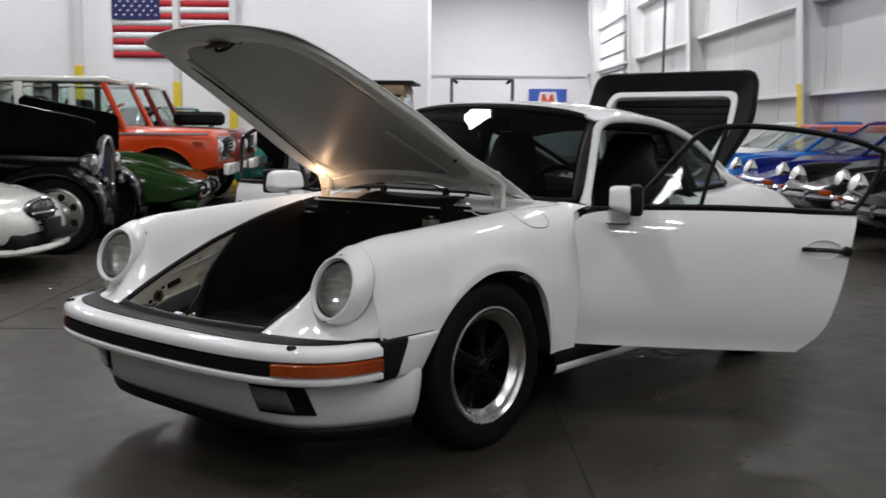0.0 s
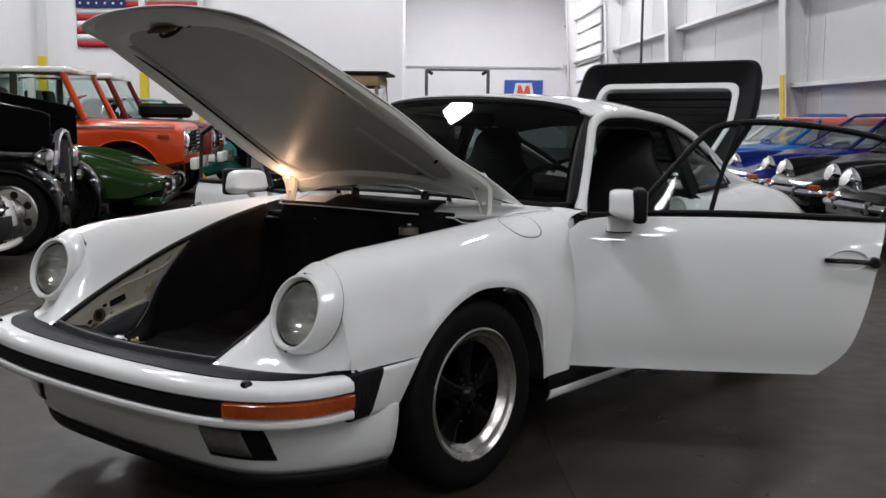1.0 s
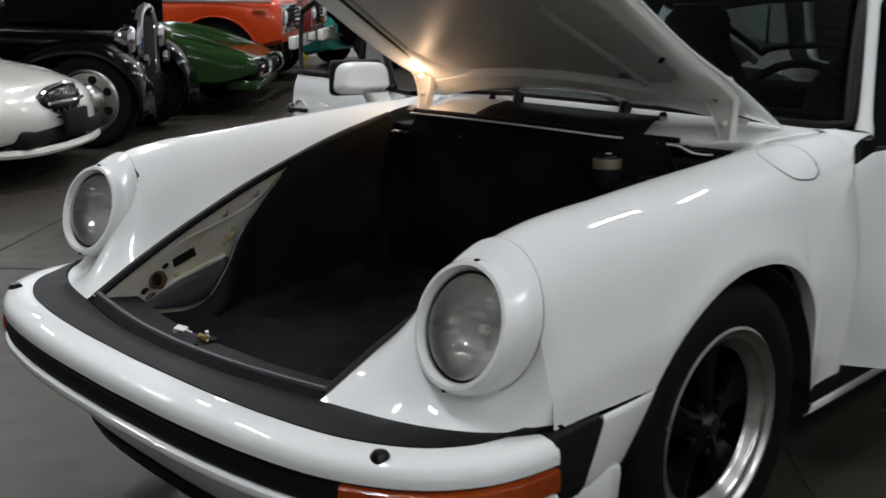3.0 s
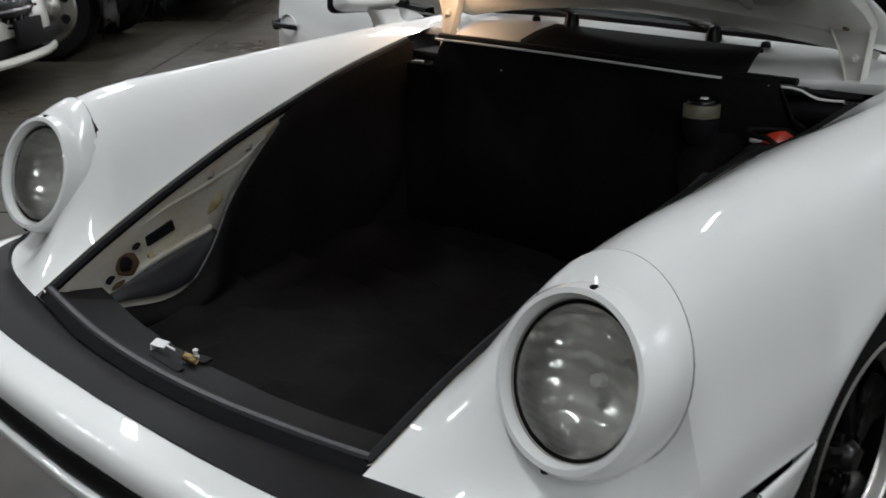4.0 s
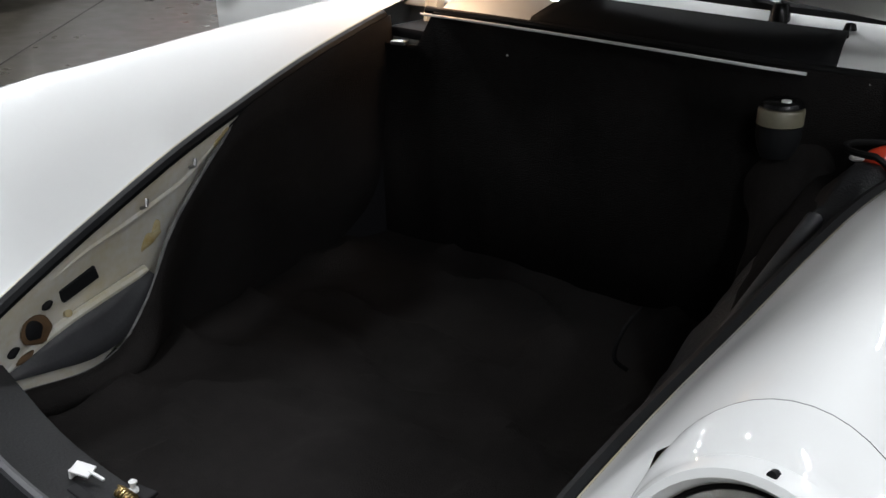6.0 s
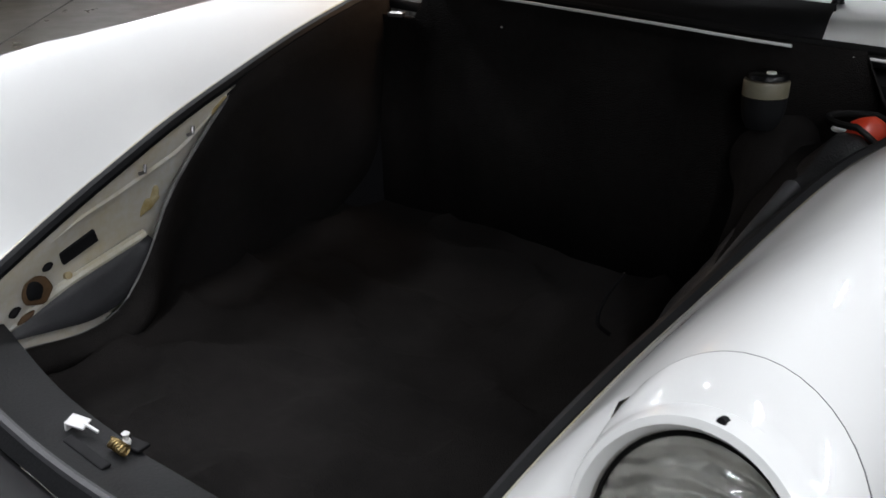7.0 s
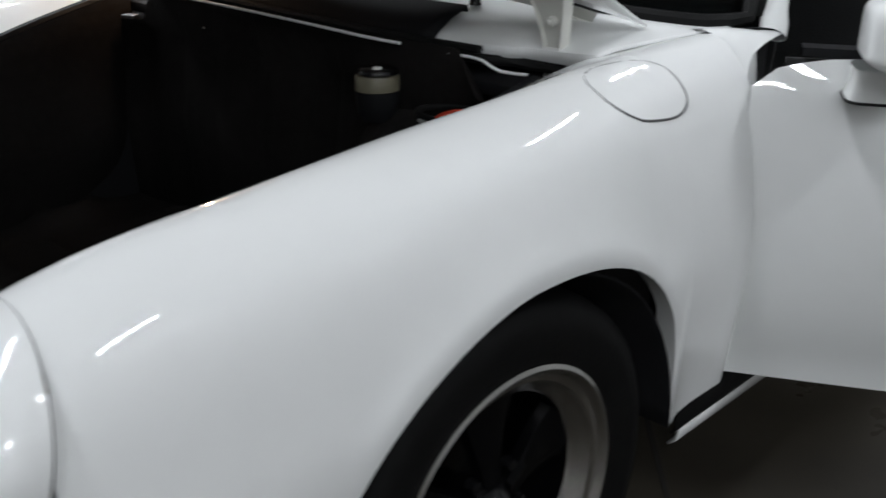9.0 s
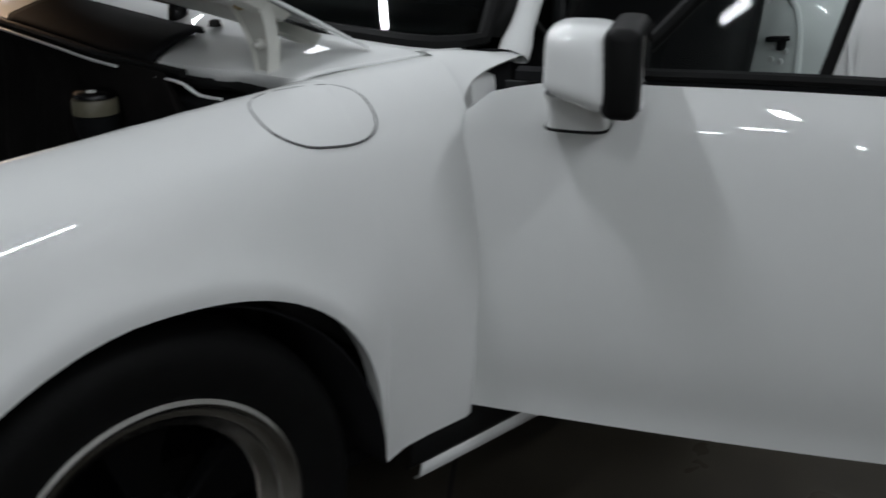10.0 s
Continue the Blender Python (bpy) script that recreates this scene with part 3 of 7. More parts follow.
def wing(side):
    rows = []
    base = wing_section(-0.58)
    n = 16
    for i in range(n):
        k = 1 - i / n
        sec = []
        for j, (s, e) in enumerate(zip(base, FRONT_EDGE)):
            e = Vector(e)
            if j == 0:
                y = s.y + (e.y - s.y) * k
                sec.append(Vector((xe(y), y, ze(y))))
                continue
            c = (0, -0.25, -1.0, -1.0, -0.45, 0.5, 0.8)[j]
            full_z, full_y = 1 - math.sqrt(max(0.0, 1 - k * k)), math.sin(k * math.pi / 2)
            hole_z, hole_y = math.sin(k * math.pi / 2), 1 - math.cos(k * math.pi / 2)
            a, b = (k, k)
            if c > 0:
                a, b = k + (full_z - k) * c, k + (full_y - k) * c
            else:
                a, b = k - (hole_z - k) * c, k - (hole_y - k) * c
            sec.append(Vector((s.x + (e.x - s.x) * k ** 1.5, s.y + (e.y - s.y) * b, s.z + (e.z - s.z) * a)))
        rows.append(resample(sec, 26))
    ys = [-0.58 + 0.02 * i for i in range(13)]
    a0, a1 = arch_front(0.505), ARCH_Y + ARCH_R
    ys += [(a0 + a1) / 2 - (a1 - a0) / 2 * math.cos(math.pi * i / 40) for i in range(41)]
    ys += [a1 + 0.002, 0.40, 0.45, 0.5, 0.53, 0.543, 0.55]
    for y in sorted(ys):
        sec = resample(wing_section(y), 26)
        k = max(0.0, (y - 0.42) / 0.13)
        for i, p in enumerate(sec):
            p.y += 0.004 * k
            p.x -= 0.009 * max(0.0, (y - 0.53) / 0.02) ** 2 if i > 6 else 0.0
        rows.append(sec)
    bm = bmesh.new()
    vs = grid(bm, rows)
    # opening for the head lamp
    gone = []
    for f in bm.faces:
        c = f.calc_center_median()
        r = math.hypot(c.x - 0.640, c.z - 0.664)
        up = (c.z - 0.664) / max(r, 0.01)
        if (r < 0.108 + 0.042 * max(0, up) ** 2 and c.y < -0.602 + (0.046 if up > 0 else 0.036) * up) or (r < 0.099 and c.y < -0.5):
            gone.append(f)
    bmesh.ops.delete(bm, geom=gone, context="FACES_ONLY")
    # return lip along the arch
    lip = [r[-1] for r in vs if a0 - 0.001 <= r[-1].co.y <= a1 + 0.003]
    inner = [bm.verts.new((v.co.x - 0.03, v.co.y, v.co.z + 0.004)) for v in lip]
    for i in range(len(lip) - 1):
        bm.faces.new((lip[i], lip[i + 1], inner[i + 1], inner[i]))
    # rear face toward the door
    back = vs[-1]
    inn = [bm.verts.new((v.co.x - 0.05, v.co.y + 0.003, v.co.z)) for v in back]
    for i in range(6, len(back) - 1):
        bm.faces.new((back[i], back[i + 1], inn[i + 1], inn[i]))
    # tongue that runs back to the foot of the windscreen pillar
    seam = resample([(0.606, 0.549, 0.8735), (0.637, 0.592, 0.8745), (0.665, 0.64, 0.874), (0.686, 0.676, 0.872), (0.698, 0.704, 0.869)], 12)
    cut = resample([(0.729, 0.553, 0.819), (0.724, 0.563, 0.836), (0.718, 0.585, 0.849), (0.712, 0.625, 0.859), (0.708, 0.668, 0.864), (0.704, 0.704, 0.866)], 12)
    tongue = []
    for q, (a, b) in enumerate(zip(seam, cut)):
        row = [a.lerp(b, j / 7) + Vector((0, 0, 0.031 * math.sin(math.pi * (j / 7) ** 0.9) * max(0.04, 1 - q / 9))) for j in range(8)]
        tongue.append(row + [b + Vector((-0.002, 0.002, -0.003)), b + Vector((-0.012, 0.006, -0.006))])
    grid(bm, tongue)
    bmesh.ops.recalc_face_normals(bm, faces=bm.faces)
    if side < 0:
        mirror_x(bm)
    w = finish("front_wing", bm, WHITE_PAINT, CAR)
    bm = bmesh.new()
    tube(bm, [(side * x, y, z + 0.0015) for x, y, z in ((0.572, 0.455, 0.865), (0.606, 0.547, 0.874), (0.637, 0.592, 0.8755), (0.665, 0.64, 0.875), (0.698, 0.706, 0.870))], 0.0022, 6, 24)
    finish("wing_seam", bm, BLACK, w)
    return w


for s in (1, -1):
    wing(s)


# head lamps
def head_lamp(side):
    c, tilt = Vector((0.638, -0.652, 0.667)), 18
    m = Matrix.Translation(c) @ Euler((radians(-tilt), 0, radians(-5))).to_matrix().to_4x4()
    flip = Matrix.Diagonal((side, 1, 1, 1))
    bm = bmesh.new()
    rows = []
    back = Vector((0.640, -0.592, 0.667))
    for k in range(48):
        a = 2 * math.pi * k / 48
        ring = []
        for r, y in ((0.0945, 0.006), (0.096, -0.001), (0.100, -0.008), (0.107, -0.007), (0.112, 0.001), (0.1145, 0.014)):
            ring.append(flip @ (m @ Vector((r * math.cos(a), y, r * math.sin(a)))))
        f = m @ Vector((0.1145 * math.cos(a), 0.014, 0.1145 * math.sin(a)))
        e = back + Vector((0.1185 * math.cos(a), 0.035 * math.sin(a), 0.1205 * math.sin(a) + 0.0128 * max(0, math.sin(a)) ** 2))
        for q in (0.15, 0.4, 0.7, 1.0):
            p = f.lerp(e, q)
            p += Vector((math.cos(a), 0, math.sin(a))) * 0.003 * math.sin(math.pi * q)
            ring.append(flip @ p)
        rows.append(ring)
    grid(bm, rows, close_u=True)
    bmesh.ops.recalc_face_normals(bm, faces=bm.faces)
    ring_ob = finish("headlight", bm, WHITE_PAINT, CAR, "round headlight in a white painted ring")
    bm = bmesh.new()
    prof = [(0.0, -0.018), (0.028, -0.0165), (0.056, -0.011), (0.079, -0.001), (0.0900, 0.010), (0.0915, 0.016)]
    lathe(bm, prof, 40, flip @ m, "y")
    finish("lens", bm, LENS, ring_ob, "fluted glass lens")
    bm = bmesh.new()
    prof = [(0.0920, 0.014), (0.086, 0.026), (0.074, 0.044), (0.055, 0.061), (0.03, 0.071), (0.012, 0.074), (0.0, 0.0745)]
    lathe(bm, prof, 40, flip @ m, "y")
    finish("reflector", bm, REFLECTOR, ring_ob, "silvered reflector bowl")
    bm = bmesh.new()
    lathe(bm, [(0.0, 0.022), (0.008, 0.024), (0.010, 0.036), (0.0, 0.036)], 16, flip @ m @ Matrix.Translation((0, 0.024, 0)), "y")
    finish("bulb_shield", bm, REFLECTOR, ring_ob)
    bm = bmesh.new()
    rows = [flip @ (m @ Vector((0.0912 * math.cos(2 * math.pi * k / 40), 0.011, 0.0912 * math.sin(2 * math.pi * k / 40)))) for k in range(40)]
    tube(bm, rows, 0.0026, 6, closed=True)
    finish("rim_seal", bm, RUBBER, ring_ob)
    # recessed inner wall of the ring, shade put into its colour
    bm = bmesh.new()
    lathe(bm, [(0.0945, 0.006), (0.0930, 0.012), (0.0910, 0.020)], 48, flip @ m, "y")
    finish("inner_ring", bm, RING_SHADED, ring_ob, "inner wall of the white ring, shade in its grey-beige")
    bm = bmesh.new()
    rows = [flip @ (back + Vector((0.1183 * math.cos(a), 0.035 * math.sin(a) + 0.002, 0.1202 * math.sin(a) + 0.0124 * max(0, math.sin(a)) ** 2))) for a in [2 * math.pi * k / 48 for k in range(48)]]
    tube(bm, rows, 0.0008, 5, radii=[0.0009 - 0.0006 * math.sin(2 * math.pi * k / 48) for k in range(48)], closed=True)
    finish("seam", bm, SEAM_GREY, ring_ob)
    for zz in (0.1095, -0.1095):
        bm = bmesh.new()
        lathe(bm, [(0.0, -0.0015), (0.004, -0.001), (0.0048, 0.006)], 14, flip @ m @ Matrix.Translation((0, -0.003, zz)) , "y")
        finish("screw", bm, BLACK, ring_ob)
    return ring_ob


for s in (1, -1):
    head_lamp(s)

# ---- bumper ----
half = resample([(0, -0.965, 0), (0.25, -0.958, 0), (0.45, -0.938, 0), (0.60, -0.902, 0), (0.72, -0.832, 0), (0.785, -0.745, 0), (0.808, -0.665, 0), (0.814, -0.60, 0)], 30)
PLAN = [Vector((-p.x, p.y, 0)) for p in reversed(half[1:])] + half
bumper = finish("bumper", sweep(PLAN, [(0.075, 0.502), (0.035, 0.503), (0.014, 0.499), (0.003, 0.489), (0.0, 0.475), (0.001, 0.463), (0.006, 0.459), (0.05, 0.459)]), WHITE_PAINT, CAR, "white front bumper with a black rubber band")
finish("bumper_lip", sweep(PLAN, [(0.05, 0.409), (0.006, 0.409), (0.0, 0.404), (-0.001, 0.394), (0.003, 0.386), (0.012, 0.382), (0.05, 0.380)]), WHITE_PAINT, bumper)
finish("rubber_band", sweep(PLAN[:], [(0.04, 0.458), (0.012, 0.457), (0.004, 0.452), (0.002, 0.433), (0.006, 0.413), (0.012, 0.410), (0.04, 0.410)]), BUMPER_RUBBER, bumper, "black rubber impact band")
# filler strip between bumper and body
edge_half = resample([(0, -0.838, 0), (0.2, -0.826, 0), (0.43, -0.782, 0), (0.60, -0.743, 0), (0.70, -0.692, 0), (0.755, -0.632, 0), (0.783, -0.56, 0)], 30)
top_half = [Vector((p.x, p.y, 0)) for p in half]
rows = []
for s, rng in ((-1, range(29, 0, -1)), (1, range(30))):
    for i in rng:
        p, q = half[i], edge_half[i]
        d = (half[min(29, i + 1)] - half[max(0, i - 1)]).normalized()
        b = p + Vector((-d.y, d.x, 0)) * 0.068
        mid = b.lerp(q, 0.5)
        rows.append([Vector((s * v.x, v.y, z)) for v, z in ((b, 0.488), (b, 0.5055), (mid, 0.512), (q, 0.511), (q + Vector((-0.0, 0.012, 0)), 0.500))])
bm = bmesh.new()
grid(bm, rows)
bmesh.ops.recalc_face_normals(bm, faces=bm.faces)
finish("filler_strip", bm, BUMPER_RUBBER, CAR, "black rubber strip behind the bumper", thick=0.004)
for s in (1, -1):
    # turn indicator
    seg = [p for p in half if p.x > 0.60 and p.y < -0.588]
    bm = sweep(seg, [(0.03, 0.456), (0.004, 0.4555), (-0.002, 0.450), (-0.003, 0.434), (-0.002, 0.417), (0.004, 0.4115), (0.03, 0.411)])
    if s < 0:
        mirror_x(bm)
    ind = finish("turn_signal", bm, AMBER, bumper, "amber wrap-around indicator lens")
    # bellows at the bumper's end
    bm = bmesh.new()
    rows = []
    for i in range(13):
        q = i / 12
        x = 0.808 - 0.008 * q + 0.0022 * math.cos(i * math.pi)
        y0, y1 = -0.603, -0.603
        rows.append([Vector((s * xx, -0.603 + q * (0.085 + 0.05 * hz), z)) for xx, z, hz in ((x - 0.06, 0.503, 1.0), (x - 0.004, 0.503, 1.0), (x, 0.492, 0.95), (x, 0.44, 0.5), (x - 0.002, 0.392, 0.1), (x - 0.012, 0.372, 0.0), (x - 0.06, 0.370, 0.0))])
    vs = grid(bm, rows, close_v=True)
    bm.faces.new(vs[0]), bm.faces.new(list(reversed(vs[-1])))
    bmesh.ops.recalc_face_normals(bm, faces=bm.faces)
    finish("bellows", bm, BUMPER_RUBBER, bumper, "black rubber bellows")
    # white side piece up to the arch
    bm = bmesh.new()
    rows = []
    for i in range(10):
        z = 0.365 + (0.503 - 0.365) * i / 9
        y1 = arch_front(z)
        ya = -0.603 + 0.083 + 0.05 * (z - 0.372) / 0.13
        rows.append([Vector((s * (0.799 - 0.025 * (1 - i / 9) ** 2 - dx), y, z)) for y, dx in ((ya - 0.004, 0.002), (ya + 0.008, 0.0), ((y1 + ya) / 2, 0.0), (y1 - 0.012, 0.002), (y1, 0.006))] + [Vector((s * 0.765, y1 + 0.002, z))])
    grid(bm, rows)
    bmesh.ops.recalc_face_normals(bm, faces=bm.faces)
    finish("bumper_side", bm, WHITE_PAINT, bumper, thick=0.004)
    # washer nozzle on the bumper
    bm = bmesh.new()
    lathe(bm, [(0.0, 0.010), (0.011, 0.009), (0.016, 0.003), (0.017, -0.01)], 16, Matrix.Translation((s * 0.655, -0.845, 0.5015)), "z")
    finish("washer_nozzle", bm, GLOSS_BLACK, bumper)
# valance under the bumper
vhalf = resample([(0, -0.842, 0), (0.3, -0.834, 0), (0.45, -0.818, 0), (0.56, -0.785, 0), (0.645, -0.72, 0), (0.715, -0.62, 0), (0.765, -0.50, 0), (0.788, -0.395, 0)], 34)
VAL = [Vector((-p.x, p.y, 0)) for p in reversed(vhalf[1:])] + vhalf
bm = sweep(VAL, [(0.03, 0.386), (0.003, 0.382), (0.0, 0.366), (0.004, 0.325), (0.014, 0.275), (0.034, 0.225), (0.06, 0.195)], ends=False, closed_profile=False)
finish("valance", bm, WHITE_PAINT, CAR, "white front valance under the bumper", thick=0.004)
bm = sweep(VAL, [(0.05, 0.200), (0.054, 0.180), (0.066, 0.158), (0.09, 0.145), (0.13, 0.142)], ends=False, closed_profile=False)
finish("chin_spoiler", bm, RUBBER, CAR, "black rubber chin spoiler", thick=0.006)


fine = resample(vhalf, 200)
FOG0, FOG1 = 0.415, 0.61


def around(side, x0, x1, profile, n=12):
    """Rows along the valance between two widths; x0 and x1 per profile point."""
    rows = []
    for k in range(n + 1):
        row = []
        for j, (u, z) in enumerate(profile):
            x = x0[j] + (x1[j] - x0[j]) * k / n
            i = min(range(1, 199), key=lambda q: abs(fine[q].x - x))
            d = (fine[i + 1] - fine[i - 1]).normalized()
            p = fine[i] + Vector((-d.y, d.x, 0)) * u
            row.append(Vector((side * p.x, p.y, z)))
        rows.append(row)
    return rows


for s in (1, -1):
    bm = bmesh.new()
    vs = grid(bm, around(s, (FOG0, FOG0, FOG0 + 0.01, FOG0 + 0.03, FOG0 + 0.03), (FOG1, FOG1, FOG1 + 0.01, FOG1 + 0.03, FOG1 + 0.03), ((0.05, 0.356), (-0.004, 0.352), (-0.002, 0.32), (0.016, 0.255), (0.05, 0.248))))
    bm.faces.new(vs[0]), bm.faces.new(list(reversed(vs[-1])))
    bmesh.ops.recalc_face_normals(bm, faces=bm.faces)
    fog = finish("fog_lamp", bm, BLACK, CAR, "black framed fog lamp in the valance")
    bm = bmesh.new()
    grid(bm, around(s, (FOG0 + 0.012, FOG0 + 0.014, FOG0 + 0.022, FOG0 + 0.034), (FOG1 - 0.05, FOG1 - 0.05, FOG1 - 0.04, FOG1 - 0.028), ((-0.008, 0.343), (-0.010, 0.336), (-0.006, 0.31), (0.006, 0.268))))
    bmesh.ops.recalc_face_normals(bm, faces=bm.faces)
    finish("fog_lens", bm, SMOKE_LENS, fog, "smoky grey fog lamp glass", thick=0.004)


# ---- luggage bay ----
bm = bmesh.new()
rows = []
for i in range(25):
    x = -0.43 + 0.86 * i / 24
    y0 = sm(abs(x), [0, 0.2, 0.43], [-0.826, -0.814, -0.770])
    rows.append([Vector((x, y0, 0.502)), Vector((x, y0 + 0.012, 0.518)), Vector((x, y0 + 0.025, 0.512)), Vector((x, y0 + 0.05, 0.500)), Vector((x, y0 + 0.085, 0.494)), Vector((x * 0.99, y0 + 0.118, 0.490)), Vector((x * 0.98, y0 + 0.126, 0.46)), Vector((x * 0.97, y0 + 0.13, 0.37))])
grid(bm, rows)
bmesh.ops.recalc_face_normals(bm, faces=bm.faces)
finish("lock_panel", bm, GREY_PLASTIC, CAR, "charcoal lock panel at the front of the luggage bay")
# seal in lighter grey, which stands for the highlight along the rubber edge
bm = bmesh.new()
tube(bm, [(x, sm(abs(x), [0, 0.2, 0.43], [-0.806, -0.794, -0.752]), 0.518) for x in (-0.42, -0.3, -0.15, 0, 0.15, 0.3, 0.42)], 0.007, 8, 40)
finish("front_seal", bm, HEM_GREY, CAR, "rubber seal of the lid, highlight put into its grey")
# latch: bright bracket, dark slot along the seal, striker and gold spring
bm = bmesh.new()
box(bm, (0.026, 0.018, 0.003), pose(-0.100, -0.734, 0.506, 14, 6, 22), 0.001)
box(bm, (0.003, 0.018, 0.014), pose(-0.112, -0.738, 0.500, 0, 0, 22), 0.001)
box(bm, (0.024, 0.004, 0.003), pose(-0.080, -0.729, 0.504, 0, 8, 8), 0.001)
latch = finish("latch", bm, STEEL_WHITE, CAR, "bright metal lid latch", smooth=False)
bm = bmesh.new()
box(bm, (0.085, 0.014, 0.005), pose(-0.047, -0.757, 0.4985, 10, 0, -2), 0.002)
box(bm, (0.030, 0.020, 0.005), pose(-0.024, -0.708, 0.4945, 0, 0, 10), 0.002)
finish("latch_slot", bm, BLACK, latch, "dark slot beside the latch", smooth=False)
bm = bmesh.new()
lathe(bm, [(0.0, 0.0), (0.006, 0.0), (0.006, 0.004), (0.0035, 0.006), (0.0035, 0.012), (0.005, 0.014), (0.0, 0.018)], 14, pose(-0.032, -0.714, 0.496), "z")
finish("latch_bolt", bm, STEEL_WHITE, latch)
bm = bmesh.new()
tube(bm, [(-0.040 + 0.0012 * k, -0.728 + 0.007 * math.sin(1.57 * k), 0.502 + 0.006 * math.cos(1.57 * k)) for k in range(25)], 0.0016, 5, 100)
finish("latch_spring", bm, BRASS, latch, "gold plated spring")


# inner wing panels, carpet lining
def panel_foot(y):
    return sm(y, [-0.75, -0.615, -0.513, -0.445, -0.39, -0.338, -0.213, -0.12, 0.3], [0.46, 0.438, 0.425, 0.446, 0.507, 0.589, 0.705, 0.775, 0.95])


for s in (1, -1):
    bm = bmesh.new()
    rows = []
    for i in range(40):
        y = -0.765 + 1.03 * i / 39
        z1 = ze(y)
        rows.append([Vector((s * (xe(y) + 0.001), y, z1 + 0.002)), Vector((s * (xe(y) - 0.010), y, z1 - 0.004)), Vector((s * (xe(y) - 0.012), y, z1 - 0.02)), Vector((s * (xe(y) + 0.004), y, z1 - 0.06)), Vector((s * (xe(y) + 0.02), y, min(z1 - 0.12, 0.5) if y < -0.05 else z1 - 0.075)), Vector((s * (xe(y) + 0.02), y, 0.37 if y < -0.05 else z1 - 0.09))])
    grid(bm, rows)
    bmesh.ops.recalc_face_normals(bm, faces=bm.faces)
    inner = finish("inner_wing", bm, INNER_PAINT, CAR, "aged off-white inner wing panel with stains")
    bm = bmesh.new()
    tube(bm, [(s * (xe(y) - 0.010), y, ze(y) - 0.006) for y in (-0.76, -0.66, -0.55, -0.45, -0.3, -0.15, 0.0, 0.15, 0.26)], 0.0105, 8, 60)
    finish("bay_seal", bm, GREY_PLASTIC, CAR, "black rubber seal along the luggage bay")
    # carpet side
    bm = bmesh.new()
    rows = []
    for i in range(44):
        y = -0.715 + 0.985 * i / 43
        top = min(ze(y) - 0.008, panel_foot(y)) if s < 0 else ze(y) - 0.015
        w = 0.018 * math.sin(9 * y + 0.5) + 0.008 * math.sin(23 * y + s)
        x0 = xe(y) - 0.018
        row = []
        for k in range(9):
            q = k / 8
            z = top + (0.375 - top) * q
            x = x0 + 0.03 * q - (0.025 + w + 0.02 * noise.noise(Vector((s * 3, y * 6 + z * 5, z * 7 - y * 3)))) * math.sin(math.pi * q)
            row.append(Vector((s * x, y, z)))
        rows.append(row)
    grid(bm, rows)
    bmesh.ops.recalc_face_normals(bm, faces=bm.faces)
    finish("side_carpet", bm, CARPET, CAR, "black carpet lining", thick=0.004)
# carpet hem, slot and stains on the far inner wing
bm = bmesh.new()
tube(bm, [(-(xe(y) - 0.018), y, min(ze(y) - 0.02, panel_foot(y))) for y in (-0.66, -0.615, -0.56, -0.513, -0.475, -0.445, -0.39, -0.338, -0.27, -0.213, -0.16, -0.12, -0.06)], 0.0036, 8, 60)
finish("carpet_hem", bm, HEM_PALE, CAR, "frayed grey rubber hem of the carpet")
bm = bmesh.new()
box(bm, (0.008, 0.068, 0.022), pose(-0.455, -0.506, 0.555, 16, 0, 5), 0.002)
finish("panel_slot", bm, GREY_PLASTIC, CAR, smooth=False)
for y, z in ((-0.172, 0.728), (-0.122, 0.752)):
    bm = bmesh.new()
    box(bm, (0.008, 0.032, 0.010), pose(-(xe(y) - 0.012), y, z, 24, 0, 5), 0.002)
    finish("panel_slot", bm, BLACK, CAR, smooth=False)
for name, y, z, ry, rz, mat, dx in (("rust_stain", -0.588, 0.513, 0.024, 0.022, RUST, 0.0), ("drain_hole", -0.592, 0.515, 0.014, 0.016, BLACK, 0.002),
                                   ("drain_hole", -0.628, 0.495, 0.011, 0.006, BLACK, 0.002), ("drain_hole", -0.612, 0.480, 0.016, 0.004, RUST, 0.001), ("drain_hole", -0.566, 0.545, 0.010, 0.005, BLACK, 0.002)):
    bm = bmesh.new()
    bmesh.ops.create_icosphere(bm, subdivisions=3, radius=1.0, matrix=Matrix.Translation((-xe(y) - 0.002 + dx, y, z)) @ Euler((radians(24), 0, 0)).to_matrix().to_4x4() @ Matrix.Diagonal((0.006, ry, rz, 1)))
    for q in bm.verts:
        q.co += Vector((0, noise.noise(q.co * 60), noise.noise(q.co * 60 + Vector((5, 0, 0))))) * 0.004
    finish(name, bm, mat, CAR)
ridge = resample([(-0.462, -0.64, 0.455), (-0.462, -0.586, 0.478), (-0.460, -0.526, 0.502), (-0.460, -0.46, 0.520), (-0.462, -0.385, 0.538)], 14)
under = resample([(-0.448, -0.645, 0.447), (-0.448, -0.56, 0.437), (-0.448, -0.50, 0.432), (-0.446, -0.444, 0.447), (-0.446, -0.412, 0.478), (-0.450, -0.378, 0.530)], 14)
bm = bmesh.new()
grid(bm, [[a.lerp(b, k / 3) for k in range(4)] for a, b in zip(ridge, under)])
finish("lower_panel", bm, HEM_GREY, CAR, "dark grey lower part of the inner wing", thick=0.003)
bm = bmesh.new()
tube(bm, ridge, 0.008, 8)
finish("panel_bead", bm, INNER_PAINT, CAR)
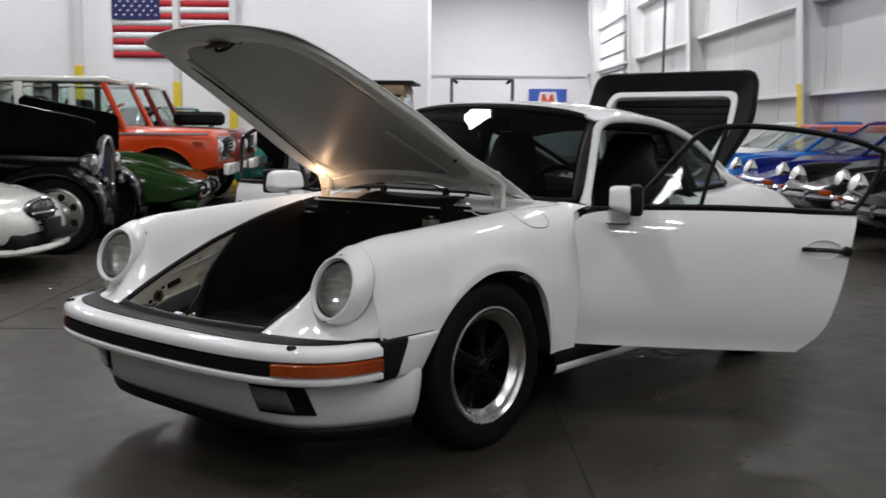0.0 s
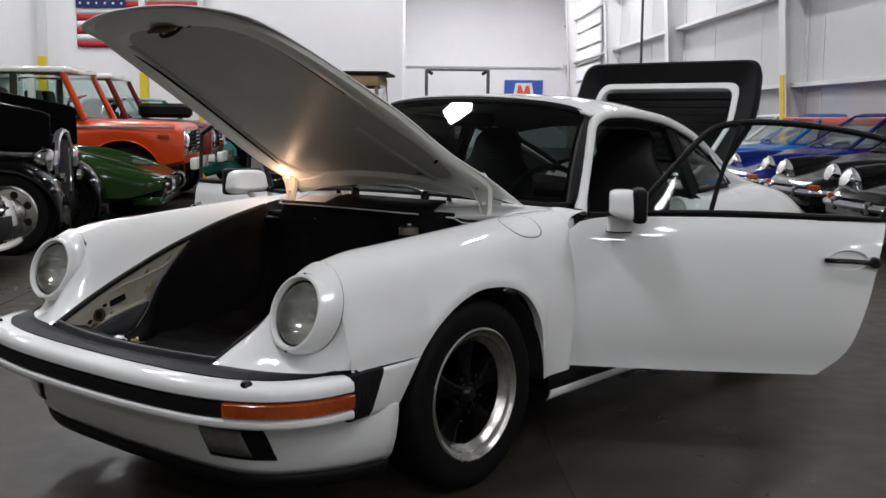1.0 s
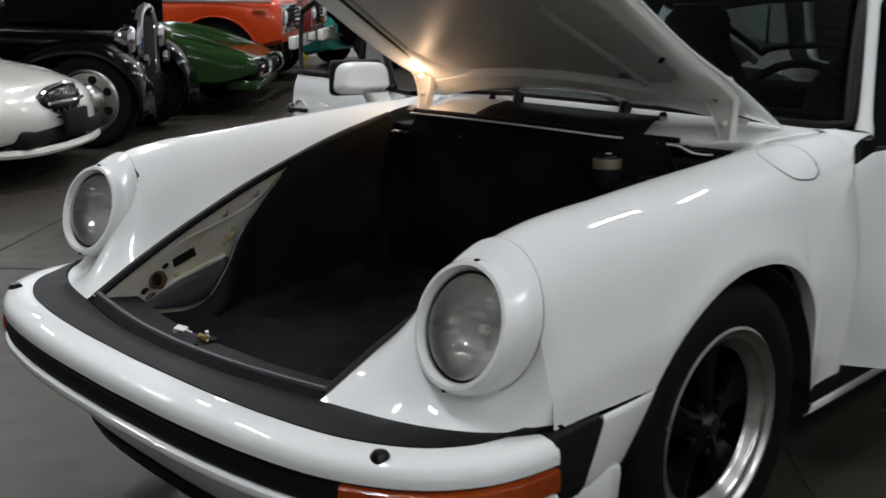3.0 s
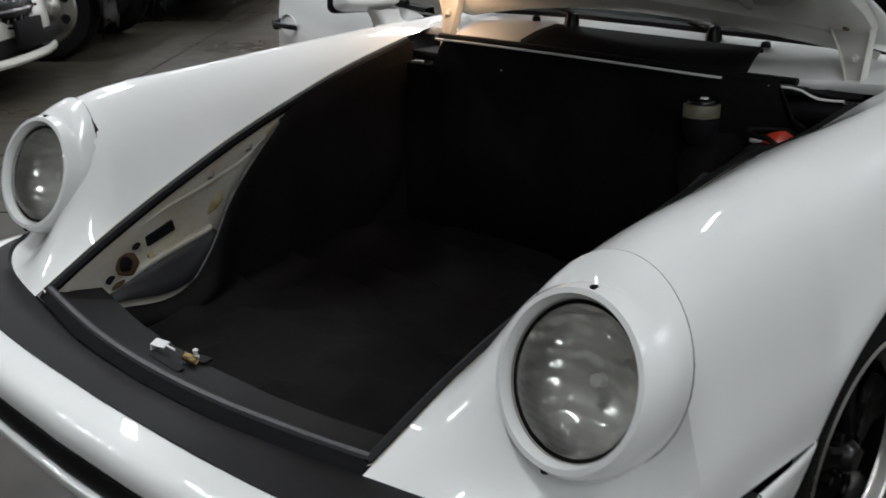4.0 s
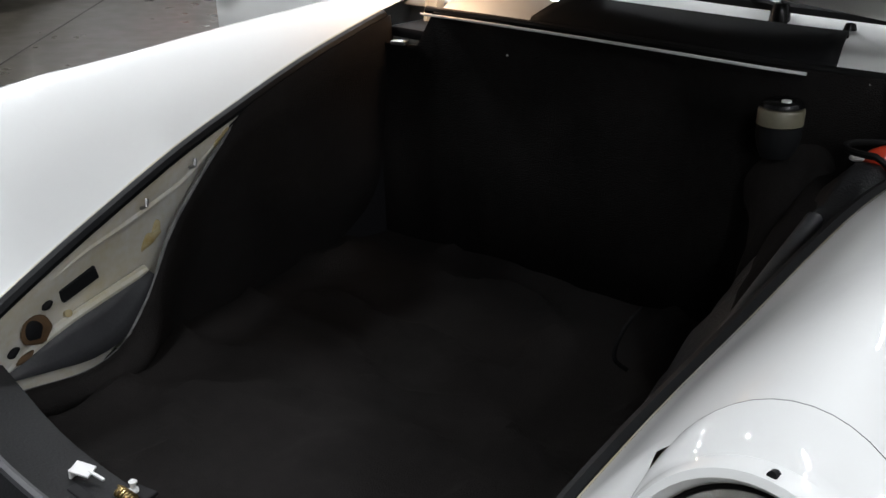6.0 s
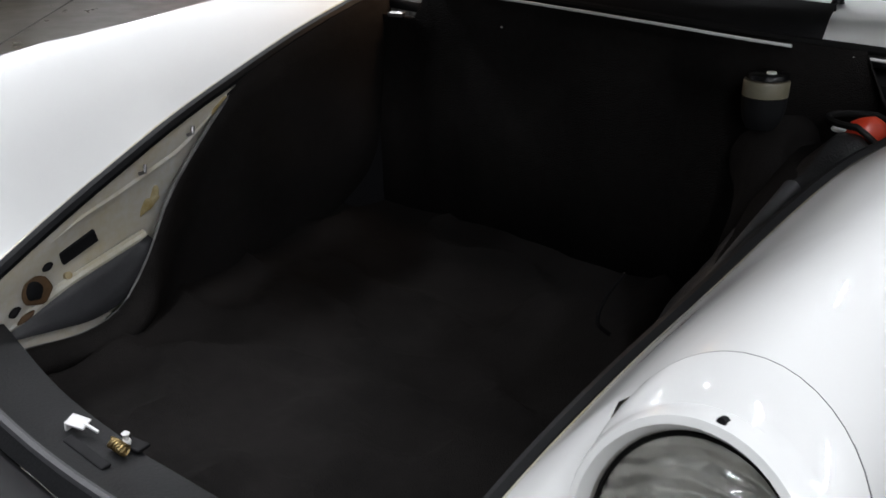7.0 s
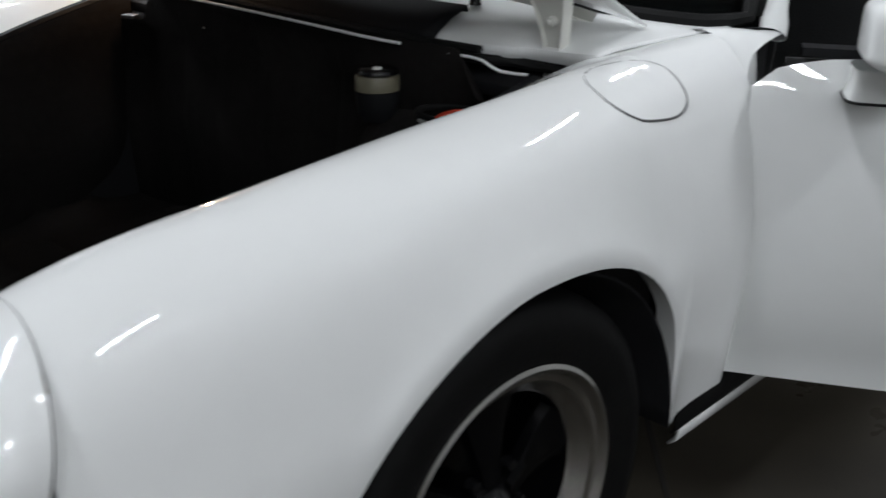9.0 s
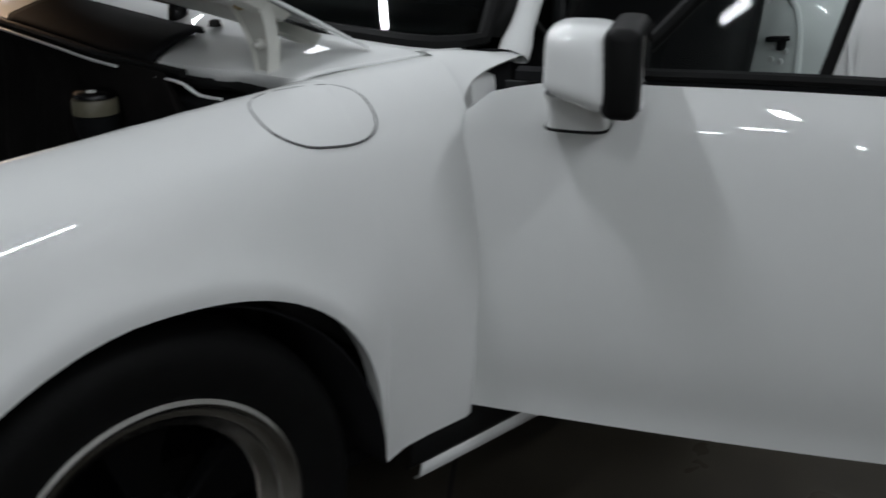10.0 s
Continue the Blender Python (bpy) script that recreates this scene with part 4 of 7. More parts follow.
for y in (-0.386, -0.279):
    bm = bmesh.new()
    tube(bm, [(-xe(y) + 0.008, y, ze(y) - 0.045), (-xe(y) + 0.018, y + 0.004, ze(y) - 0.04), (-xe(y) + 0.014, y + 0.008, ze(y) - 0.03)], 0.003, 6)
    finish("panel_clip", bm, STEEL, CAR)

# pressed upper ridge, ochre run marks and a yellow plug on the far inner wing
bm = bmesh.new()
tube(bm, [(-0.438, -0.555, 0.584), (-0.446, -0.496, 0.605), (-0.461, -0.428, 0.618), (-0.477, -0.352, 0.634), (-0.487, -0.279, 0.656), (-0.485, -0.200, 0.712)], 0.006, 8, 30, [0.002 + 0.005 * math.sin(math.pi * i / 29) for i in range(30)])
finish("pressed_ridge", bm, INNER_PAINT, CAR)
for y, z, x, ry, rz, turn in ((-0.372, 0.572, -0.4785, 0.034, 0.010, 28), (-0.350, 0.590, -0.4795, 0.014, 0.009, 50), (-0.208, 0.708, -0.4825, 0.022, 0.007, 38), (-0.500, 0.494, -0.4655, 0.040, 0.006, 22)):
    bm = bmesh.new()
    bmesh.ops.create_icosphere(bm, subdivisions=3, radius=1.0, matrix=Matrix.Translation((x, y, z)) @ Euler((radians(turn), 0, radians(-10))).to_matrix().to_4x4() @ Matrix.Diagonal((0.0026, ry, rz, 1)))
    for q in bm.verts:
        q.co += Vector((0, noise.noise(q.co * 70), noise.noise(q.co * 70 + Vector((5, 0, 0))))) * 0.005
    finish("run_mark", bm, OCHRE, CAR)
bm = bmesh.new()
tube(bm, [(-0.466, -0.527, 0.510), (-0.452, -0.529, 0.516)], 0.006, 10)
finish("panel_plug", bm, OCHRE, CAR, "yellowed plastic plug")

# carpet floor with creases
bm = bmesh.new()
rows = []
for i in range(60):
    y = -0.715 + 0.995 * i / 59
    row = []
    for j in range(48):
        x = -0.53 + 1.06 * j / 47
        z = 0.388 + 0.03 * noise.noise(Vector((x * 3.1, y * 3.1, 0.3))) + 0.009 * noise.noise(Vector((x * 11, y * 8, 4.0)))
        z += 0.05 * max(0, (y + 0.05)) + 0.012 * math.exp(-((y - 0.55 * x + 0.3) / 0.03) ** 2)
        fold = abs(noise.noise(Vector((x * 4.5 + y * 2.0, y * 5.5 - x, 7.0))))
        z += 0.016 * math.exp(-(fold / 0.09) ** 2) + 0.05 * max(0.0, abs(x) - 0.40) * 2
        row.append(Vector((x, y, z)))
    rows.append(row)
grid(bm, rows)
finish("floor_carpet", bm, CARPET, CAR, "creased black carpet floor of the luggage bay")
# bulkhead
bm = bmesh.new()
rows = []
for i in range(31):
    x = -0.56 + 1.12 * i / 30
    y = 0.262 + 0.05 * math.cos(x * 5.0) * 0.3
    w = 0.022 * noise.noise(Vector((x * 6, 1.0, 0))) + 0.012 * math.exp(-(noise.noise(Vector((x * 9, 3.0, 0))) / 0.12) ** 2)
    top = 0.865 - 0.07 * min(1, max(0, (abs(x) - 0.42) / 0.03))
    rows.append([Vector((x, y - 0.005, top)), Vector((x, y + 0.0 + w, 0.775)), Vector((x, y - 0.02 + w, 0.62)), Vector((x, y - 0.005, 0.36))])
grid(bm, rows)
finish("bulkhead_carpet", bm, CARPET, CAR, "black carpeted bulkhead", thick=0.006)
# bunched carpet fold beside the hinge, far side, and hump on the near side
for s, pts, r in ((1, [(0.50, -0.42, 0.56), (0.46, -0.2, 0.60), (0.43, 0.02, 0.64), (0.40, 0.2, 0.66)], [0.03, 0.055, 0.075, 0.08]),
                  (1, [(0.34, -0.08, 0.42), (0.36, 0.06, 0.54), (0.34, 0.18, 0.66), (0.30, 0.26, 0.70)], [0.03, 0.05, 0.06, 0.06])):
    bm = bmesh.new()
    n = 24
    radii = [sm(i / (n - 1), [0, 0.33, 0.66, 1], r) for i in range(n)]
    tube(bm, pts, 0.05, 14, n, radii)
    for v in bm.verts:
        v.co += Vector((1, 1, 1)) * 0.014 * noise.noise(v.co * 14)
    finish("carpet_fold", bm, CARPET, CAR)
# crumpled cloth along the near side, open round the filler
bm = bmesh.new()
rows = []
for i in range(45):
    y = -0.30 + 0.55 * i / 44
    edge = sm(y, [-0.30, -0.20, -0.03, 0.12, 0.25], [0.600, 0.652, 0.712, 0.762, 0.772])
    row = []
    for j in range(25):
        x = 0.31 + 0.20 * j / 24
        z = edge - 1.15 * max(0.0, 0.42 - x) - 0.4 * max(0.0, 0.35 - x)
        crease = abs(noise.noise(Vector((x * 9 + y * 5, y * 7 - x * 4, 2.0)))) * 0.030 + 0.010 * noise.noise(Vector((x * 24, y * 20, 5.0)))
        calm = min(1.0, math.hypot((x - 0.446) / 0.11, (y - 0.196) / 0.09) ** 2)
        row.append(Vector((x, y, z + (crease - 0.012) * calm)))
    rows.append(row)
grid(bm, rows)
bmesh.ops.delete(bm, geom=[f for f in bm.faces if math.hypot((f.calc_center_median().x - 0.446) / 0.054, (f.calc_center_median().y - 0.196) / 0.038) < 1], context="FACES")
bmesh.ops.recalc_face_normals(bm, faces=bm.faces)
finish("bay_cloth", bm, BLACK_CLOTH, CAR, "crumpled black cloth along the bay side", thick=0.003)
# brake fluid bottle, red filler cap, washer neck
bm = bmesh.new()
lathe(bm, [(0.0, 0.826), (0.032, 0.826), (0.0338, 0.823), (0.0338, 0.802), (0.0, 0.801)], 28, pose(0.284, 0.212, -0.012), "z")
bottle = finish("fluid_reservoir", bm, MILKY, CAR, "yellowed fluid reservoir with a black cap")
# translucent lower half in charcoal, standing for the shadow it sits in
bm = bmesh.new()
lathe(bm, [(0.0, 0.8005), (0.0335, 0.8005), (0.033, 0.784), (0.029, 0.766), (0.022, 0.752), (0.0, 0.748)], 24, pose(0.284, 0.212, -0.012), "z")
finish("bottle_base", bm, GREY_PLASTIC, bottle, "lower half of the reservoir, darkened for shade")
bm = bmesh.new()
lathe(bm, [(0.0, 0.838), (0.026, 0.837), (0.030, 0.834), (0.031, 0.828), (0.0, 0.828)], 24, pose(0.284, 0.214, -0.012), "z")
finish("cap", bm, GLOSS_BLACK, bottle)
# white disc painted on as the highlight of the black cap
bm = bmesh.new()
lathe(bm, [(0.0, 0.002), (0.007, 0.001), (0.008, -0.003)], 10, pose(0.293, 0.203, 0.827), "z")
finish("cap_glint", bm, PAPER, bottle)
bm = bmesh.new()
bmesh.ops.create_uvsphere(bm, u_segments=24, v_segments=12, radius=1, matrix=Matrix.Translation((0.449, 0.199, 0.768)) @ Euler((radians(12), radians(-8), radians(40))).to_matrix().to_4x4() @ Matrix.Diagonal((0.035, 0.024, 0.014, 1)))
red_cap = finish("filler_cap", bm, RED_LENS, CAR, "orange-red filler cap in a dark collar")
bm = bmesh.new()
bmesh.ops.create_uvsphere(bm, u_segments=16, v_segments=8, radius=1, matrix=Matrix.Translation((0.416, 0.178, 0.767)) @ Euler((0, 0, radians(40))).to_matrix().to_4x4() @ Matrix.Diagonal((0.014, 0.009, 0.006, 1)))
finish("cap_tip", bm, PAPER, red_cap, "pale tip")
bm = bmesh.new()
rows = [(0.446 + 0.056 * math.cos(a * math.pi / 12), 0.196 + 0.040 * math.sin(a * math.pi / 12), 0.778) for a in range(24)]
tube(bm, rows, 0.005, 8, closed=True)
finish("filler_collar", bm, RUBBER, CAR)
bm = bmesh.new()
tube(bm, [(0.232, -0.06, 0.575), (0.222, -0.09, 0.545), (0.226, -0.115, 0.515), (0.245, -0.11, 0.50)], 0.0035, 6, 16)
finish("fluid_hose", bm, GLOSS_BLACK, CAR)
# black tube coloured a lighter grey to carry its highlight
bm = bmesh.new()
tube(bm, [(0.441, -0.035, 0.742), (0.441, -0.05, 0.736), (0.440, -0.14, 0.707), (0.439, -0.235, 0.675), (0.437, -0.26, 0.660)], 0.012, 10, 24)
finish("stay_rod", bm, HEM_GREY, CAR, "black tube along the bay side, highlight in its grey")
# metal tag at the far front of the bulkhead
bm = bmesh.new()
box(bm, (0.03, 0.02, 0.008), pose(-0.485, 0.235, 0.80, 0, 0, 20), 0.002)
finish("metal_clip", bm, STEEL, CAR, smooth=False)
bm = bmesh.new()
bmesh.ops.create_icosphere(bm, subdivisions=2, radius=0.004, matrix=Matrix.Translation((-0.24, 0.25, 0.808)))
finish("stud", bm, CHROME, CAR)
# luggage bay lamp: bulb in a small holder by the far hinge
bm = bmesh.new()
lathe(bm, [(0.0, 0.008), (0.005, 0.006), (0.006, 0.0), (0.005, -0.005), (0.0, -0.007)], 12, pose(-0.458, 0.305, 0.960), "y")
bay_lamp = finish("bay_lamp", bm, BULB, CAR, "small warm lamp of the luggage bay")
lamp_data = bpy.data.lights.new("bay_lamp_light", "POINT")
lamp_data.energy, lamp_data.color, lamp_data.shadow_soft_size = 0.50, (1.0, 0.62, 0.39), 0.01
lamp_ob = new("bay_lamp_light", lamp_data)
lamp_ob.location = (-0.445, 0.272, 0.946)

# ---- cowl, vent, wipers ----
SCREEN_BASE = [(0.0, 0.47, 0.914), (0.25, 0.480, 0.911), (0.45, 0.505, 0.901), (0.58, 0.553, 0.892), (0.64, 0.602, 0.888), (0.663, 0.655, 0.892)]
base_half = resample(SCREEN_BASE, 20)
rows = []
for s, rng in ((-1, range(19, 0, -1)), (1, range(20))):
    for i in rng:
        b = base_half[i]
        x = b.x
        xf = x * 0.9
        yf = 0.315 + (0.012 * min(1, max(0, (xf - 0.29) / 0.03)) if s > 0 else 0.0) + (0.035 if s > 0 else 0.075) * min(1, max(0, (xf - 0.44) / 0.02))
        pts = [(xf, yf - 0.02, 0.845), (xf, yf - 0.018, 0.862 - 0.03 * (x / 0.68) ** 2 * 0.2), (xf, yf, 0.868), ((xf + x) / 2, (yf + b.y) / 2, 0.888 - 0.012 * (x / 0.68) ** 2), (b.x, b.y - 0.02, b.z - 0.006), (b.x, b.y + 0.01, b.z)]
        rows.append(resample([(s * px, py, pz) for px, py, pz in pts], 14))
bm = bmesh.new()
grid(bm, rows)
bmesh.ops.recalc_face_normals(bm, faces=bm.faces)
finish("cowl", bm, WHITE_PAINT, CAR, "white cowl panel below the windscreen", thick=0.004)
bm = bmesh.new()
box_between(bm, (-0.54, 0.268, 0.80), (0.54, 0.46, 0.822), 0.006)
finish("cowl_tray", bm, BLACK, CAR, "black tray under the cowl")
bm = bmesh.new()
tube(bm, [(0.31, 0.294, 0.846), (0.36, 0.300, 0.843), (0.42, 0.304, 0.840), (0.455, 0.330, 0.838), (0.53, 0.350, 0.835)], 0.009, 8, 24)
finish("cowl_rubber", bm, RUBBER, CAR, "black rubber seal along the cowl")
bm = bmesh.new()
rows = []
for i in range(21):
    x = -0.225 + 0.55 * i / 20
    rows.append([Vector((x, 0.288, 0.862)), Vector((x, 0.296, 0.874)), Vector((x * 0.96, 0.345, 0.892)), Vector((x * 0.92, 0.40, 0.902)), Vector((x * 0.92, 0.405, 0.893))])
grid(bm, rows)
bmesh.ops.recalc_face_normals(bm, faces=bm.faces)
vent = finish("air_vent", bm, BLACK, CAR, "black fresh-air intake on the cowl", thick=0.006)
bm = bmesh.new()
tube(bm, [(x, 0.262 + 0.0 * x, 0.868 - 0.02 * x * x) for x in (-0.44, -0.3, -0.1, 0.1, 0.3, 0.44)], 0.007, 8, 40)
finish("cowl_seal", bm, RUBBER, CAR)
bm = bmesh.new()
tube(bm, [(x, 0.245 + 0.0 * x, 0.862 - 0.02 * x * x) for x in (-0.44, -0.3, -0.1, 0.1, 0.22, 0.30)], 0.0027, 8, 40)
tube(bm, [(0.392, 0.249, 0.8555), (0.45, 0.252, 0.853), (0.53, 0.262, 0.849)], 0.0024, 8, 10)
finish("cowl_edge", bm, WHITE_PAINT, CAR, "white painted edge of the bulkhead")
for x, y in ((-0.165, 0.40), (0.172, 0.435)):
    bm = bmesh.new()
    lathe(bm, [(0.0, 0.034), (0.012, 0.032), (0.016, 0.02), (0.018, 0.0)], 16, pose(x, y, 0.895), "z")
    arm = finish("wiper", bm, GLOSS_BLACK, CAR, "black wiper arm and blade")
    bm = bmesh.new()
    tube(bm, [(x, y, 0.925), (x - 0.16, y + 0.06, 0.938), (x - 0.36, y + 0.075, 0.945)], 0.006, 6, 12)
    finish("wiper_arm", bm, GLOSS_BLACK, arm)
    bm = bmesh.new()
    box(bm, (0.40, 0.008, 0.014), pose(x - 0.26, y + 0.085, 0.938, 10, 1, -4), 0.002)
    finish("wiper_blade", bm, RUBBER, arm, smooth=False)
for x in (0.29, -0.29):
    bm = bmesh.new()
    lathe(bm, [(0.0, 0.012), (0.008, 0.010), (0.011, 0.0)], 12, pose(x, 0.43, 0.898), "z")
    finish("washer_jet", bm, GLOSS_BLACK, CAR)
# hinge arms of the front lid
for s in (1, -1):
    bm = bmesh.new()
    rows = []
    for p, wd in zip(resample([(0.506, 0.352, 0.72), (0.507, 0.355, 0.83), (0.498, 0.36, 0.90), (0.490, 0.345, 0.96), (0.487, 0.30, 1.02)], 16), [0.017] * 6 + [0.018, 0.020, 0.024, 0.029, 0.035, 0.041, 0.046, 0.049, 0.050, 0.050]):
        rows.append([Vector((s * p.x + dx, p.y + dy, p.z)) for dx, dy in ((-wd, 0.0), (-wd, 0.008), (wd, 0.010), (wd, 0.002), (wd - 0.005, -0.008), (wd - 0.007, -0.002), (0.007 - wd, -0.003), (0.005 - wd, -0.009))])
    grid(bm, rows, close_v=True)
    bmesh.ops.recalc_face_normals(bm, faces=bm.faces)
    h = finish("lid_hinge", bm, LID_FRAME, CAR, "painted steel hinge arm of the front lid")
    for bx, by, bz, mat in ((0.500, 0.352, 0.905, LID_FRAME), (0.488, 0.334, 0.965, BRASS)):
        bm = bmesh.new()
        lathe(bm, [(0.0, -0.011), (0.004, -0.010), (0.0045, -0.005), (0.0075, -0.005), (0.0085, 0.004)], 12, pose(s * bx, by, bz), "y")
        finish("hinge_bolt", bm, mat, h)

# ---- front lid, open ----
EDGE_Y = [-0.66, -0.5, -0.2, 0.2, 0.5]
EDGE_Z = [1.50, 1.44, 1.285, 1.06, 0.888]


def lid_point(x, q, off=0.0):
    """x: -1..1 across; q: 0 at the hinge, 1 at the nose."""
    nose = 1 - 0.03 * abs(x) ** 3.0 * min(1, max(0, (q - 0.8) / 0.2))
    y = 0.5 - 1.19 * q * nose - 0.09 * (1 - x * x) * max(0, 1 - q / 0.5) ** 2
    z = sm(y, EDGE_Y, EDGE_Z) if y > -0.66 else 1.50 + (-0.66 - y) * 0.26
    w = sm(q, [0, 0.3, 0.6, 0.85, 0.97, 1.0], [0.575, 0.545, 0.49, 0.445, 0.425, 0.40])
    dz = (sm(y - 0.01, EDGE_Y, EDGE_Z) - sm(y + 0.01, EDGE_Y, EDGE_Z)) / 0.02
    n = Vector((0, dz, 1)).normalized()
    bulge = 0.028 * (1 - x * x)
    return Vector((w * x, y, z)) + n * (bulge + off)


bm = bmesh.new()
grid(bm, [[lid_point(-1 + 2 * j / 28, i / 36) for j in range(29)] for i in range(37)])
bmesh.ops.recalc_face_normals(bm, faces=bm.faces)
lid = finish("front_lid", bm, WHITE_PAINT, CAR, "open white front lid on its hinges", thick=0.004)
# pressed inner frame round the lid's underside, and the recessed panel within
bm = bmesh.new()
rows = []
nn = 96
for i in range(nn):
    a = 2 * math.pi * i / nn
    ca, sa = math.cos(a), math.sin(a)
    e = 0.35
    px = math.copysign(abs(ca) ** e, ca)
    pq = 0.5 + 0.5 * math.copysign(abs(sa) ** e, sa)
    cx, cq = 0.0, 0.5
    row = []
    for f, off in ((0.995, -0.006), (0.985, -0.02), (0.95, -0.028), (0.84, -0.03), (0.80, -0.022), (0.785, -0.012)):
        row.append(lid_point(cx + (px - cx) * f, 0.004 + 0.992 * (cq + (pq - cq) * (f if f > 0.9 else f + 0.03)), off))
    rows.append(row)
grid(bm, rows, close_u=True)
bmesh.ops.recalc_face_normals(bm, faces=bm.faces)
finish("lid_frame", bm, LID_FRAME, lid, "pressed steel frame under the lid")
# panel and ribs: the lid's own shade is in their grey
bm = bmesh.new()
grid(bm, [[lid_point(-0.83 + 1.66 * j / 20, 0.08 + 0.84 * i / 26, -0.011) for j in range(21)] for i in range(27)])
finish("lid_panel", bm, LID_SHADED, lid, "white underside panel with shade put into its grey", thick=0.002)
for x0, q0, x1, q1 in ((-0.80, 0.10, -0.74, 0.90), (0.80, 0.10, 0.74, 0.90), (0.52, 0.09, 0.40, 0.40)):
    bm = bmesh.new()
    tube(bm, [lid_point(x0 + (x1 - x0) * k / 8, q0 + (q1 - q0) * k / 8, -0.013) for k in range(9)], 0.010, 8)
    finish("lid_rib", bm, LID_SHADED, lid)
for x0, q0, x1, q1 in ((-0.80, 0.13, -0.80, 0.86), (0.80, 0.60, 0.80, 0.86), (0.80, 0.12, 0.80, 0.20)):
    bm = bmesh.new()
    tube(bm, [lid_point(x0 + (x1 - x0) * k / 10, q0 + (q1 - q0) * k / 10, -0.0225) for k in range(11)], 0.0045, 8)
    finish("lid_groove", bm, GREY_PLASTIC, lid, "dark open seam along the pressed frame")
# rolled flange along the hinge edge
bm = bmesh.new()
grid(bm, [[lid_point(-0.88 + 1.76 * j / 40, q, off) for q, off in ((0.012, -0.012), (0.016, -0.030), (0.040, -0.040), (0.070, -0.040), (0.092, -0.033), (0.100, -0.012))] for j in range(41)])
bmesh.ops.recalc_face_normals(bm, faces=bm.faces)
finish("lid_flange", bm, LID_FRAME, lid, "rolled flange along the hinge edge")
# latch in the nose of the lid, dark slots
p = lid_point(0.0, 0.93, -0.034)
tilt = Matrix.Translation(p) @ Euler((radians(28), 0, 0)).to_matrix().to_4x4()
bm = bmesh.new()
box(bm, (0.105, 0.060, 0.010), tilt, 0.004)
latch_plate = finish("lid_latch", bm, RUST, lid, "greasy brown lid latch", smooth=False)
bm = bmesh.new()
lathe(bm, [(0.0, -0.030), (0.010, -0.028), (0.013, -0.020), (0.016, -0.004), (0.022, 0.0)], 16, tilt @ pose(0.012, 0.006, 0), "z")
finish("latch_pin", bm, STEEL, latch_plate)
bm = bmesh.new()
tube(bm, [tilt @ Vector(v) for v in ((-0.060, 0.050, -0.006), (-0.052, 0.020, -0.016), (-0.010, -0.012, -0.022), (0.040, -0.006, -0.018), (0.058, 0.034, -0.006))], 0.006, 8, 20)
finish("latch_hook", bm, GREY_PLASTIC, latch_plate)
for x, q in ((0.30, 0.93), (0.86, 0.30)):
    bm = bmesh.new()
    p = lid_point(x, q, -0.031)
    box(bm, (0.007, 0.026, 0.003), Matrix.Translation(p) @ Euler((radians(28), 0, 0)).to_matrix().to_4x4(), 0.002)
    finish("lid_slot", bm, BLACK, lid, smooth=False)
bm = bmesh.new()
p = lid_point(0.47, 0.135, -0.0145)
box(bm, (0.036, 0.034, 0.004), Matrix.Translation(p) @ Euler((radians(28), 0, 0)).to_matrix().to_4x4(), 0.001)
finish("lid_tag", bm, TAG_BLUE, lid, "small slate-blue sticker", smooth=False)

# ---- windscreen, roof, pillars ----
HEAD_HALF = [(0.0, 0.83, 1.283), (0.2, 0.845, 1.279), (0.38, 0.885, 1.266), (0.48, 0.940, 1.246), (0.525, 0.985, 1.222)]


def whole_arc(half):
    """The right half of a symmetrical curve, smooth across the middle."""
    return resample([(-x, y, z) for x, y, z in reversed(half[1:])] + half, 39)[19:]


HEAD = whole_arc(HEAD_HALF)
base20 = whole_arc(SCREEN_BASE)


def screen_rows(inset=0.0):
    rows = []
    for s, rng in ((-1, range(19, 0, -1)), (1, range(20))):
        for i in rng:
            b, h = base20[i], HEAD[i]
            row = []
            for k in range(9):
                q = inset + (1 - 2 * inset) * k / 8
                p = b.lerp(h, q)
                out = Vector((0.25 * p.x, -0.8, 0.45)).normalized()
                p = p + out * 0.022 * math.sin(math.pi * q)
                row.append(Vector((s * p.x, p.y, p.z)))
            rows.append(row)
    return rows


bm = bmesh.new()
grid(bm, screen_rows())
bmesh.ops.recalc_face_normals(bm, faces=bm.faces)
screen = finish("windscreen", bm, SCREEN_GLASS, CAR, "dark tinted windscreen in a black seal")
R = screen_rows()
loop = [r[0] for r in R] + R[-1][1:-1] + [r[-1] for r in reversed(R)] + list(reversed(R[0][1:-1]))
bm = bmesh.new()
tube(bm, loop, 0.013, 8, closed=True)
finish("windscreen_seal", bm, RUBBER, screen, "black rubber windscreen seal")
# black reveal behind the seal
bm = bmesh.new()
c = Vector((0, 0.72, 1.08))
grid(bm, [[p, p.lerp(c, 0.045) + Vector((0, 0.004, 0))] for p in loop], close_u=True)
finish("screen_band", bm, BLACK, screen, thick=0.003)

ROOF_Y = [0.83, 1.0, 1.25, 1.5, 1.75, 1.95, 2.15, 2.35]


def roof_z(y):
    return sm(y, ROOF_Y, [1.288, 1.306, 1.312, 1.296, 1.252, 1.19, 1.105, 0.99])


def rail(y):
    """The roof's side rail over the door and quarter window."""
    return Vector((sm(y, [0.97, 1.2, 1.5, 1.8, 2.1, 2.35], [0.55, 0.568, 0.57, 0.56, 0.54, 0.52]), y, sm(y, [0.97, 1.2, 1.5, 1.8, 2.1, 2.35], [1.222, 1.238, 1.215, 1.15, 1.04, 0.93])))


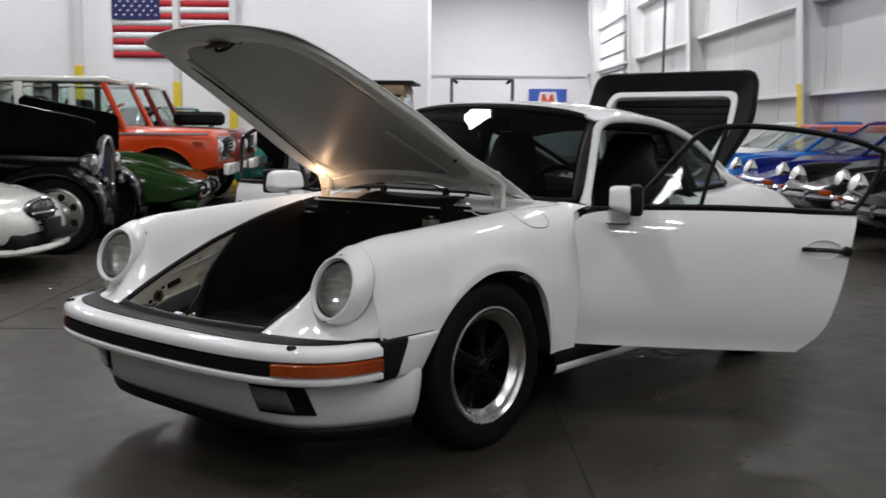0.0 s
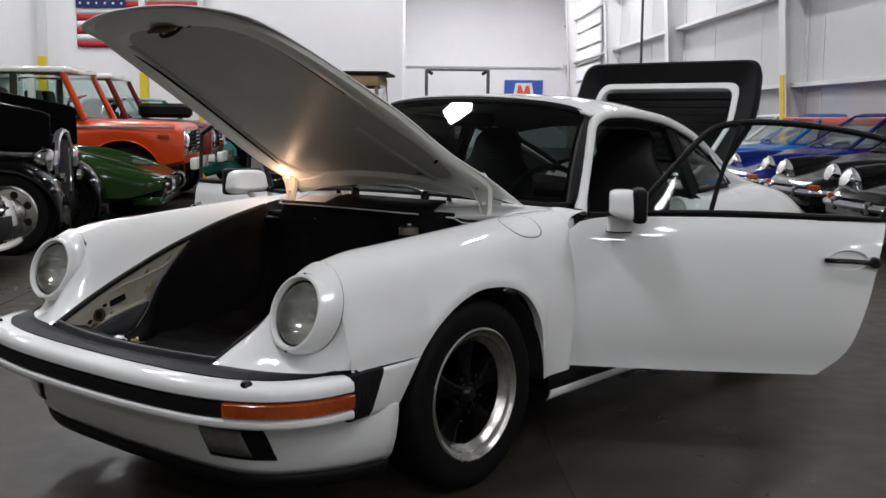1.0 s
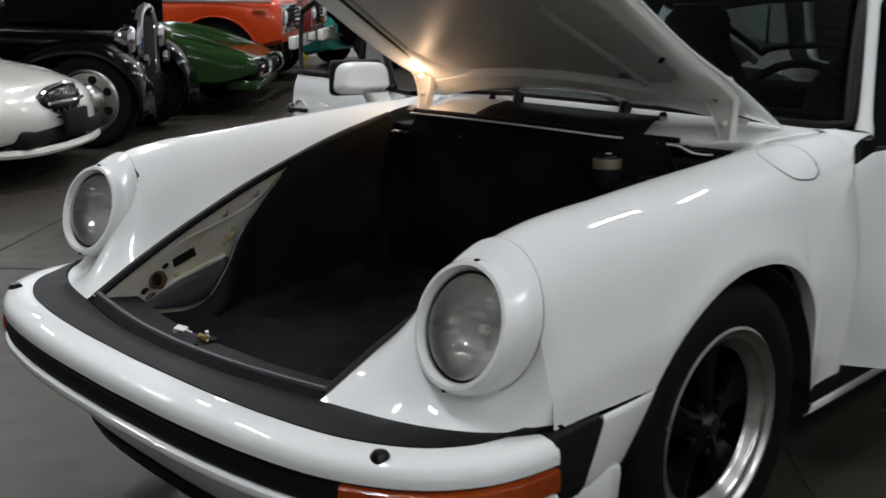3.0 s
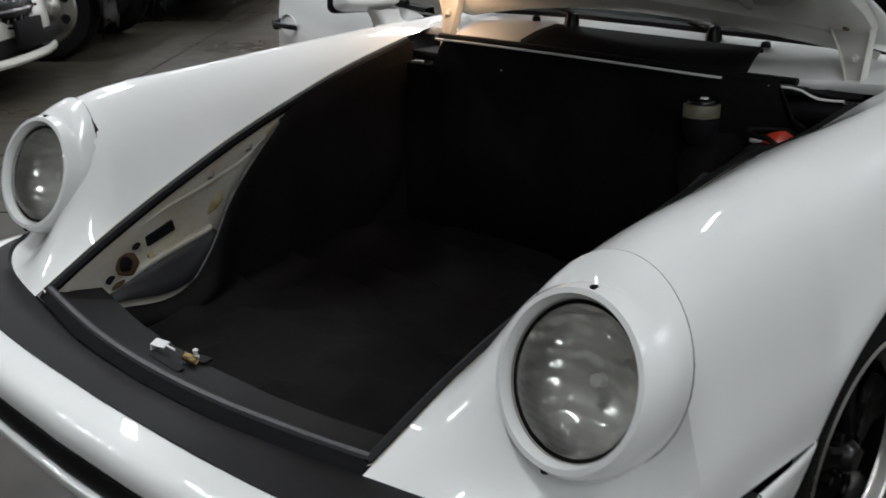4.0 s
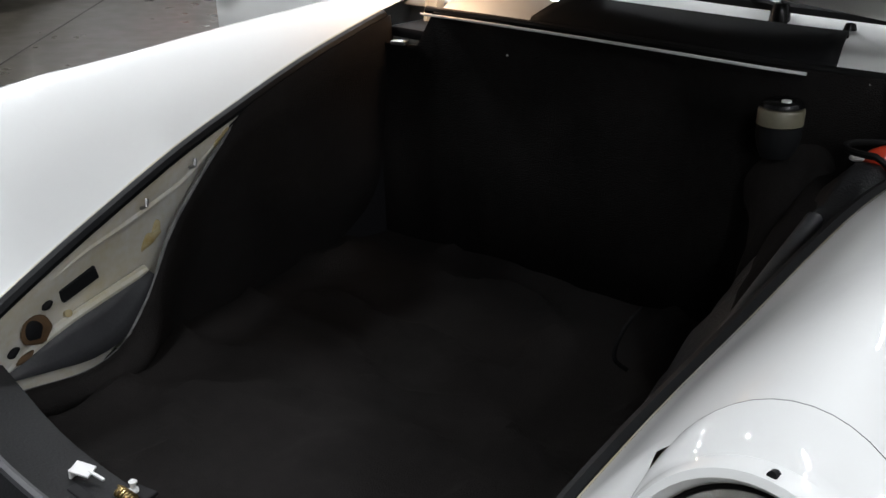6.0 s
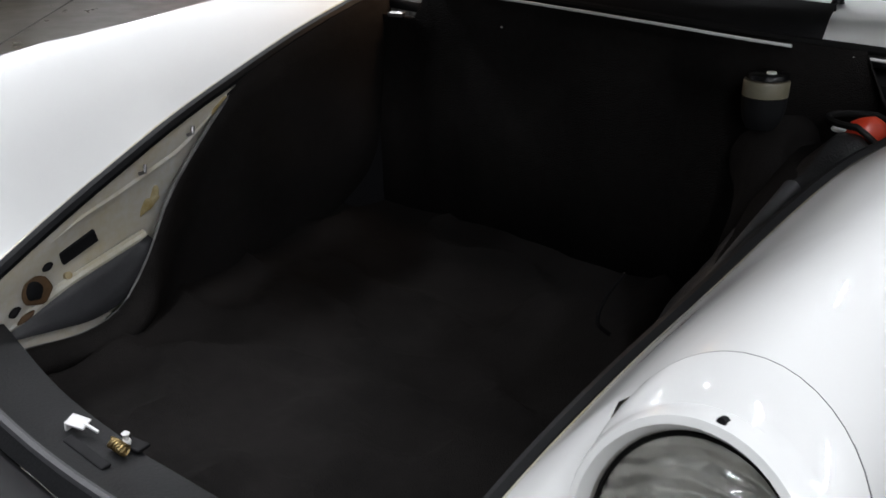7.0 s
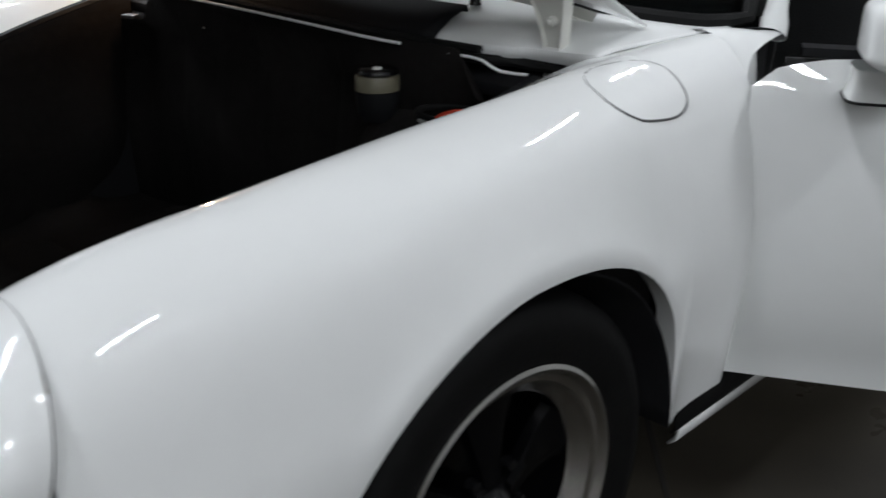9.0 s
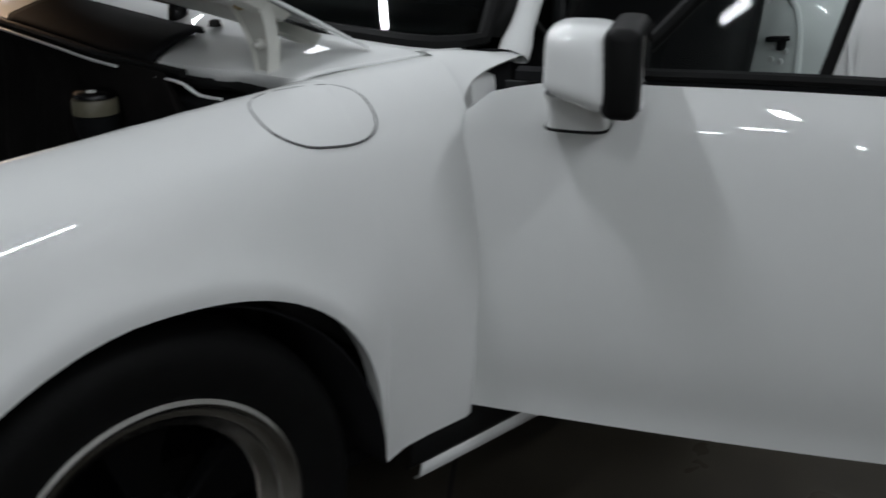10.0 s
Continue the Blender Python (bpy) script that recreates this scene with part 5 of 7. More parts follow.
rows = []
for i in range(34):
    y = 0.97 + (1.93 - 0.97) * i / 33
    r = rail(y)
    full = []
    yc = y - 0.14 * max(0, 1 - (y - 0.97) / 0.4)
    for k in range(25):
        t = -1 + k / 12
        x = r.x * math.sin(t * math.pi / 2) if abs(t) < 1 else r.x * t
        q = abs(math.sin(t * math.pi / 2))
        z = roof_z(y) + (r.z - roof_z(y)) * (1 - (1 - q ** 2.6) ** 0.8)
        full.append(Vector((x, yc + (y - yc) * q ** 2, z)))
    rows.append(full)
bm = bmesh.new()
grid(bm, rows)
bmesh.ops.recalc_face_normals(bm, faces=bm.faces)
roof = finish("roof", bm, WHITE_PAINT, CAR, "white rounded roof with a dark sunroof seam", thick=0.012)
bm = bmesh.new()
sun = [(-0.36, 1.0), (0.36, 1.0), (0.36, 1.38), (-0.36, 1.38)]
pts = [Vector((x, y, roof_z(y) - 0.055 * (x / 0.36) ** 2 * 0.45 + 0.002)) for x, y in rounded(sun, 0.05, 4)]
tube(bm, pts, 0.0035, 5, closed=True)
finish("sunroof_seam", bm, BLACK, roof)

for s in (1, -1):
    # A pillar and roof rail as one strip of body colour
    pil = [(0.690, 0.694, 0.862), (0.680, 0.715, 0.885), (0.655, 0.765, 0.935), (0.624, 0.83, 1.005), (0.578, 0.93, 1.13), (0.556, 0.985, 1.19)]
    strip = resample(pil + [tuple(rail(y) + Vector((0.002, 0, -0.006))) for y in (1.06, 1.15, 1.25, 1.4, 1.55, 1.7, 1.85, 2.0, 2.15, 2.35)], 70)
    bm = bmesh.new()
    rows = []
    for i, p in enumerate(strip):
        d = (strip[min(69, i + 1)] - strip[max(0, i - 1)]).normalized()
        out = Vector((0.8, -0.5, 0.35))
        out = (out - d * out.dot(d)).normalized()
        w = d.cross(out)
        wide, thin = (0.026 if i < 2 else 0.021), 0.016
        rows.append([Vector((s * c.x, c.y, c.z)) for c in [p + w * wide * math.cos(a) + out * thin * math.sin(a) for a in [2 * math.pi * k / 12 for k in range(12)]]])
    grid(bm, rows, close_v=True)
    bmesh.ops.recalc_face_normals(bm, faces=bm.faces)
    finish("windscreen_pillar", bm, WHITE_PAINT, CAR, "white windscreen pillar and roof rail")
    bm = bmesh.new()
    tube(bm, [(s * (x - 0.012), y + 0.026, z) for x, y, z in pil] + [(s * (rail(y).x - 0.006), y, rail(y).z - 0.026) for y in (1.08, 1.15, 1.3, 1.45, 1.6)], 0.013, 8, 50)
    finish("door_seal", bm, RUBBER, CAR, "black rubber door seal")
    # black filler between glass edge and pillar
    bm = bmesh.new()
    edge = [Vector((s * p.x, p.y, p.z)) for p in R[-1]]
    pp = resample(pil[1:], 9)
    grid(bm, [[e + Vector((0, 0.012, 0)), Vector((s * (q.x - 0.008), q.y + 0.008, q.z))] for e, q in zip(edge, pp)])
    finish("pillar_filler", bm, RUBBER, CAR, thick=0.004)
    # B pillar
    bm = bmesh.new()
    rows = []
    for k in range(8):
        q = k / 7
        p = Vector((0.70, 1.63, 0.86)).lerp(rail(1.60) + Vector((-0.01, 0, -0.02)), q)
        rows.append([Vector((s * (p.x + dx), p.y + dy, p.z)) for dx, dy in ((0, -0.03), (0.006, -0.02), (0.006, 0.03), (-0.03, 0.03), (-0.03, -0.03))])
    grid(bm, rows, close_v=True)
    bmesh.ops.recalc_face_normals(bm, faces=bm.faces)
    finish("door_pillar", bm, BLACK, CAR)
    # rear quarter body
    rows = []
    ay, ar = 2.29, 0.345
    ys = sorted([1.62 + 0.05 * i for i in range(7)] + [ay + ar * math.cos(math.pi * i / 24) for i in range(25)] + [2.64, 2.75, 2.9, 3.02, 3.12, 3.2])
    for y in ys:
        bx = sm(y, [1.62, 2.0, 2.35, 2.8, 3.2], [0.70, 0.672, 0.64, 0.57, 0.42])
        bz = sm(y, [1.62, 2.0, 2.35, 2.8, 3.2], [0.882, 0.895, 0.90, 0.82, 0.62])
        xo = sm(y, [1.62, 1.9, 2.3, 2.7, 3.0, 3.2], [0.795, 0.815, 0.835, 0.80, 0.72, 0.60])
        d = ar ** 2 - (y - ay) ** 2
        zb = 0.31 + math.sqrt(d) if d > 0 else (0.27 if y < ay else 0.40)
        zo = max(0.60, zb + 0.05)
        xb = xo - (0.03 if zb < 0.45 else 0.0)
        rows.append(resample([(s * bx, y, bz), (s * (bx + 0.45 * (xo - bx)), y, bz - 0.03), (s * (bx + 0.85 * (xo - bx)), y, bz - 0.12), (s * xo, y, zo), (s * xb, y, zb)], 18))
    bm = bmesh.new()
    grid(bm, rows)
    bmesh.ops.recalc_face_normals(bm, faces=bm.faces)
    finish("rear_wing", bm, WHITE_PAINT, CAR, thick=0.004)
    # side from belt up to the rail behind the quarter window
    bm = bmesh.new()
    rows = []
    for i in range(12):
        y = 2.02 + (2.42 - 2.02) * i / 11
        top = rail(min(y, 2.35))
        bx = sm(y, [1.62, 2.0, 2.35, 2.8], [0.70, 0.672, 0.64, 0.57])
        bz = sm(y, [1.62, 2.0, 2.35, 2.8], [0.882, 0.895, 0.90, 0.82])
        lowp = Vector((bx, y, bz))
        q0 = 0.0
        rows.append([Vector((s * p.x, p.y, p.z)) for p in (lowp, lowp.lerp(top, 0.5) + Vector((0.01, 0, 0)), top)])
    grid(bm, rows)
    finish("rear_pillar", bm, WHITE_PAINT, CAR, thick=0.004)
    # quarter window
    bm = bmesh.new()
    rows = []
    for i in range(10):
        y = 1.66 + 0.37 * i / 9
        top = rail(y) + Vector((-0.012, 0, -0.02))
        lowp = Vector((sm(y, [1.62, 2.0, 2.35], [0.69, 0.664, 0.63]), y, sm(y, [1.62, 2.0], [0.895, 0.91])))
        rows.append([Vector((s * p.x, p.y, p.z)) for p in (lowp, lowp.lerp(top, 0.5) + Vector((0.008, 0, 0)), top)])
    grid(bm, rows)
    qw = finish("quarter_window", bm, SIDE_GLASS, CAR, "small rear quarter window")
    loop = [r[0] for r in rows] + [r[-1] for r in reversed(rows)]
    bm = bmesh.new()
    tube(bm, loop, 0.011, 6, closed=True)
    finish("quarter_seal", bm, RUBBER, qw)
    # sill: white body, black trim
    bm = bmesh.new()
    rows = [[Vector((s * x, y, z)) for x, z in ((0.70, 0.322), (0.735, 0.312), (0.747, 0.287), (0.747, 0.249), (0.739, 0.237))] for y in (0.425, 0.6, 0.9, 1.3, 1.6, 1.94)]
    grid(bm, rows)
    bmesh.ops.recalc_face_normals(bm, faces=bm.faces)
    finish("sill_trim", bm, RUBBER, CAR, "black rubber sill trim", thick=0.005)
    bm = bmesh.new()
    rows = [[Vector((s * x, y, z)) for x, z in ((0.731, 0.237), (0.736, 0.227), (0.730, 0.204), (0.716, 0.192))] for y in (0.458, 0.6, 0.9, 1.3, 1.6, 1.94)]
    grid(bm, rows)
    bmesh.ops.recalc_face_normals(bm, faces=bm.faces)
    finish("sill", bm, WHITE_PAINT, CAR, "white sill", thick=0.005)
    # door step, painted jamb
    bm = bmesh.new()
    box_between(bm, (min(s * 0.60, s * 0.735), 0.57, 0.30), (max(s * 0.60, s * 0.735), 1.62, 0.352), 0.012)
    finish("door_step", bm, WHITE_PAINT, CAR)
    bm = bmesh.new()
    rows = [[Vector((s * x, y, z)) for x, y in ((0.50, 1.66), (0.52, 1.615), (0.58, 1.60), (0.70, 1.605), (0.775, 1.625), (0.79, 1.64))] for z in (0.33, 0.45, 0.6, 0.75, 0.865)]
    grid(bm, rows)
    jamb = finish("door_jamb", bm, WHITE_PAINT, CAR, thick=0.004)
    bm = bmesh.new()
    tube(bm, [(s * x, 1.600, z) for x, z in ((0.588, 0.84), (0.612, 0.862), (0.64, 0.858), (0.664, 0.83), (0.676, 0.78), (0.680, 0.70), (0.682, 0.60), (0.684, 0.45))], 0.009, 8, 32)
    finish("pressed_bead", bm, WHITE_PAINT, jamb)
    bm = bmesh.new()
    box(bm, (0.050, 0.022, 0.011), pose(s * 0.630, 1.590, 0.764, 0, -8 * s, 0), 0.003)
    box(bm, (0.014, 0.022, 0.030), pose(s * 0.640, 1.592, 0.755), 0.003)
    finish("door_striker", bm, BLACK, jamb, "black door striker", smooth=False)
    for x, z in ((0.612, 0.742), (0.648, 0.738), (0.615, 0.716), (0.638, 0.714)):
        bm = bmesh.new()
        lathe(bm, [(0.0, -0.006), (0.006, -0.005), (0.008, 0.004)], 12, pose(s * x, 1.598, z), "y")
        finish("striker_screw", bm, STEEL_WHITE, jamb)
    bm = bmesh.new()
    box(bm, (0.030, 0.006, 0.022), pose(s * 0.625, 1.598, 0.672), 0.002)
    finish("jamb_plug", bm, GREY_PLASTIC, jamb, smooth=False)
    # hinge pillar between wing and door
    bm = bmesh.new()
    rows = []
    for z, dx in ((0.33, 0.0), (0.6, 0.0), (0.80, 0.0), (0.838, -0.006), (0.852, -0.02)):
        rows.append([Vector((s * (x + dx), y, z)) for x, y in ((0.60, 0.57), (0.69, 0.575), (0.712, 0.59), (0.708, 0.62), (0.69, 0.66), (0.60, 0.67))])
    vs = grid(bm, rows, close_v=True)
    bm.faces.new(vs[-1])
    bmesh.ops.recalc_face_normals(bm, faces=bm.faces)
    finish("hinge_pillar", bm, WHITE_PAINT, CAR, "white painted hinge pillar")
    bm = bmesh.new()
    box_between(bm, (min(s * 0.56, s * 0.685), 0.60, 0.33), (max(s * 0.56, s * 0.685), 0.70, 0.862), 0.008)
    finish("footwell_side", bm, BLACK, CAR)
    # inner wheel wells
    for wy in (ARCH_Y, 2.29):
        bm = bmesh.new()
        rows = []
        for k in range(25):
            a = math.pi * k / 24
            rows.append([Vector((s * x, wy + 0.365 * math.cos(a), 0.30 + 0.365 * math.sin(a))) for x in (0.795 if wy > 1 else 0.775, 0.52)])
        vs = grid(bm, rows)
        bm.faces.new([r[1] for r in vs])
        finish("wheel_well", bm, BLACK, CAR, thick=0.004)

# tail, rear panel, engine bay edge, rear window
bm = bmesh.new()
rows = []
for i in range(14):
    y = 1.93 + (2.33 - 1.93) * i / 13
    r = rail(y)
    rows.append([Vector((r.x * 0.93 * math.sin((-1 + k / 6) * math.pi / 2), y, roof_z(y) + (r.z + 0.015 - roof_z(y)) * abs(-1 + k / 6) ** 2.4)) for k in range(13)])
grid(bm, rows)
rw = finish("rear_window", bm, SCREEN_GLASS, CAR, "sloping rear window")
bm = bmesh.new()
tube(bm, [r for r in rows[0]] + [r[-1] for r in rows[1:-1]] + [r for r in reversed(rows[-1])] + [r[0] for r in reversed(rows[1:-1])], 0.014, 6, closed=True)
finish("rear_window_seal", bm, RUBBER, rw)
bm = bmesh.new()
rows = []
for i in range(13):
    a = -1 + i / 6
    x = 0.60 * math.sin(a * math.pi / 2)
    y = 3.32 - 0.14 * abs(a) ** 3
    rows.append([Vector((x * 0.8, y - 0.32, 0.80 - 0.05 * a * a)), Vector((x * 0.95, y - 0.06, 0.66)), Vector((x, y, 0.56)), Vector((x, y + 0.02, 0.40)), Vector((x, y - 0.06, 0.25))])
grid(bm, rows)
bmesh.ops.recalc_face_normals(bm, faces=bm.faces)
finish("tail_panel", bm, WHITE_PAINT, CAR, thick=0.004)
bm = bmesh.new()
box_between(bm, (-0.5, 2.45, 0.35), (0.5, 3.15, 0.62), 0.04)
finish("engine", bm, BLACK, CAR, "dark engine in the rear bay")
bm = bmesh.new()
box_between(bm, (-0.62, -0.6, 0.2), (0.62, 3.15, 0.235), 0.01)
finish("underbody", bm, BLACK, CAR, "black underbody")

# ---- engine lid with rubber-edged tail, open ----
LIDM = Matrix.Translation((0.03, 2.40, 0.92)) @ Euler((radians(64), 0, 0)).to_matrix().to_4x4()
outer = rounded([(-0.40, -0.02), (0.40, -0.02), (0.545, 0.34), (0.53, 0.612), (-0.50, 0.612), (-0.545, 0.34)], 0.08, 6)


def sheet(outline, z0, z1):
    bm = bmesh.new()
    a = [bm.verts.new((x, y, z0)) for x, y in outline]
    b = [bm.verts.new((x, y, z1)) for x, y in outline]
    bm.faces.new(list(reversed(a)))
    bm.faces.new(b)
    for i in range(len(a)):
        j = (i + 1) % len(a)
        bm.faces.new((a[i], a[j], b[j], b[i]))
    return bm


def frame_sheet(out, inn, z0, z1):
    """A ring between two outlines of the same count."""
    bm = bmesh.new()
    rows = []
    for (x, y), (u, v) in zip(out, inn):
        rows.append([Vector((x, y, z0)), Vector((x, y, z1)), Vector((u, v, z1)), Vector((u, v, z0))])
    grid(bm, rows, close_u=True, close_v=True)
    bmesh.ops.recalc_face_normals(bm, faces=bm.faces)
    return bm


mid = [(x * 0.80, 0.02 + (y - 0.02) * 0.835) for x, y in outer]
inn = [(x * 0.74, 0.05 + (y - 0.05) * 0.765) for x, y in outer]
elid = finish("engine_lid", frame_sheet(mid, inn, -0.01, 0.045), WHITE_PAINT, CAR, "raised engine lid with louvres and a black tail", m=LIDM, bevel=0.012)
bm = bmesh.new()
rows = []
for (x, y), (u, v) in zip(outer, mid):
    o, i = Vector((x, y, 0)), Vector((u, v, 0))
    lift_t = max(0, (y - 0.25) / 0.4)
    rows.append([i + Vector((0, 0, -0.012)), i.lerp(o, 0.6) + Vector((0, 0, -0.02)), o + Vector((0, 0, -0.005 + 0.06 * lift_t)), o * 1.01 + Vector((0, 0, 0.02 + 0.075 * lift_t)), o.lerp(i, 0.12) + Vector((0, 0, 0.035 + 0.075 * lift_t)), i + Vector((0, 0, 0.035))])
grid(bm, rows, close_u=True, close_v=True)
bmesh.ops.recalc_face_normals(bm, faces=bm.faces)
finish("tail_rubber", bm, BUMPER_RUBBER, elid, "black rubber tail edge")
finish("grille_back", sheet([(x * 1.01, y) for x, y in inn], -0.03, -0.012), BLACK, elid, smooth=False)
for k in range(9):
    y = 0.085 + 0.046 * k
    w = sm(y, [0.05, 0.25, 0.45], [0.28, 0.36, 0.38])
    bm = bmesh.new()
    box(bm, (2 * w, 0.034, 0.006), pose(0, y, 0.012, 28, 0, 0), 0.002)
    finish("louvre", bm, GLOSS_BLACK, elid, smooth=False)

# ---- doors, open ----


def door(side):
    ang = 58.0 if side > 0 else 74.0
    m = Matrix.Translation((0.752, 0.587, 0) if side > 0 else (-0.768, 0.542, 0)) @ Matrix.Rotation(radians(-ang if side > 0 else ang), 4, "Z")
    f = side

    def P(s_, out, z):
        return Vector((f * out, s_, z))

    # outer skin: s along the door, z up
    def rear(z):
        return sm(z, [0.33, 0.343, 0.40, 0.473, 0.60, 0.739, 0.84, 0.87], [0.86, 0.90, 0.955, 0.988, 1.022, 1.048, 1.068, 1.07])

    def bulge(z, q):
        return sm(z, [0.33, 0.45, 0.60, 0.75, 0.83, 0.865], [-0.022, 0.0, 0.008, -0.002, -0.02, -0.04]) + 0.012 * math.sin(math.pi * q)

    rows = []
    for i in range(31):
        q = i / 30
        row = []
        for j in range(19):
            belt = sm(q, [0, 0.02, 0.05, 0.12, 0.5, 1], [0.812, 0.834, 0.846, 0.858, 0.866, 0.858])
            z = 0.312 + (belt - 0.312) * j / 18
            row.append(P(-0.02 + q * (rear(z) + 0.02), bulge(z, q), z))
        rows.append(row)
    bm = bmesh.new()
    vs = grid(bm, rows)
    # folded edges
    for edge in ([r[0] for r in vs], vs[0], vs[-1]):
        fold = [bm.verts.new(v.co + Vector((-f * 0.05, 0, 0))) for v in edge]
        for i in range(len(edge) - 1):
            bm.faces.new((edge[i], edge[i + 1], fold[i + 1], fold[i]))
    bmesh.ops.recalc_face_normals(bm, faces=bm.faces)
    d = finish("door", bm, WHITE_PAINT, CAR, "open white door with a black window frame", m=m)
    bm = bmesh.new()
    rows = [[P(min(s_, rear(z) - 0.05), -0.055 - o, z) for z, o in ((0.345, 0), (0.42, 0.045), (0.52, 0.05), (0.56, 0.015), (0.78, 0.02), (0.85, 0.0))] for s_ in (0.03, 0.1, 0.3, 0.6, 0.9, 0.97)]
    grid(bm, rows)
    finish("door_card", bm, LEATHER, d, "black door lining", thick=0.006)
    # belt trim
    bm = bmesh.new()
    tube(bm, [P(0.16, -0.035, 0.875), P(0.5, -0.032, 0.882), P(0.85, -0.034, 0.876), P(1.07, -0.04, 0.868)], 0.009, 8, 20)
    finish("belt_trim", bm, RUBBER, d)
    bm = bmesh.new()
    rows = [[P(s_, -0.03, 0.86), P(s_, -0.034, 0.872), P(s_, -0.06, 0.874), P(s_, -0.062, 0.855)] for s_ in (0.05, 0.3, 0.6, 0.9, 1.065)]
    grid(bm, rows)
    finish("belt_cap", bm, BLACK, d)
    # window frame
    path = [P(0.20, -0.05, 0.875), P(0.27, -0.058, 0.95), P(0.40, -0.085, 1.10), P(0.475, -0.105, 1.172), P(0.56, -0.115, 1.196), P(0.70, -0.12, 1.200), P(0.9, -0.115, 1.180), P(1.06, -0.107, 1.148), P(1.17, -0.098, 1.108)]
    bm = bmesh.new()
    tube(bm, path, 0.012, 8, 40)
    tube(bm, [P(1.17, -0.098, 1.108), P(1.155, -0.085, 1.03), P(1.10, -0.06, 0.93), P(1.055, -0.042, 0.872)], 0.010, 8, 12)
    finish("window_frame", bm, RUBBER, d, "black window frame")
    bm = bmesh.new()
    tube(bm, [P(0.475, -0.045, 0.875), P(0.52, -0.08, 1.04), P(0.575, -0.113, 1.193)], 0.009, 8, 10)
    finish("window_post", bm, RUBBER, d, "black quarter-light post")
    bm = bmesh.new()
    rows = []
    for t in range(9):
        q = t / 8
        a = P(0.22 + 0.255 * q, -0.05, 0.88)
        b = P(0.24 + 0.325 * q, 0, 0)
        zt = sm(0.24 + 0.325 * q, [0.24, 0.40, 0.475, 0.56], [0.92, 1.10, 1.172, 1.19])
        b = P(0.24 + 0.325 * q, -0.06 - 0.055 * (zt - 0.9) / 0.3, zt)
        rows.append([a, a.lerp(b, 0.5), b])
    grid(bm, rows)
    finish("quarter_light", bm, SIDE_GLASS, d, "clear quarter-light glass")
    # pull handle with trigger
    bm = bmesh.new()
    tube(bm, [P(0.865, 0.012, 0.727), P(0.90, 0.03, 0.728), P(0.96, 0.034, 0.727), P(1.0, 0.03, 0.724), P(1.03, 0.008, 0.722)], 0.009, 8, 18)
    handle = finish("door_handle", bm, GLOSS_BLACK, d, "black door pull")
    bm = bmesh.new()
    lathe(bm, [(0.0, 0.03), (0.016, 0.028), (0.02, 0.02), (0.02, 0.0)], 18, Matrix.Translation(P(1.03, 0, 0.722)) @ Matrix.Diagonal((f, 1, 1, 1)), "x")
    finish("lock_button", bm, GLOSS_BLACK, handle)
    bm = bmesh.new()
    lathe(bm, [(0.0, -0.010), (0.045, -0.006), (0.058, 0.004), (0.060, 0.0035), (0.0605, 0.0)], 24, Matrix.Translation(P(0.945, 0.0045, 0.728)) @ Matrix.Diagonal((f, 1.15, 0.62, 1)), "x")
    finish("handle_bowl", bm, WHITE_PAINT, handle)
    # mirror: arm, shell, glass, black gasket
    bm = bmesh.new()
    mm = Matrix.Translation(P(0.166, 0.068 if side > 0 else 0.088, 0.906))
    sh = bmesh.ops.create_cube(bm, size=1)["verts"]
    bmesh.ops.subdivide_edges(bm, edges=bm.edges[:], cuts=9, use_grid_fill=True)
    for v in bm.verts:
        x, y, z = v.co * 2
        n4 = (abs(x) ** 4 + abs(z) ** 4 + abs(y) ** 4) ** 0.25
        x, y, z = x / n4, y / n4, z / n4
        w = (0.076 if side > 0 else 0.098) * (1 - 0.09 * z)
        v.co = Vector((x * w * (0.93 + 0.07 * y), max(y * 0.052 - 0.004, -0.05) * (1 - 0.08 * x * x), z * 0.060 + (-0.018 * (1 - y) * z if z < 0 else 0)))
    bmesh.ops.transform(bm, matrix=mm @ Matrix.Diagonal((f, 1, 1, 1)), verts=bm.verts)
    bmesh.ops.recalc_face_normals(bm, faces=bm.faces)
    finish("door_mirror", bm, WHITE_PAINT, d, "white door mirror on a short foot")
    bm = bmesh.new()
    rows = []
    for k in range(9):
        q = k / 8
        w, dd = 0.042 - 0.004 * math.sin(math.pi * q), 0.045 - 0.004 * math.sin(math.pi * q)
        cpos = P(0.154 + 0.002 * q, 0.022 + 0.028 * q, 0.815 + 0.052 * q)
        rows.append([cpos + Vector((w * math.copysign(abs(math.cos(a)) ** 0.5, math.cos(a)), dd * math.copysign(abs(math.sin(a)) ** 0.5, math.sin(a)), 0)) for a in [2 * math.pi * j / 28 for j in range(28)]])
    vs = grid(bm, rows, close_v=True)
    bm.faces.new(vs[0])
    bmesh.ops.recalc_face_normals(bm, faces=bm.faces)
    finish("mirror_foot", bm, WHITE_PAINT, d, "white mirror foot")
    bm = bmesh.new()
    tube(bm, [P(0.154, 0.022, 0.814) + Vector((0.041 * math.copysign(abs(math.cos(a)) ** 0.5, math.cos(a)), 0.044 * math.copysign(abs(math.sin(a)) ** 0.5, math.sin(a)), 0)) for a in [2 * math.pi * j / 28 for j in range(28)]], 0.0028, 6, closed=True)
    finish("mirror_gasket", bm, RUBBER, d)
    bm = bmesh.new()
    box(bm, (0.148 if side > 0 else 0.186, 0.050, 0.119), Matrix.Translation(P(0.166 + 0.054, 0.068 if side > 0 else 0.088, 0.910)), 0.016, 3)
    finish("mirror_bezel", bm, RUBBER, d, "black mirror bezel")
    bm = bmesh.new()
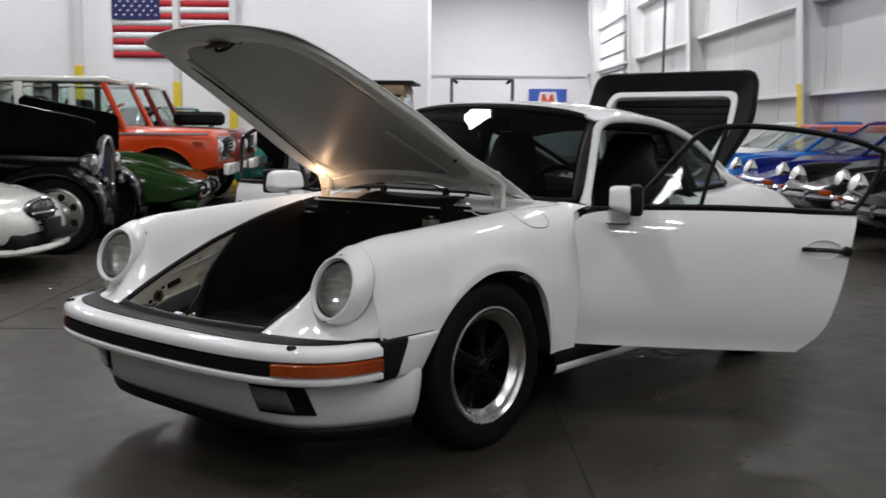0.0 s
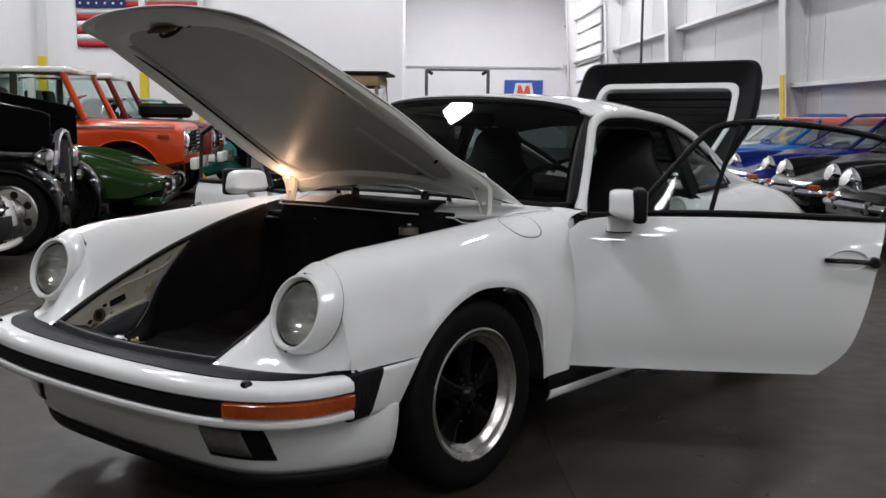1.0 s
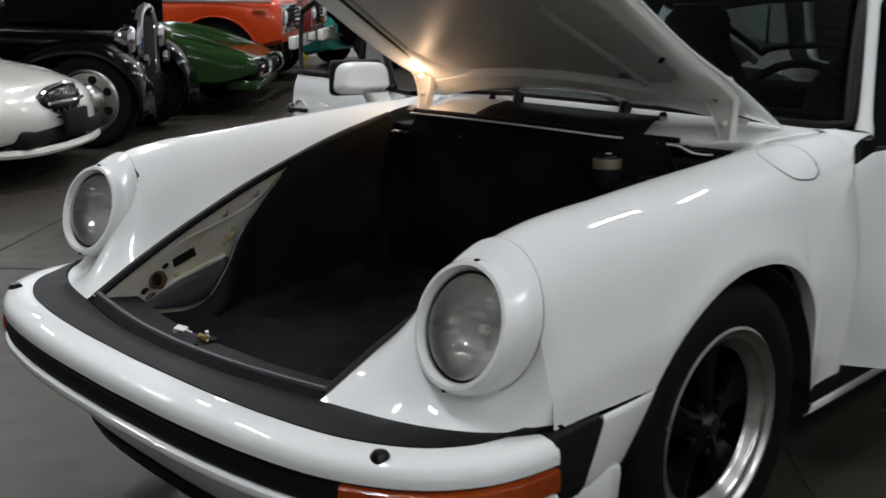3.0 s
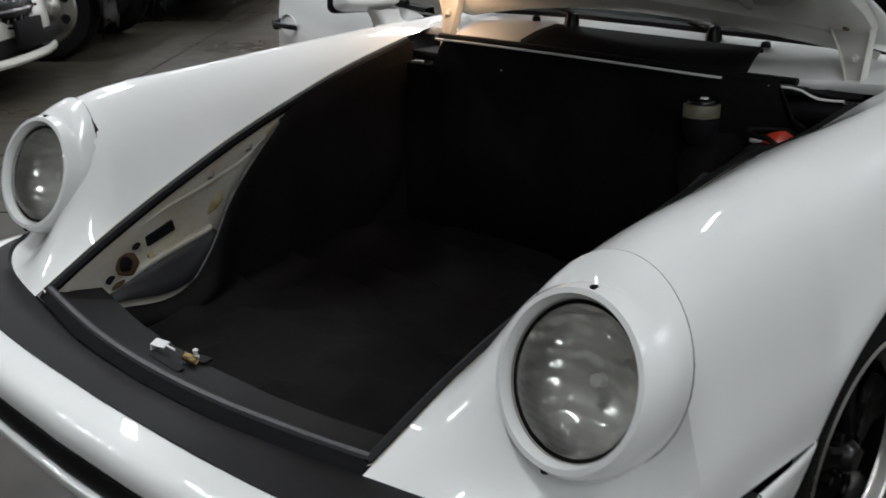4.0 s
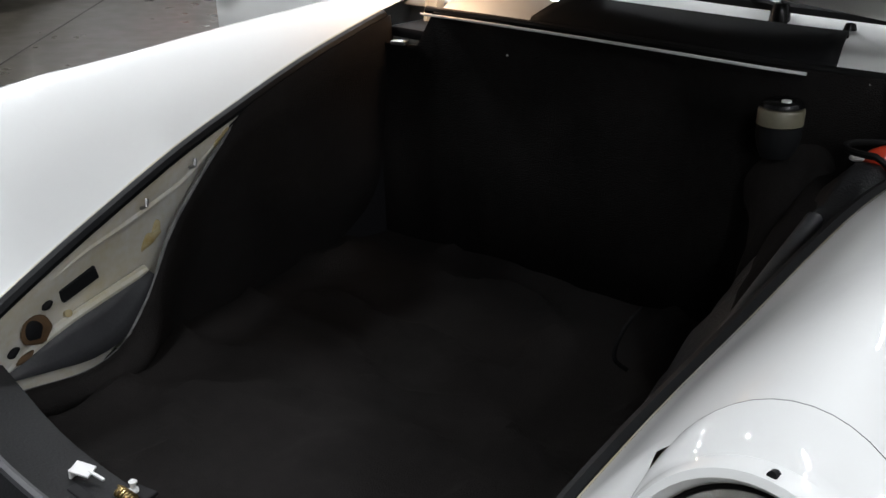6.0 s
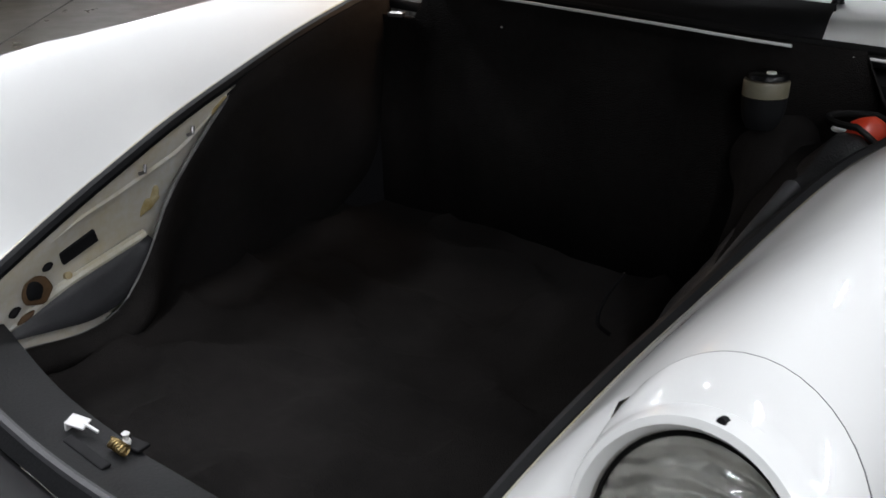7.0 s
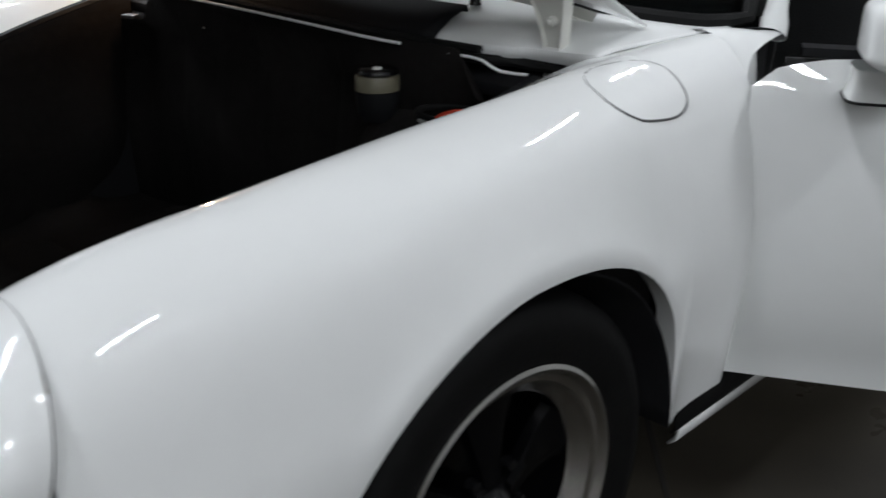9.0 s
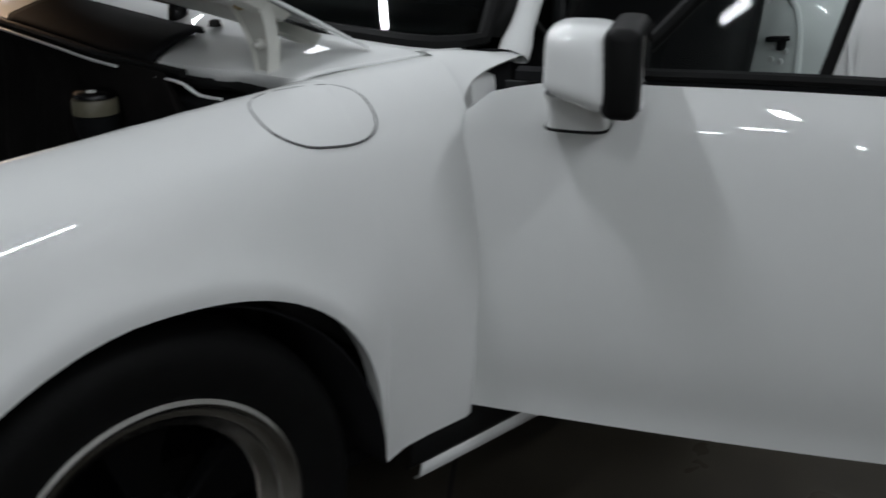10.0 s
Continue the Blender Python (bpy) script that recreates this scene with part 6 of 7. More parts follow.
    box(bm, (0.108, 0.003, 0.098), Matrix.Translation(P(0.166 + 0.0795, 0.068 if side > 0 else 0.088, 0.911)), 0.001)
    finish("mirror_glass", bm, CHROME, d, "mirror glass", smooth=False)
    return d


door(1)
door(-1)
# fuel flap seam on the near wing
bm = bmesh.new()
pts = []
for k in range(40):
    a = 2 * math.pi * k / 40
    u, v = 0.086 * math.copysign(abs(math.cos(a)) ** 0.75, math.cos(a)), 0.055 * math.copysign(abs(math.sin(a)) ** 0.75, math.sin(a))
    y = 0.307 + u
    sec = resample(wing_section(y), 60)
    arc = [0.0]
    for a_, b_ in zip(sec, sec[1:]):
        arc.append(arc[-1] + (b_ - a_).length)
    want = 0.141 - v
    i = min(range(60), key=lambda i_: abs(arc[i_] - want))
    i = min(max(i, 1), 58)
    frac = (want - arc[i]) / max(1e-6, arc[i + 1] - arc[i] if want > arc[i] else arc[i] - arc[i - 1])
    p = sec[i] + (sec[i + 1] - sec[i] if frac > 0 else sec[i] - sec[i - 1]) * frac
    pts.append(p + Vector((0.5, 0, 0.87)) * (-0.0003 - 0.0003 * math.sin(a)))
tube(bm, pts, 0.0014, 6, radii=[0.0012 - 0.0009 * math.sin(2 * math.pi * k / 40) for k in range(40)], closed=True)
finish("fuel_flap_seam", bm, SEAM_GREY, CAR, "thin seam of the round fuel flap")


# ---- wheels ----
def make_wheel(name, paint_spokes, group, parent=None, m=None, rim_r=0.219, tyre_r=0.315, label=""):
    w = finish(name, lathe(bmesh.new(), [(rim_r - 0.022, -0.055), (rim_r - 0.004, -0.062), (rim_r + 0.01, -0.067), (rim_r + 0.05, -0.074), (tyre_r - 0.022, -0.07), (tyre_r - 0.006, -0.055), (tyre_r, -0.03), (tyre_r, -0.012), (tyre_r - 0.006, -0.010), (tyre_r - 0.006, -0.006), (tyre_r, -0.004), (tyre_r, 0.03), (tyre_r, 0.085), (tyre_r - 0.012, 0.12), (rim_r, 0.125)], 64, None, "x"), TYRE, parent, label, m=m)
    bm = bmesh.new()
    lathe(bm, [(rim_r + 0.001, -0.058), (rim_r + 0.001, -0.067), (rim_r - 0.005, -0.070), (rim_r - 0.010, -0.067), (rim_r - 0.013, -0.060), (rim_r - 0.020, -0.056), (rim_r - 0.027, -0.054), (rim_r - 0.031, -0.046), (rim_r - 0.047, -0.038), (rim_r - 0.052, -0.028)], 64, None, "x")
    finish("rim_lip", bm, POLISHED, w, "polished alloy rim lip")
    bm = bmesh.new()
    lathe(bm, [(rim_r - 0.052, -0.029), (rim_r - 0.058, 0.0), (rim_r - 0.06, 0.06), (0.04, 0.062), (0.0, 0.062)], 48, None, "x")
    finish("barrel", bm, JET_BLACK, w)
    bm = bmesh.new()
    for k in range(5):
        a0 = 2 * math.pi * k / 5 + 0.3
        rows = []
        for i in range(9):
            q = i / 8
            r = 0.035 + (rim_r - 0.052 - 0.035) * q
            hw = sm(q, [0, 0.3, 0.7, 1.0], [0.021, 0.026, 0.044, 0.062])
            x = sm(q, [0, 0.3, 0.7, 1.0], [-0.034, -0.028, -0.022, -0.026])
            row = []
            for t, dx in ((-1, 0.018), (-0.85, 0.002), (-0.4, -0.004), (0, -0.001), (0.4, -0.004), (0.85, 0.002), (1, 0.018)):
                c = Vector((0, r, hw * t))
                row.append(Matrix.Rotation(a0, 3, "X") @ Vector((x + dx, c.y, c.z)))
            rows.append(row)
        grid(bm, rows)
    bmesh.ops.recalc_face_normals(bm, faces=bm.faces)
    finish("spokes", bm, paint_spokes, w, "five broad black spokes")
    bm = bmesh.new()
    lathe(bm, [(0.0, -0.05), (0.02, -0.049), (0.027, -0.042), (0.032, -0.03), (0.04, -0.028), (0.045, -0.015)], 24, None, "x")
    finish("hub_cap", bm, GLOSS_BLACK, w)
    for k in range(5):
        bm = bmesh.new()
        a = 2 * math.pi * (k + 0.5) / 5 + 0.3
        lathe(bm, [(0.0, -0.036), (0.008, -0.035), (0.010, -0.02)], 8, Matrix.Translation((0, 0.062 * math.cos(a), 0.062 * math.sin(a))), "x")
        finish("wheel_nut", bm, GLOSS_BLACK, w)
    return w


for y in (0.0, 2.29):
    for s in (1, -1):
        make_wheel("wheel", SPOKE_BLACK, "", CAR, Matrix.Translation((0.680 if s > 0 else -0.692, y + (0.030 if s > 0 else 0), 0.316)) @ Matrix.Rotation(math.pi if s > 0 else 0, 4, "Z"), label="wide wheel with polished lip and black spokes")

# ---- cabin ----
bm = bmesh.new()
rows = []
for i in range(21):
    x = -0.62 + 1.24 * i / 20
    rows.append([Vector((x, 0.50 + 0.14 * (x / 0.62) ** 2, 0.895)), Vector((x, 0.70, 0.905)), Vector((x, 0.82, 0.90)), Vector((x, 0.86, 0.86)), Vector((x, 0.84, 0.72)), Vector((x, 0.78, 0.6))])
grid(bm, rows)
finish("dashboard", bm, LEATHER, CAR, "black padded dashboard", thick=0.01)
bm = bmesh.new()
box_between(bm, (-0.62, 0.56, 0.24), (0.62, 2.2, 0.30), 0.01)
finish("cabin_floor", bm, CARPET, CAR)
bm = bmesh.new()
rows = [[Vector((0.36 + 0.19 * math.cos(a) , 0.95 + 0.06 * math.sin(a) , 0.83 + 0.18 * math.sin(a))) for a in [2 * math.pi * k / 32 for k in range(32)]]]
tube(bm, rows[0], 0.013, 8, closed=True)
box(bm, (0.34, 0.02, 0.04), pose(0.36, 0.94, 0.82, 18), 0.008)
lathe(bm, [(0.0, -0.03), (0.05, -0.025), (0.06, 0.0), (0.05, 0.02)], 20, pose(0.36, 0.935, 0.83, 18), "y")
finish("steering_wheel", bm, LEATHER, CAR, "black steering wheel")


def seat(x):
    bm = bmesh.new()
    box(bm, (0.48, 0.52, 0.17), pose(x, 1.22, 0.44, 8), 0.05, 3)
    st = finish("seat", bm, LEATHER, CAR, "black leather sports seat")
    bm = bmesh.new()
    rows = []
    for k in range(15):
        q = k / 14
        w = sm(q, [0, 0.3, 0.65, 0.8, 0.95, 1], [0.23, 0.25, 0.235, 0.15, 0.13, 0.09])
        y, z = 1.46 + 0.16 * q, 0.48 + 0.68 * q
        t = sm(q, [0, 0.5, 0.8, 1], [0.09, 0.07, 0.05, 0.025])
        rows.append([Vector((x + w * math.copysign(abs(math.cos(a)) ** 0.6, math.cos(a)), y + t * math.sin(a), z)) for a in [2 * math.pi * j / 20 for j in range(20)]])
    vs = grid(bm, rows, close_v=True)
    bm.faces.new(vs[-1])
    bmesh.ops.recalc_face_normals(bm, faces=bm.faces)
    finish("backrest", bm, LEATHER, st)


seat(0.36)
seat(-0.36)
bm = bmesh.new()
box_between(bm, (-0.58, 1.85, 0.35), (0.58, 2.25, 0.86), 0.05)
finish("rear_shelf", bm, CARPET, CAR, "black rear shelf")
bm = bmesh.new()
box(bm, (0.24, 0.03, 0.06), pose(0.0, 0.93, 1.20, -10), 0.012)
finish("rear_view_mirror", bm, BLACK, CAR)
bm = bmesh.new()
rows = [[Vector((x, y, roof_z(y) - 0.03 - 0.05 * (x / 0.5) ** 2)) for x in (-0.5, -0.25, 0, 0.25, 0.5)] for y in (0.9, 1.1, 1.4, 1.7, 1.9)]
grid(bm, rows)
finish("headliner", bm, LEATHER, CAR)

# ---- parked cars ----
def simple_wheel(parent, m, r=0.33, rim=0.2, alloy=CHROME, width=0.2):
    bm = bmesh.new()
    lathe(bm, [(rim, -width / 2), (rim + 0.03, -width / 2 - 0.01), (r - 0.03, -width / 2 - 0.005), (r, -width / 2 + 0.04), (r, width / 2 - 0.03), (r - 0.03, width / 2), (rim, width / 2)], 36, None, "x")
    w = finish("wheel", bm, TYRE, parent, m=m)
    bm = bmesh.new()
    lathe(bm, [(rim + 0.002, -width / 2), (rim - 0.015, -width / 2 - 0.01), (rim - 0.03, -width / 2 + 0.03), (rim * 0.55, -width / 2 + 0.035), (rim * 0.4, -width / 2 - 0.005), (rim * 0.2, -width / 2 - 0.012), (0, -width / 2 - 0.014)], 28, None, "x")
    rm = finish("rim", bm, alloy, w)
    for k in range(7):
        a = 2 * math.pi * k / 7
        bm = bmesh.new()
        lathe(bm, [(0.0, -0.004), (rim * 0.14, -0.003), (rim * 0.15, 0.0)], 10, Matrix.Translation((-width / 2 + 0.034, rim * 0.68 * math.cos(a), rim * 0.68 * math.sin(a))), "x")
        finish("rim_hole", bm, BLACK, rm)
    return w


def car_body(root, paint, L, W, ys, tops, shoulders, widths, z_low=0.2, name="body", wheel_ys=(), wr=0.36, wz=0.32, label=""):
    """Lower body: stations from nose (y=0) to tail (y=L)."""
    rows = []
    stations = [L * i / 60 for i in range(61)]
    for y in stations:
        zt, zs, w = sm(y, ys, tops), sm(y, ys, shoulders), sm(y, ys, widths) * W / 2
        low = z_low + 0.10 * max(0, 1 - y / 0.35) + 0.10 * max(0, 1 - (L - y) / 0.35)
        for wy in wheel_ys:
            d = wr ** 2 - (y - wy) ** 2
            if d > 0:
                low = max(low, wz + math.sqrt(d))
        low = min(low, zs - 0.05)
        half_sec = [(0.0, zt), (w * 0.45, zt - 0.004), (w * 0.74, zt * 0.55 + zs * 0.45), (w * 0.94, zs - 0.06 * (zs - low)), (w, zs * 0.6 + low * 0.4), (w * 0.985, low + 0.02), (w * 0.90, low)]
        hs = resample([(x, y, z) for x, z in half_sec], 14)
        rows.append([Vector((-p.x, p.y, p.z)) for p in reversed(hs[1:])] + hs)
    bm = bmesh.new()
    vs = grid(bm, rows)
    for end in (vs[0], list(reversed(vs[-1]))):
        bm.faces.new(end)
    bmesh.ops.recalc_face_normals(bm, faces=bm.faces)
    return finish(name, bm, paint, root, label)


def cabin(root, paint, y, z0, zr, w0, w1, glass=None, name="roof"):
    """Glasshouse from (screen foot, screen head, roof end, tail foot)."""
    glass = glass or SIDE_GLASS
    a, b, c, d = y
    low = [(a, w0 * 0.9), ((a + b) / 2 + 0.1, w0), ((b + c) / 2, w0), (c, w0), (d, w0 * 0.85)]
    bm = bmesh.new()
    top = rounded([(-w1, b), (w1, b), (w1 * 0.95, c), (-w1 * 0.95, c)], 0.14, 5)
    foot = rounded([(-w0, a), (w0, a), (w0 * 0.92, d), (-w0 * 0.92, d)], 0.2, 5)
    rows = []
    for k in range(5):
        q = k / 4
        rows.append([Vector((f[0] + (t[0] - f[0]) * q, f[1] + (t[1] - f[1]) * q, z0 + (zr - 0.05 - z0) * q)) for f, t in zip(foot, top)])
    grid(bm, rows, close_v=True)
    bmesh.ops.recalc_face_normals(bm, faces=bm.faces)
    g = finish("window_glass", bm, glass, root, "dark tinted glass")
    bm = bmesh.new()
    rr = []
    for s_, zz in ((1.0, zr - 0.055), (1.015, zr - 0.04), (0.9, zr - 0.008), (0.5, zr + 0.004), (0.01, zr + 0.008)):
        cy = (b + c) / 2
        rr.append([Vector((t[0] * s_, cy + (t[1] - cy) * s_, zz)) for t in top])
    vs = grid(bm, rr, close_v=True)
    bmesh.ops.recalc_face_normals(bm, faces=bm.faces)
    finish(name, bm, paint, root)
    n = len(top)
    for i in (2, 8, 14, 20):
        bm = bmesh.new()
        tube(bm, [Vector((*foot[i], z0)), Vector((*top[i], zr - 0.045))], 0.028, 8)
        finish("pillar", bm, paint, root)
    for sx in (1, -1):
        bm = bmesh.new()
        q = 0.56
        yb = b + (c - b) * q
        tube(bm, [(sx * w0 * 0.99, yb + 0.02, z0), (sx * w1 * 0.99, yb, zr - 0.045)], 0.022, 8)
        finish("pillar", bm, paint, root)
    bm = bmesh.new()
    box_between(bm, (-w0 * 0.8, a + 0.6, 0.35), (w0 * 0.8, d - 0.1, z0 - 0.02), 0.05)
    finish("cabin_interior", bm, LEATHER, root)
    for sx in (1, -1):
        bm = bmesh.new()
        box(bm, (0.44, 0.14, 0.6), pose(sx * w0 * 0.45, (b + c) / 2 + 0.1, z0 + 0.0, -12), 0.05)
        finish("seat_back", bm, LEATHER, root)
    return g


def round_lamp(root, x, y, z, r, tilt=15, ring=CHROME):
    bm = bmesh.new()
    m = Matrix.Translation((x, y, z)) @ Euler((radians(-tilt), 0, 0)).to_matrix().to_4x4()
    lathe(bm, [(r * 0.86, -0.012), (r, -0.018), (r * 1.1, 0.0), (r * 1.16, 0.1)], 24, m, "y")
    ring_ob = finish("headlight", bm, ring, root)
    bm = bmesh.new()
    lathe(bm, [(0, -0.04), (r * 0.5, -0.033), (r * 0.88, -0.01)], 24, m, "y")
    finish("lens", bm, REFLECTOR, ring_ob, "bright lamp glass")


def bar(root, name, pts, r, mat, n=24, seg=8, label=""):
    bm = bmesh.new()
    tube(bm, pts, r, seg, n)
    return finish(name, bm, mat, root, label)


def place(a, d, heading):
    """Nose at (a, d) in the hall; heading: degrees, 0 looks toward the camera's end, 90 to the right."""
    return HALL @ pose(a, d, 0, 0, 0, heading)


def rear_coupe(label, paint, a, d, heading, early=False):
    c = thing("parked_coupe", label, "car", place(a, d, heading), group="coupes along the side wall")
    car_body(c, paint, 4.2, 1.62, [0, 0.08, 0.3, 0.8, 1.3, 2.2, 3.2, 3.9, 4.2], [0.50, 0.56, 0.63, 0.75, 0.86, 0.90, 0.90, 0.72, 0.52], [0.48, 0.54, 0.68, 0.78, 0.84, 0.86, 0.86, 0.70, 0.50], [0.74, 0.84, 0.93, 0.98, 1.0, 1.0, 1.0, 0.92, 0.74], wheel_ys=(0.9, 3.15), wr=0.34, wz=0.31)
    cabin(c, paint, (1.25, 1.85, 2.6, 3.6), 0.86, 1.31, 0.70, 0.52)
    for s in (1, -1):
        round_lamp(c, s * 0.60, 0.20, 0.66, 0.1, 22)
        bm = bmesh.new()
        tube(bm, [(s * 0.60, 0.28, 0.655), (s * 0.61, 0.6, 0.69), (s * 0.63, 0.95, 0.71), (s * 0.64, 1.2, 0.70)], 0.12, 14, 20, [0.115] * 6 + [0.115 - 0.004 * i for i in range(14)])
        finish("wing_top", bm, paint, c)
        bm = bmesh.new()
        box(bm, (0.16, 0.05, 0.055), pose(s * 0.60, 0.035, 0.50, 0, 0, s * 18), 0.014)
        finish("turn_signal", bm, AMBER, c)
        bm = bmesh.new()
        box(bm, (0.06, 0.05, 0.12), pose(s * 0.32, -0.055, 0.44), 0.015)
        finish("overrider", bm, DULL_CHROME, c)
        for y in (0.9, 3.15):
            simple_wheel(c, Matrix.Translation((s * 0.70, y, 0.31)) @ Matrix.Rotation(math.pi if s > 0 else 0, 4, "Z"), 0.31, 0.2)
    bar(c, "bumper", [(-0.80, 0.22, 0.44), (-0.72, 0.06, 0.44), (-0.4, -0.03, 0.44), (0, -0.05, 0.44), (0.4, -0.03, 0.44), (0.72, 0.06, 0.44), (0.80, 0.22, 0.44)], 0.036, DULL_CHROME, label="chrome bumper")
    bar(c, "wiper", [(-0.1, 1.26, 0.885), (-0.45, 1.32, 0.90)], 0.01, BLACK, 4)
    return c


rear_coupe("bright blue classic coupe parked by the side wall", BLUE, 4.3, 16.4, -88)
rear_coupe("deep blue classic coupe with chrome trim by the wall", NAVY, 4.27, 14.2, -87)
rear_coupe("dark grey classic coupe with chrome bumper by the wall", GRAPHITE, 4.2, 12.0, -86)
rear_coupe("black classic coupe with chrome lamps by the wall", JET_BLACK, 4.05, 9.8, -86)
rear_coupe("silver classic coupe far down the row", WALL_GREY, 4.35, 18.6, -88)


def off_roader(label, paint, a, d, heading, lift=0.0):
    c = thing("off_roader", label, "off-road car", place(a, d, heading) @ pose(0, 0, lift), group="boxy off-roaders")
    car_body(c, paint, 3.9, 1.74, [0, 0.05, 0.3, 1.3, 2.0, 3.5, 3.9], [1.02, 1.10, 1.13, 1.16, 1.16, 1.14, 1.10], [0.98, 1.07, 1.10, 1.13, 1.13, 1.12, 1.08], [0.93, 0.95, 0.97, 1.0, 1.0, 1.0, 0.98], z_low=0.52, wheel_ys=(0.72, 3.0), wr=0.46, wz=0.42)
    bm = bmesh.new()
    box_between(bm, (-0.80, 1.36, 1.70), (0.80, 3.88, 1.775), 0.03)
    rf = finish("roof", bm, PEARL, c, "white hard top")
    bm = bmesh.new()
    box_between(bm, (-0.79, 3.0, 1.14), (0.79, 3.1, 1.70), 0.01)
    finish("roof_side", bm, PEARL, c)
    for s in (1, -1):
        bm = bmesh.new()
        tube(bm, [(s * 0.80, 1.16, 1.14), (s * 0.75, 1.42, 1.70)], 0.04, 8)
        finish("windscreen_pillar", bm, paint, c)
        for y in (2.45, 3.82):
            bm = bmesh.new()
            box_between(bm, (min(s * 0.74, s * 0.80), y - 0.05, 1.13), (max(s * 0.74, s * 0.80), y + 0.05, 1.70), 0.01)
            finish("side_pillar", bm, PEARL, c)
        bm = bmesh.new()
        grid(bm, [[Vector((s * 0.79, 1.26, 1.16)), Vector((s * 0.765, 1.48, 1.69))], [Vector((s * 0.79, 2.4, 1.16)), Vector((s * 0.765, 2.4, 1.69))]])
        finish("side_window", bm, SIDE_GLASS, c)
        bm = bmesh.new()
        grid(bm, [[Vector((s * 0.79, 2.5, 1.25)), Vector((s * 0.765, 2.5, 1.67))], [Vector((s * 0.79, 3.75, 1.25)), Vector((s * 0.765, 3.75, 1.67))]])
        finish("side_window", bm, SIDE_GLASS, c)
        bm = bmesh.new()
        box_between(bm, (min(s * 0.868, s * 0.878), 0.1, 1.045), (max(s * 0.868, s * 0.878), 3.8, 1.075), 0.002)
        finish("side_moulding", bm, STEEL, c)
        bm = bmesh.new()
        box_between(bm, (min(s * 0.85, s * 0.875), 0.16, 0.93), (max(s * 0.85, s * 0.875), 0.30, 0.975), 0.004)
        finish("side_marker", bm, AMBER, c)
        round_lamp(c, s * 0.60, -0.005, 0.90, 0.09, 0)
        bm = bmesh.new()
        lathe(bm, [(0, -0.02), (0.04, -0.018), (0.045, 0.03)], 14, pose(s * 0.60, -0.01, 0.76), "y")
        finish("turn_signal", bm, AMBER, c)
        for y in (0.72, 3.0):
            simple_wheel(c, Matrix.Translation((s * 0.76, y, 0.40 - lift)) @ Matrix.Rotation(math.pi if s > 0 else 0, 4, "Z"), 0.40, 0.2, STEEL)
            bm = bmesh.new()
            rows = [[Vector((s * x, y + 0.475 * math.cos(math.pi * k / 20), 0.42 + 0.475 * math.sin(math.pi * k / 20))) for x in (0.86, 0.9)] for k in range(21)]
            grid(bm, rows)
            finish("arch_trim", bm, paint, c, thick=0.015)
            bm = bmesh.new()
            box_between(bm, (min(s * 0.4, s * 0.74), y - 0.42, 0.3), (max(s * 0.4, s * 0.74), y + 0.42, 0.86), 0.02)
            finish("wheel_well", bm, BLACK, c)
    bm = bmesh.new()
    grid(bm, [[Vector((-0.76, 1.18, 1.16)), Vector((-0.71, 1.41, 1.70))], [Vector((0.76, 1.18, 1.16)), Vector((0.71, 1.41, 1.70))]])
    finish("windscreen", bm, SIDE_GLASS, c)
    bm = bmesh.new()
    box_between(bm, (-0.74, -0.015, 0.72), (0.74, 0.03, 1.03), 0.015)
    gr = finish("grille", bm, CHROME, c, "bright grille surround")
    for k in range(5):
        bm = bmesh.new()
        box_between(bm, (-0.48, -0.024, 0.76 + 0.05 * k), (0.48, -0.012, 0.785 + 0.05 * k), 0.003)
        finish("grille_bar", bm, GLOSS_BLACK, gr, smooth=False)
    # chrome bumper painted pearl white in place of its bright reflection
    bm = bmesh.new()
    box_between(bm, (-0.86, -0.16, 0.55), (0.86, -0.08, 0.69), 0.015)
    finish("bumper", bm, PEARL, c, "chrome bumper, bright reflection put into white paint")
    bm = bmesh.new()
    box_between(bm, (-0.7, 1.6, 0.7), (0.7, 3.7, 1.12), 0.05)
    finish("cabin_interior", bm, LEATHER, c)
    bm = bmesh.new()
    box_between(bm, (-0.77, 1.24, 1.145), (0.77, 3.8, 1.185), 0.01)
    finish("dash_and_shelf", bm, LEATHER, c)
    for s in (1, -1):
        bm = bmesh.new()
        box(bm, (0.5, 0.14, 0.6), pose(s * 0.36, 2.5, 1.25, -10), 0.05)
        finish("seat_back", bm, LEATHER, c)
    bm = bmesh.new()
    tube(bm, [(0.36 + 0.2 * math.cos(k * math.pi / 12), 1.6, 1.22 + 0.2 * math.sin(k * math.pi / 12)) for k in range(24)], 0.015, 6, closed=True)
    finish("steering_wheel", bm, BLACK, c)
    bm = bmesh.new()
    box(bm, (0.3, 0.01, 0.22), pose(-0.45, 1.33, 1.40, 65), 0.0)
    finish("window_card", bm, PAPER, c, "pale card behind the windscreen", smooth=False)
    return c


off_roader("bright orange off-roader with a white hard top", ORANGE, -2.80, 14.1, 93)
off_roader("dark red off-roader with a white hard top", MAROON, -2.88, 16.3, 94)
# black spare tyre cover lying on the red car's bonnet height behind
tyre_stack = thing("spare_tyre", "black spare tyre on the bonnet", "tyre", place(-2.88, 16.3, 94) @ pose(0, 0.75, 1.165))
bm = bmesh.new()
lathe(bm, [(0.16, 0.0), (0.34, 0.0), (0.39, 0.05), (0.39, 0.16), (0.34, 0.21), (0.16, 0.21), (0.16, 0.0)], 32, None, "z")
finish("tread", bm, TYRE, tyre_stack)

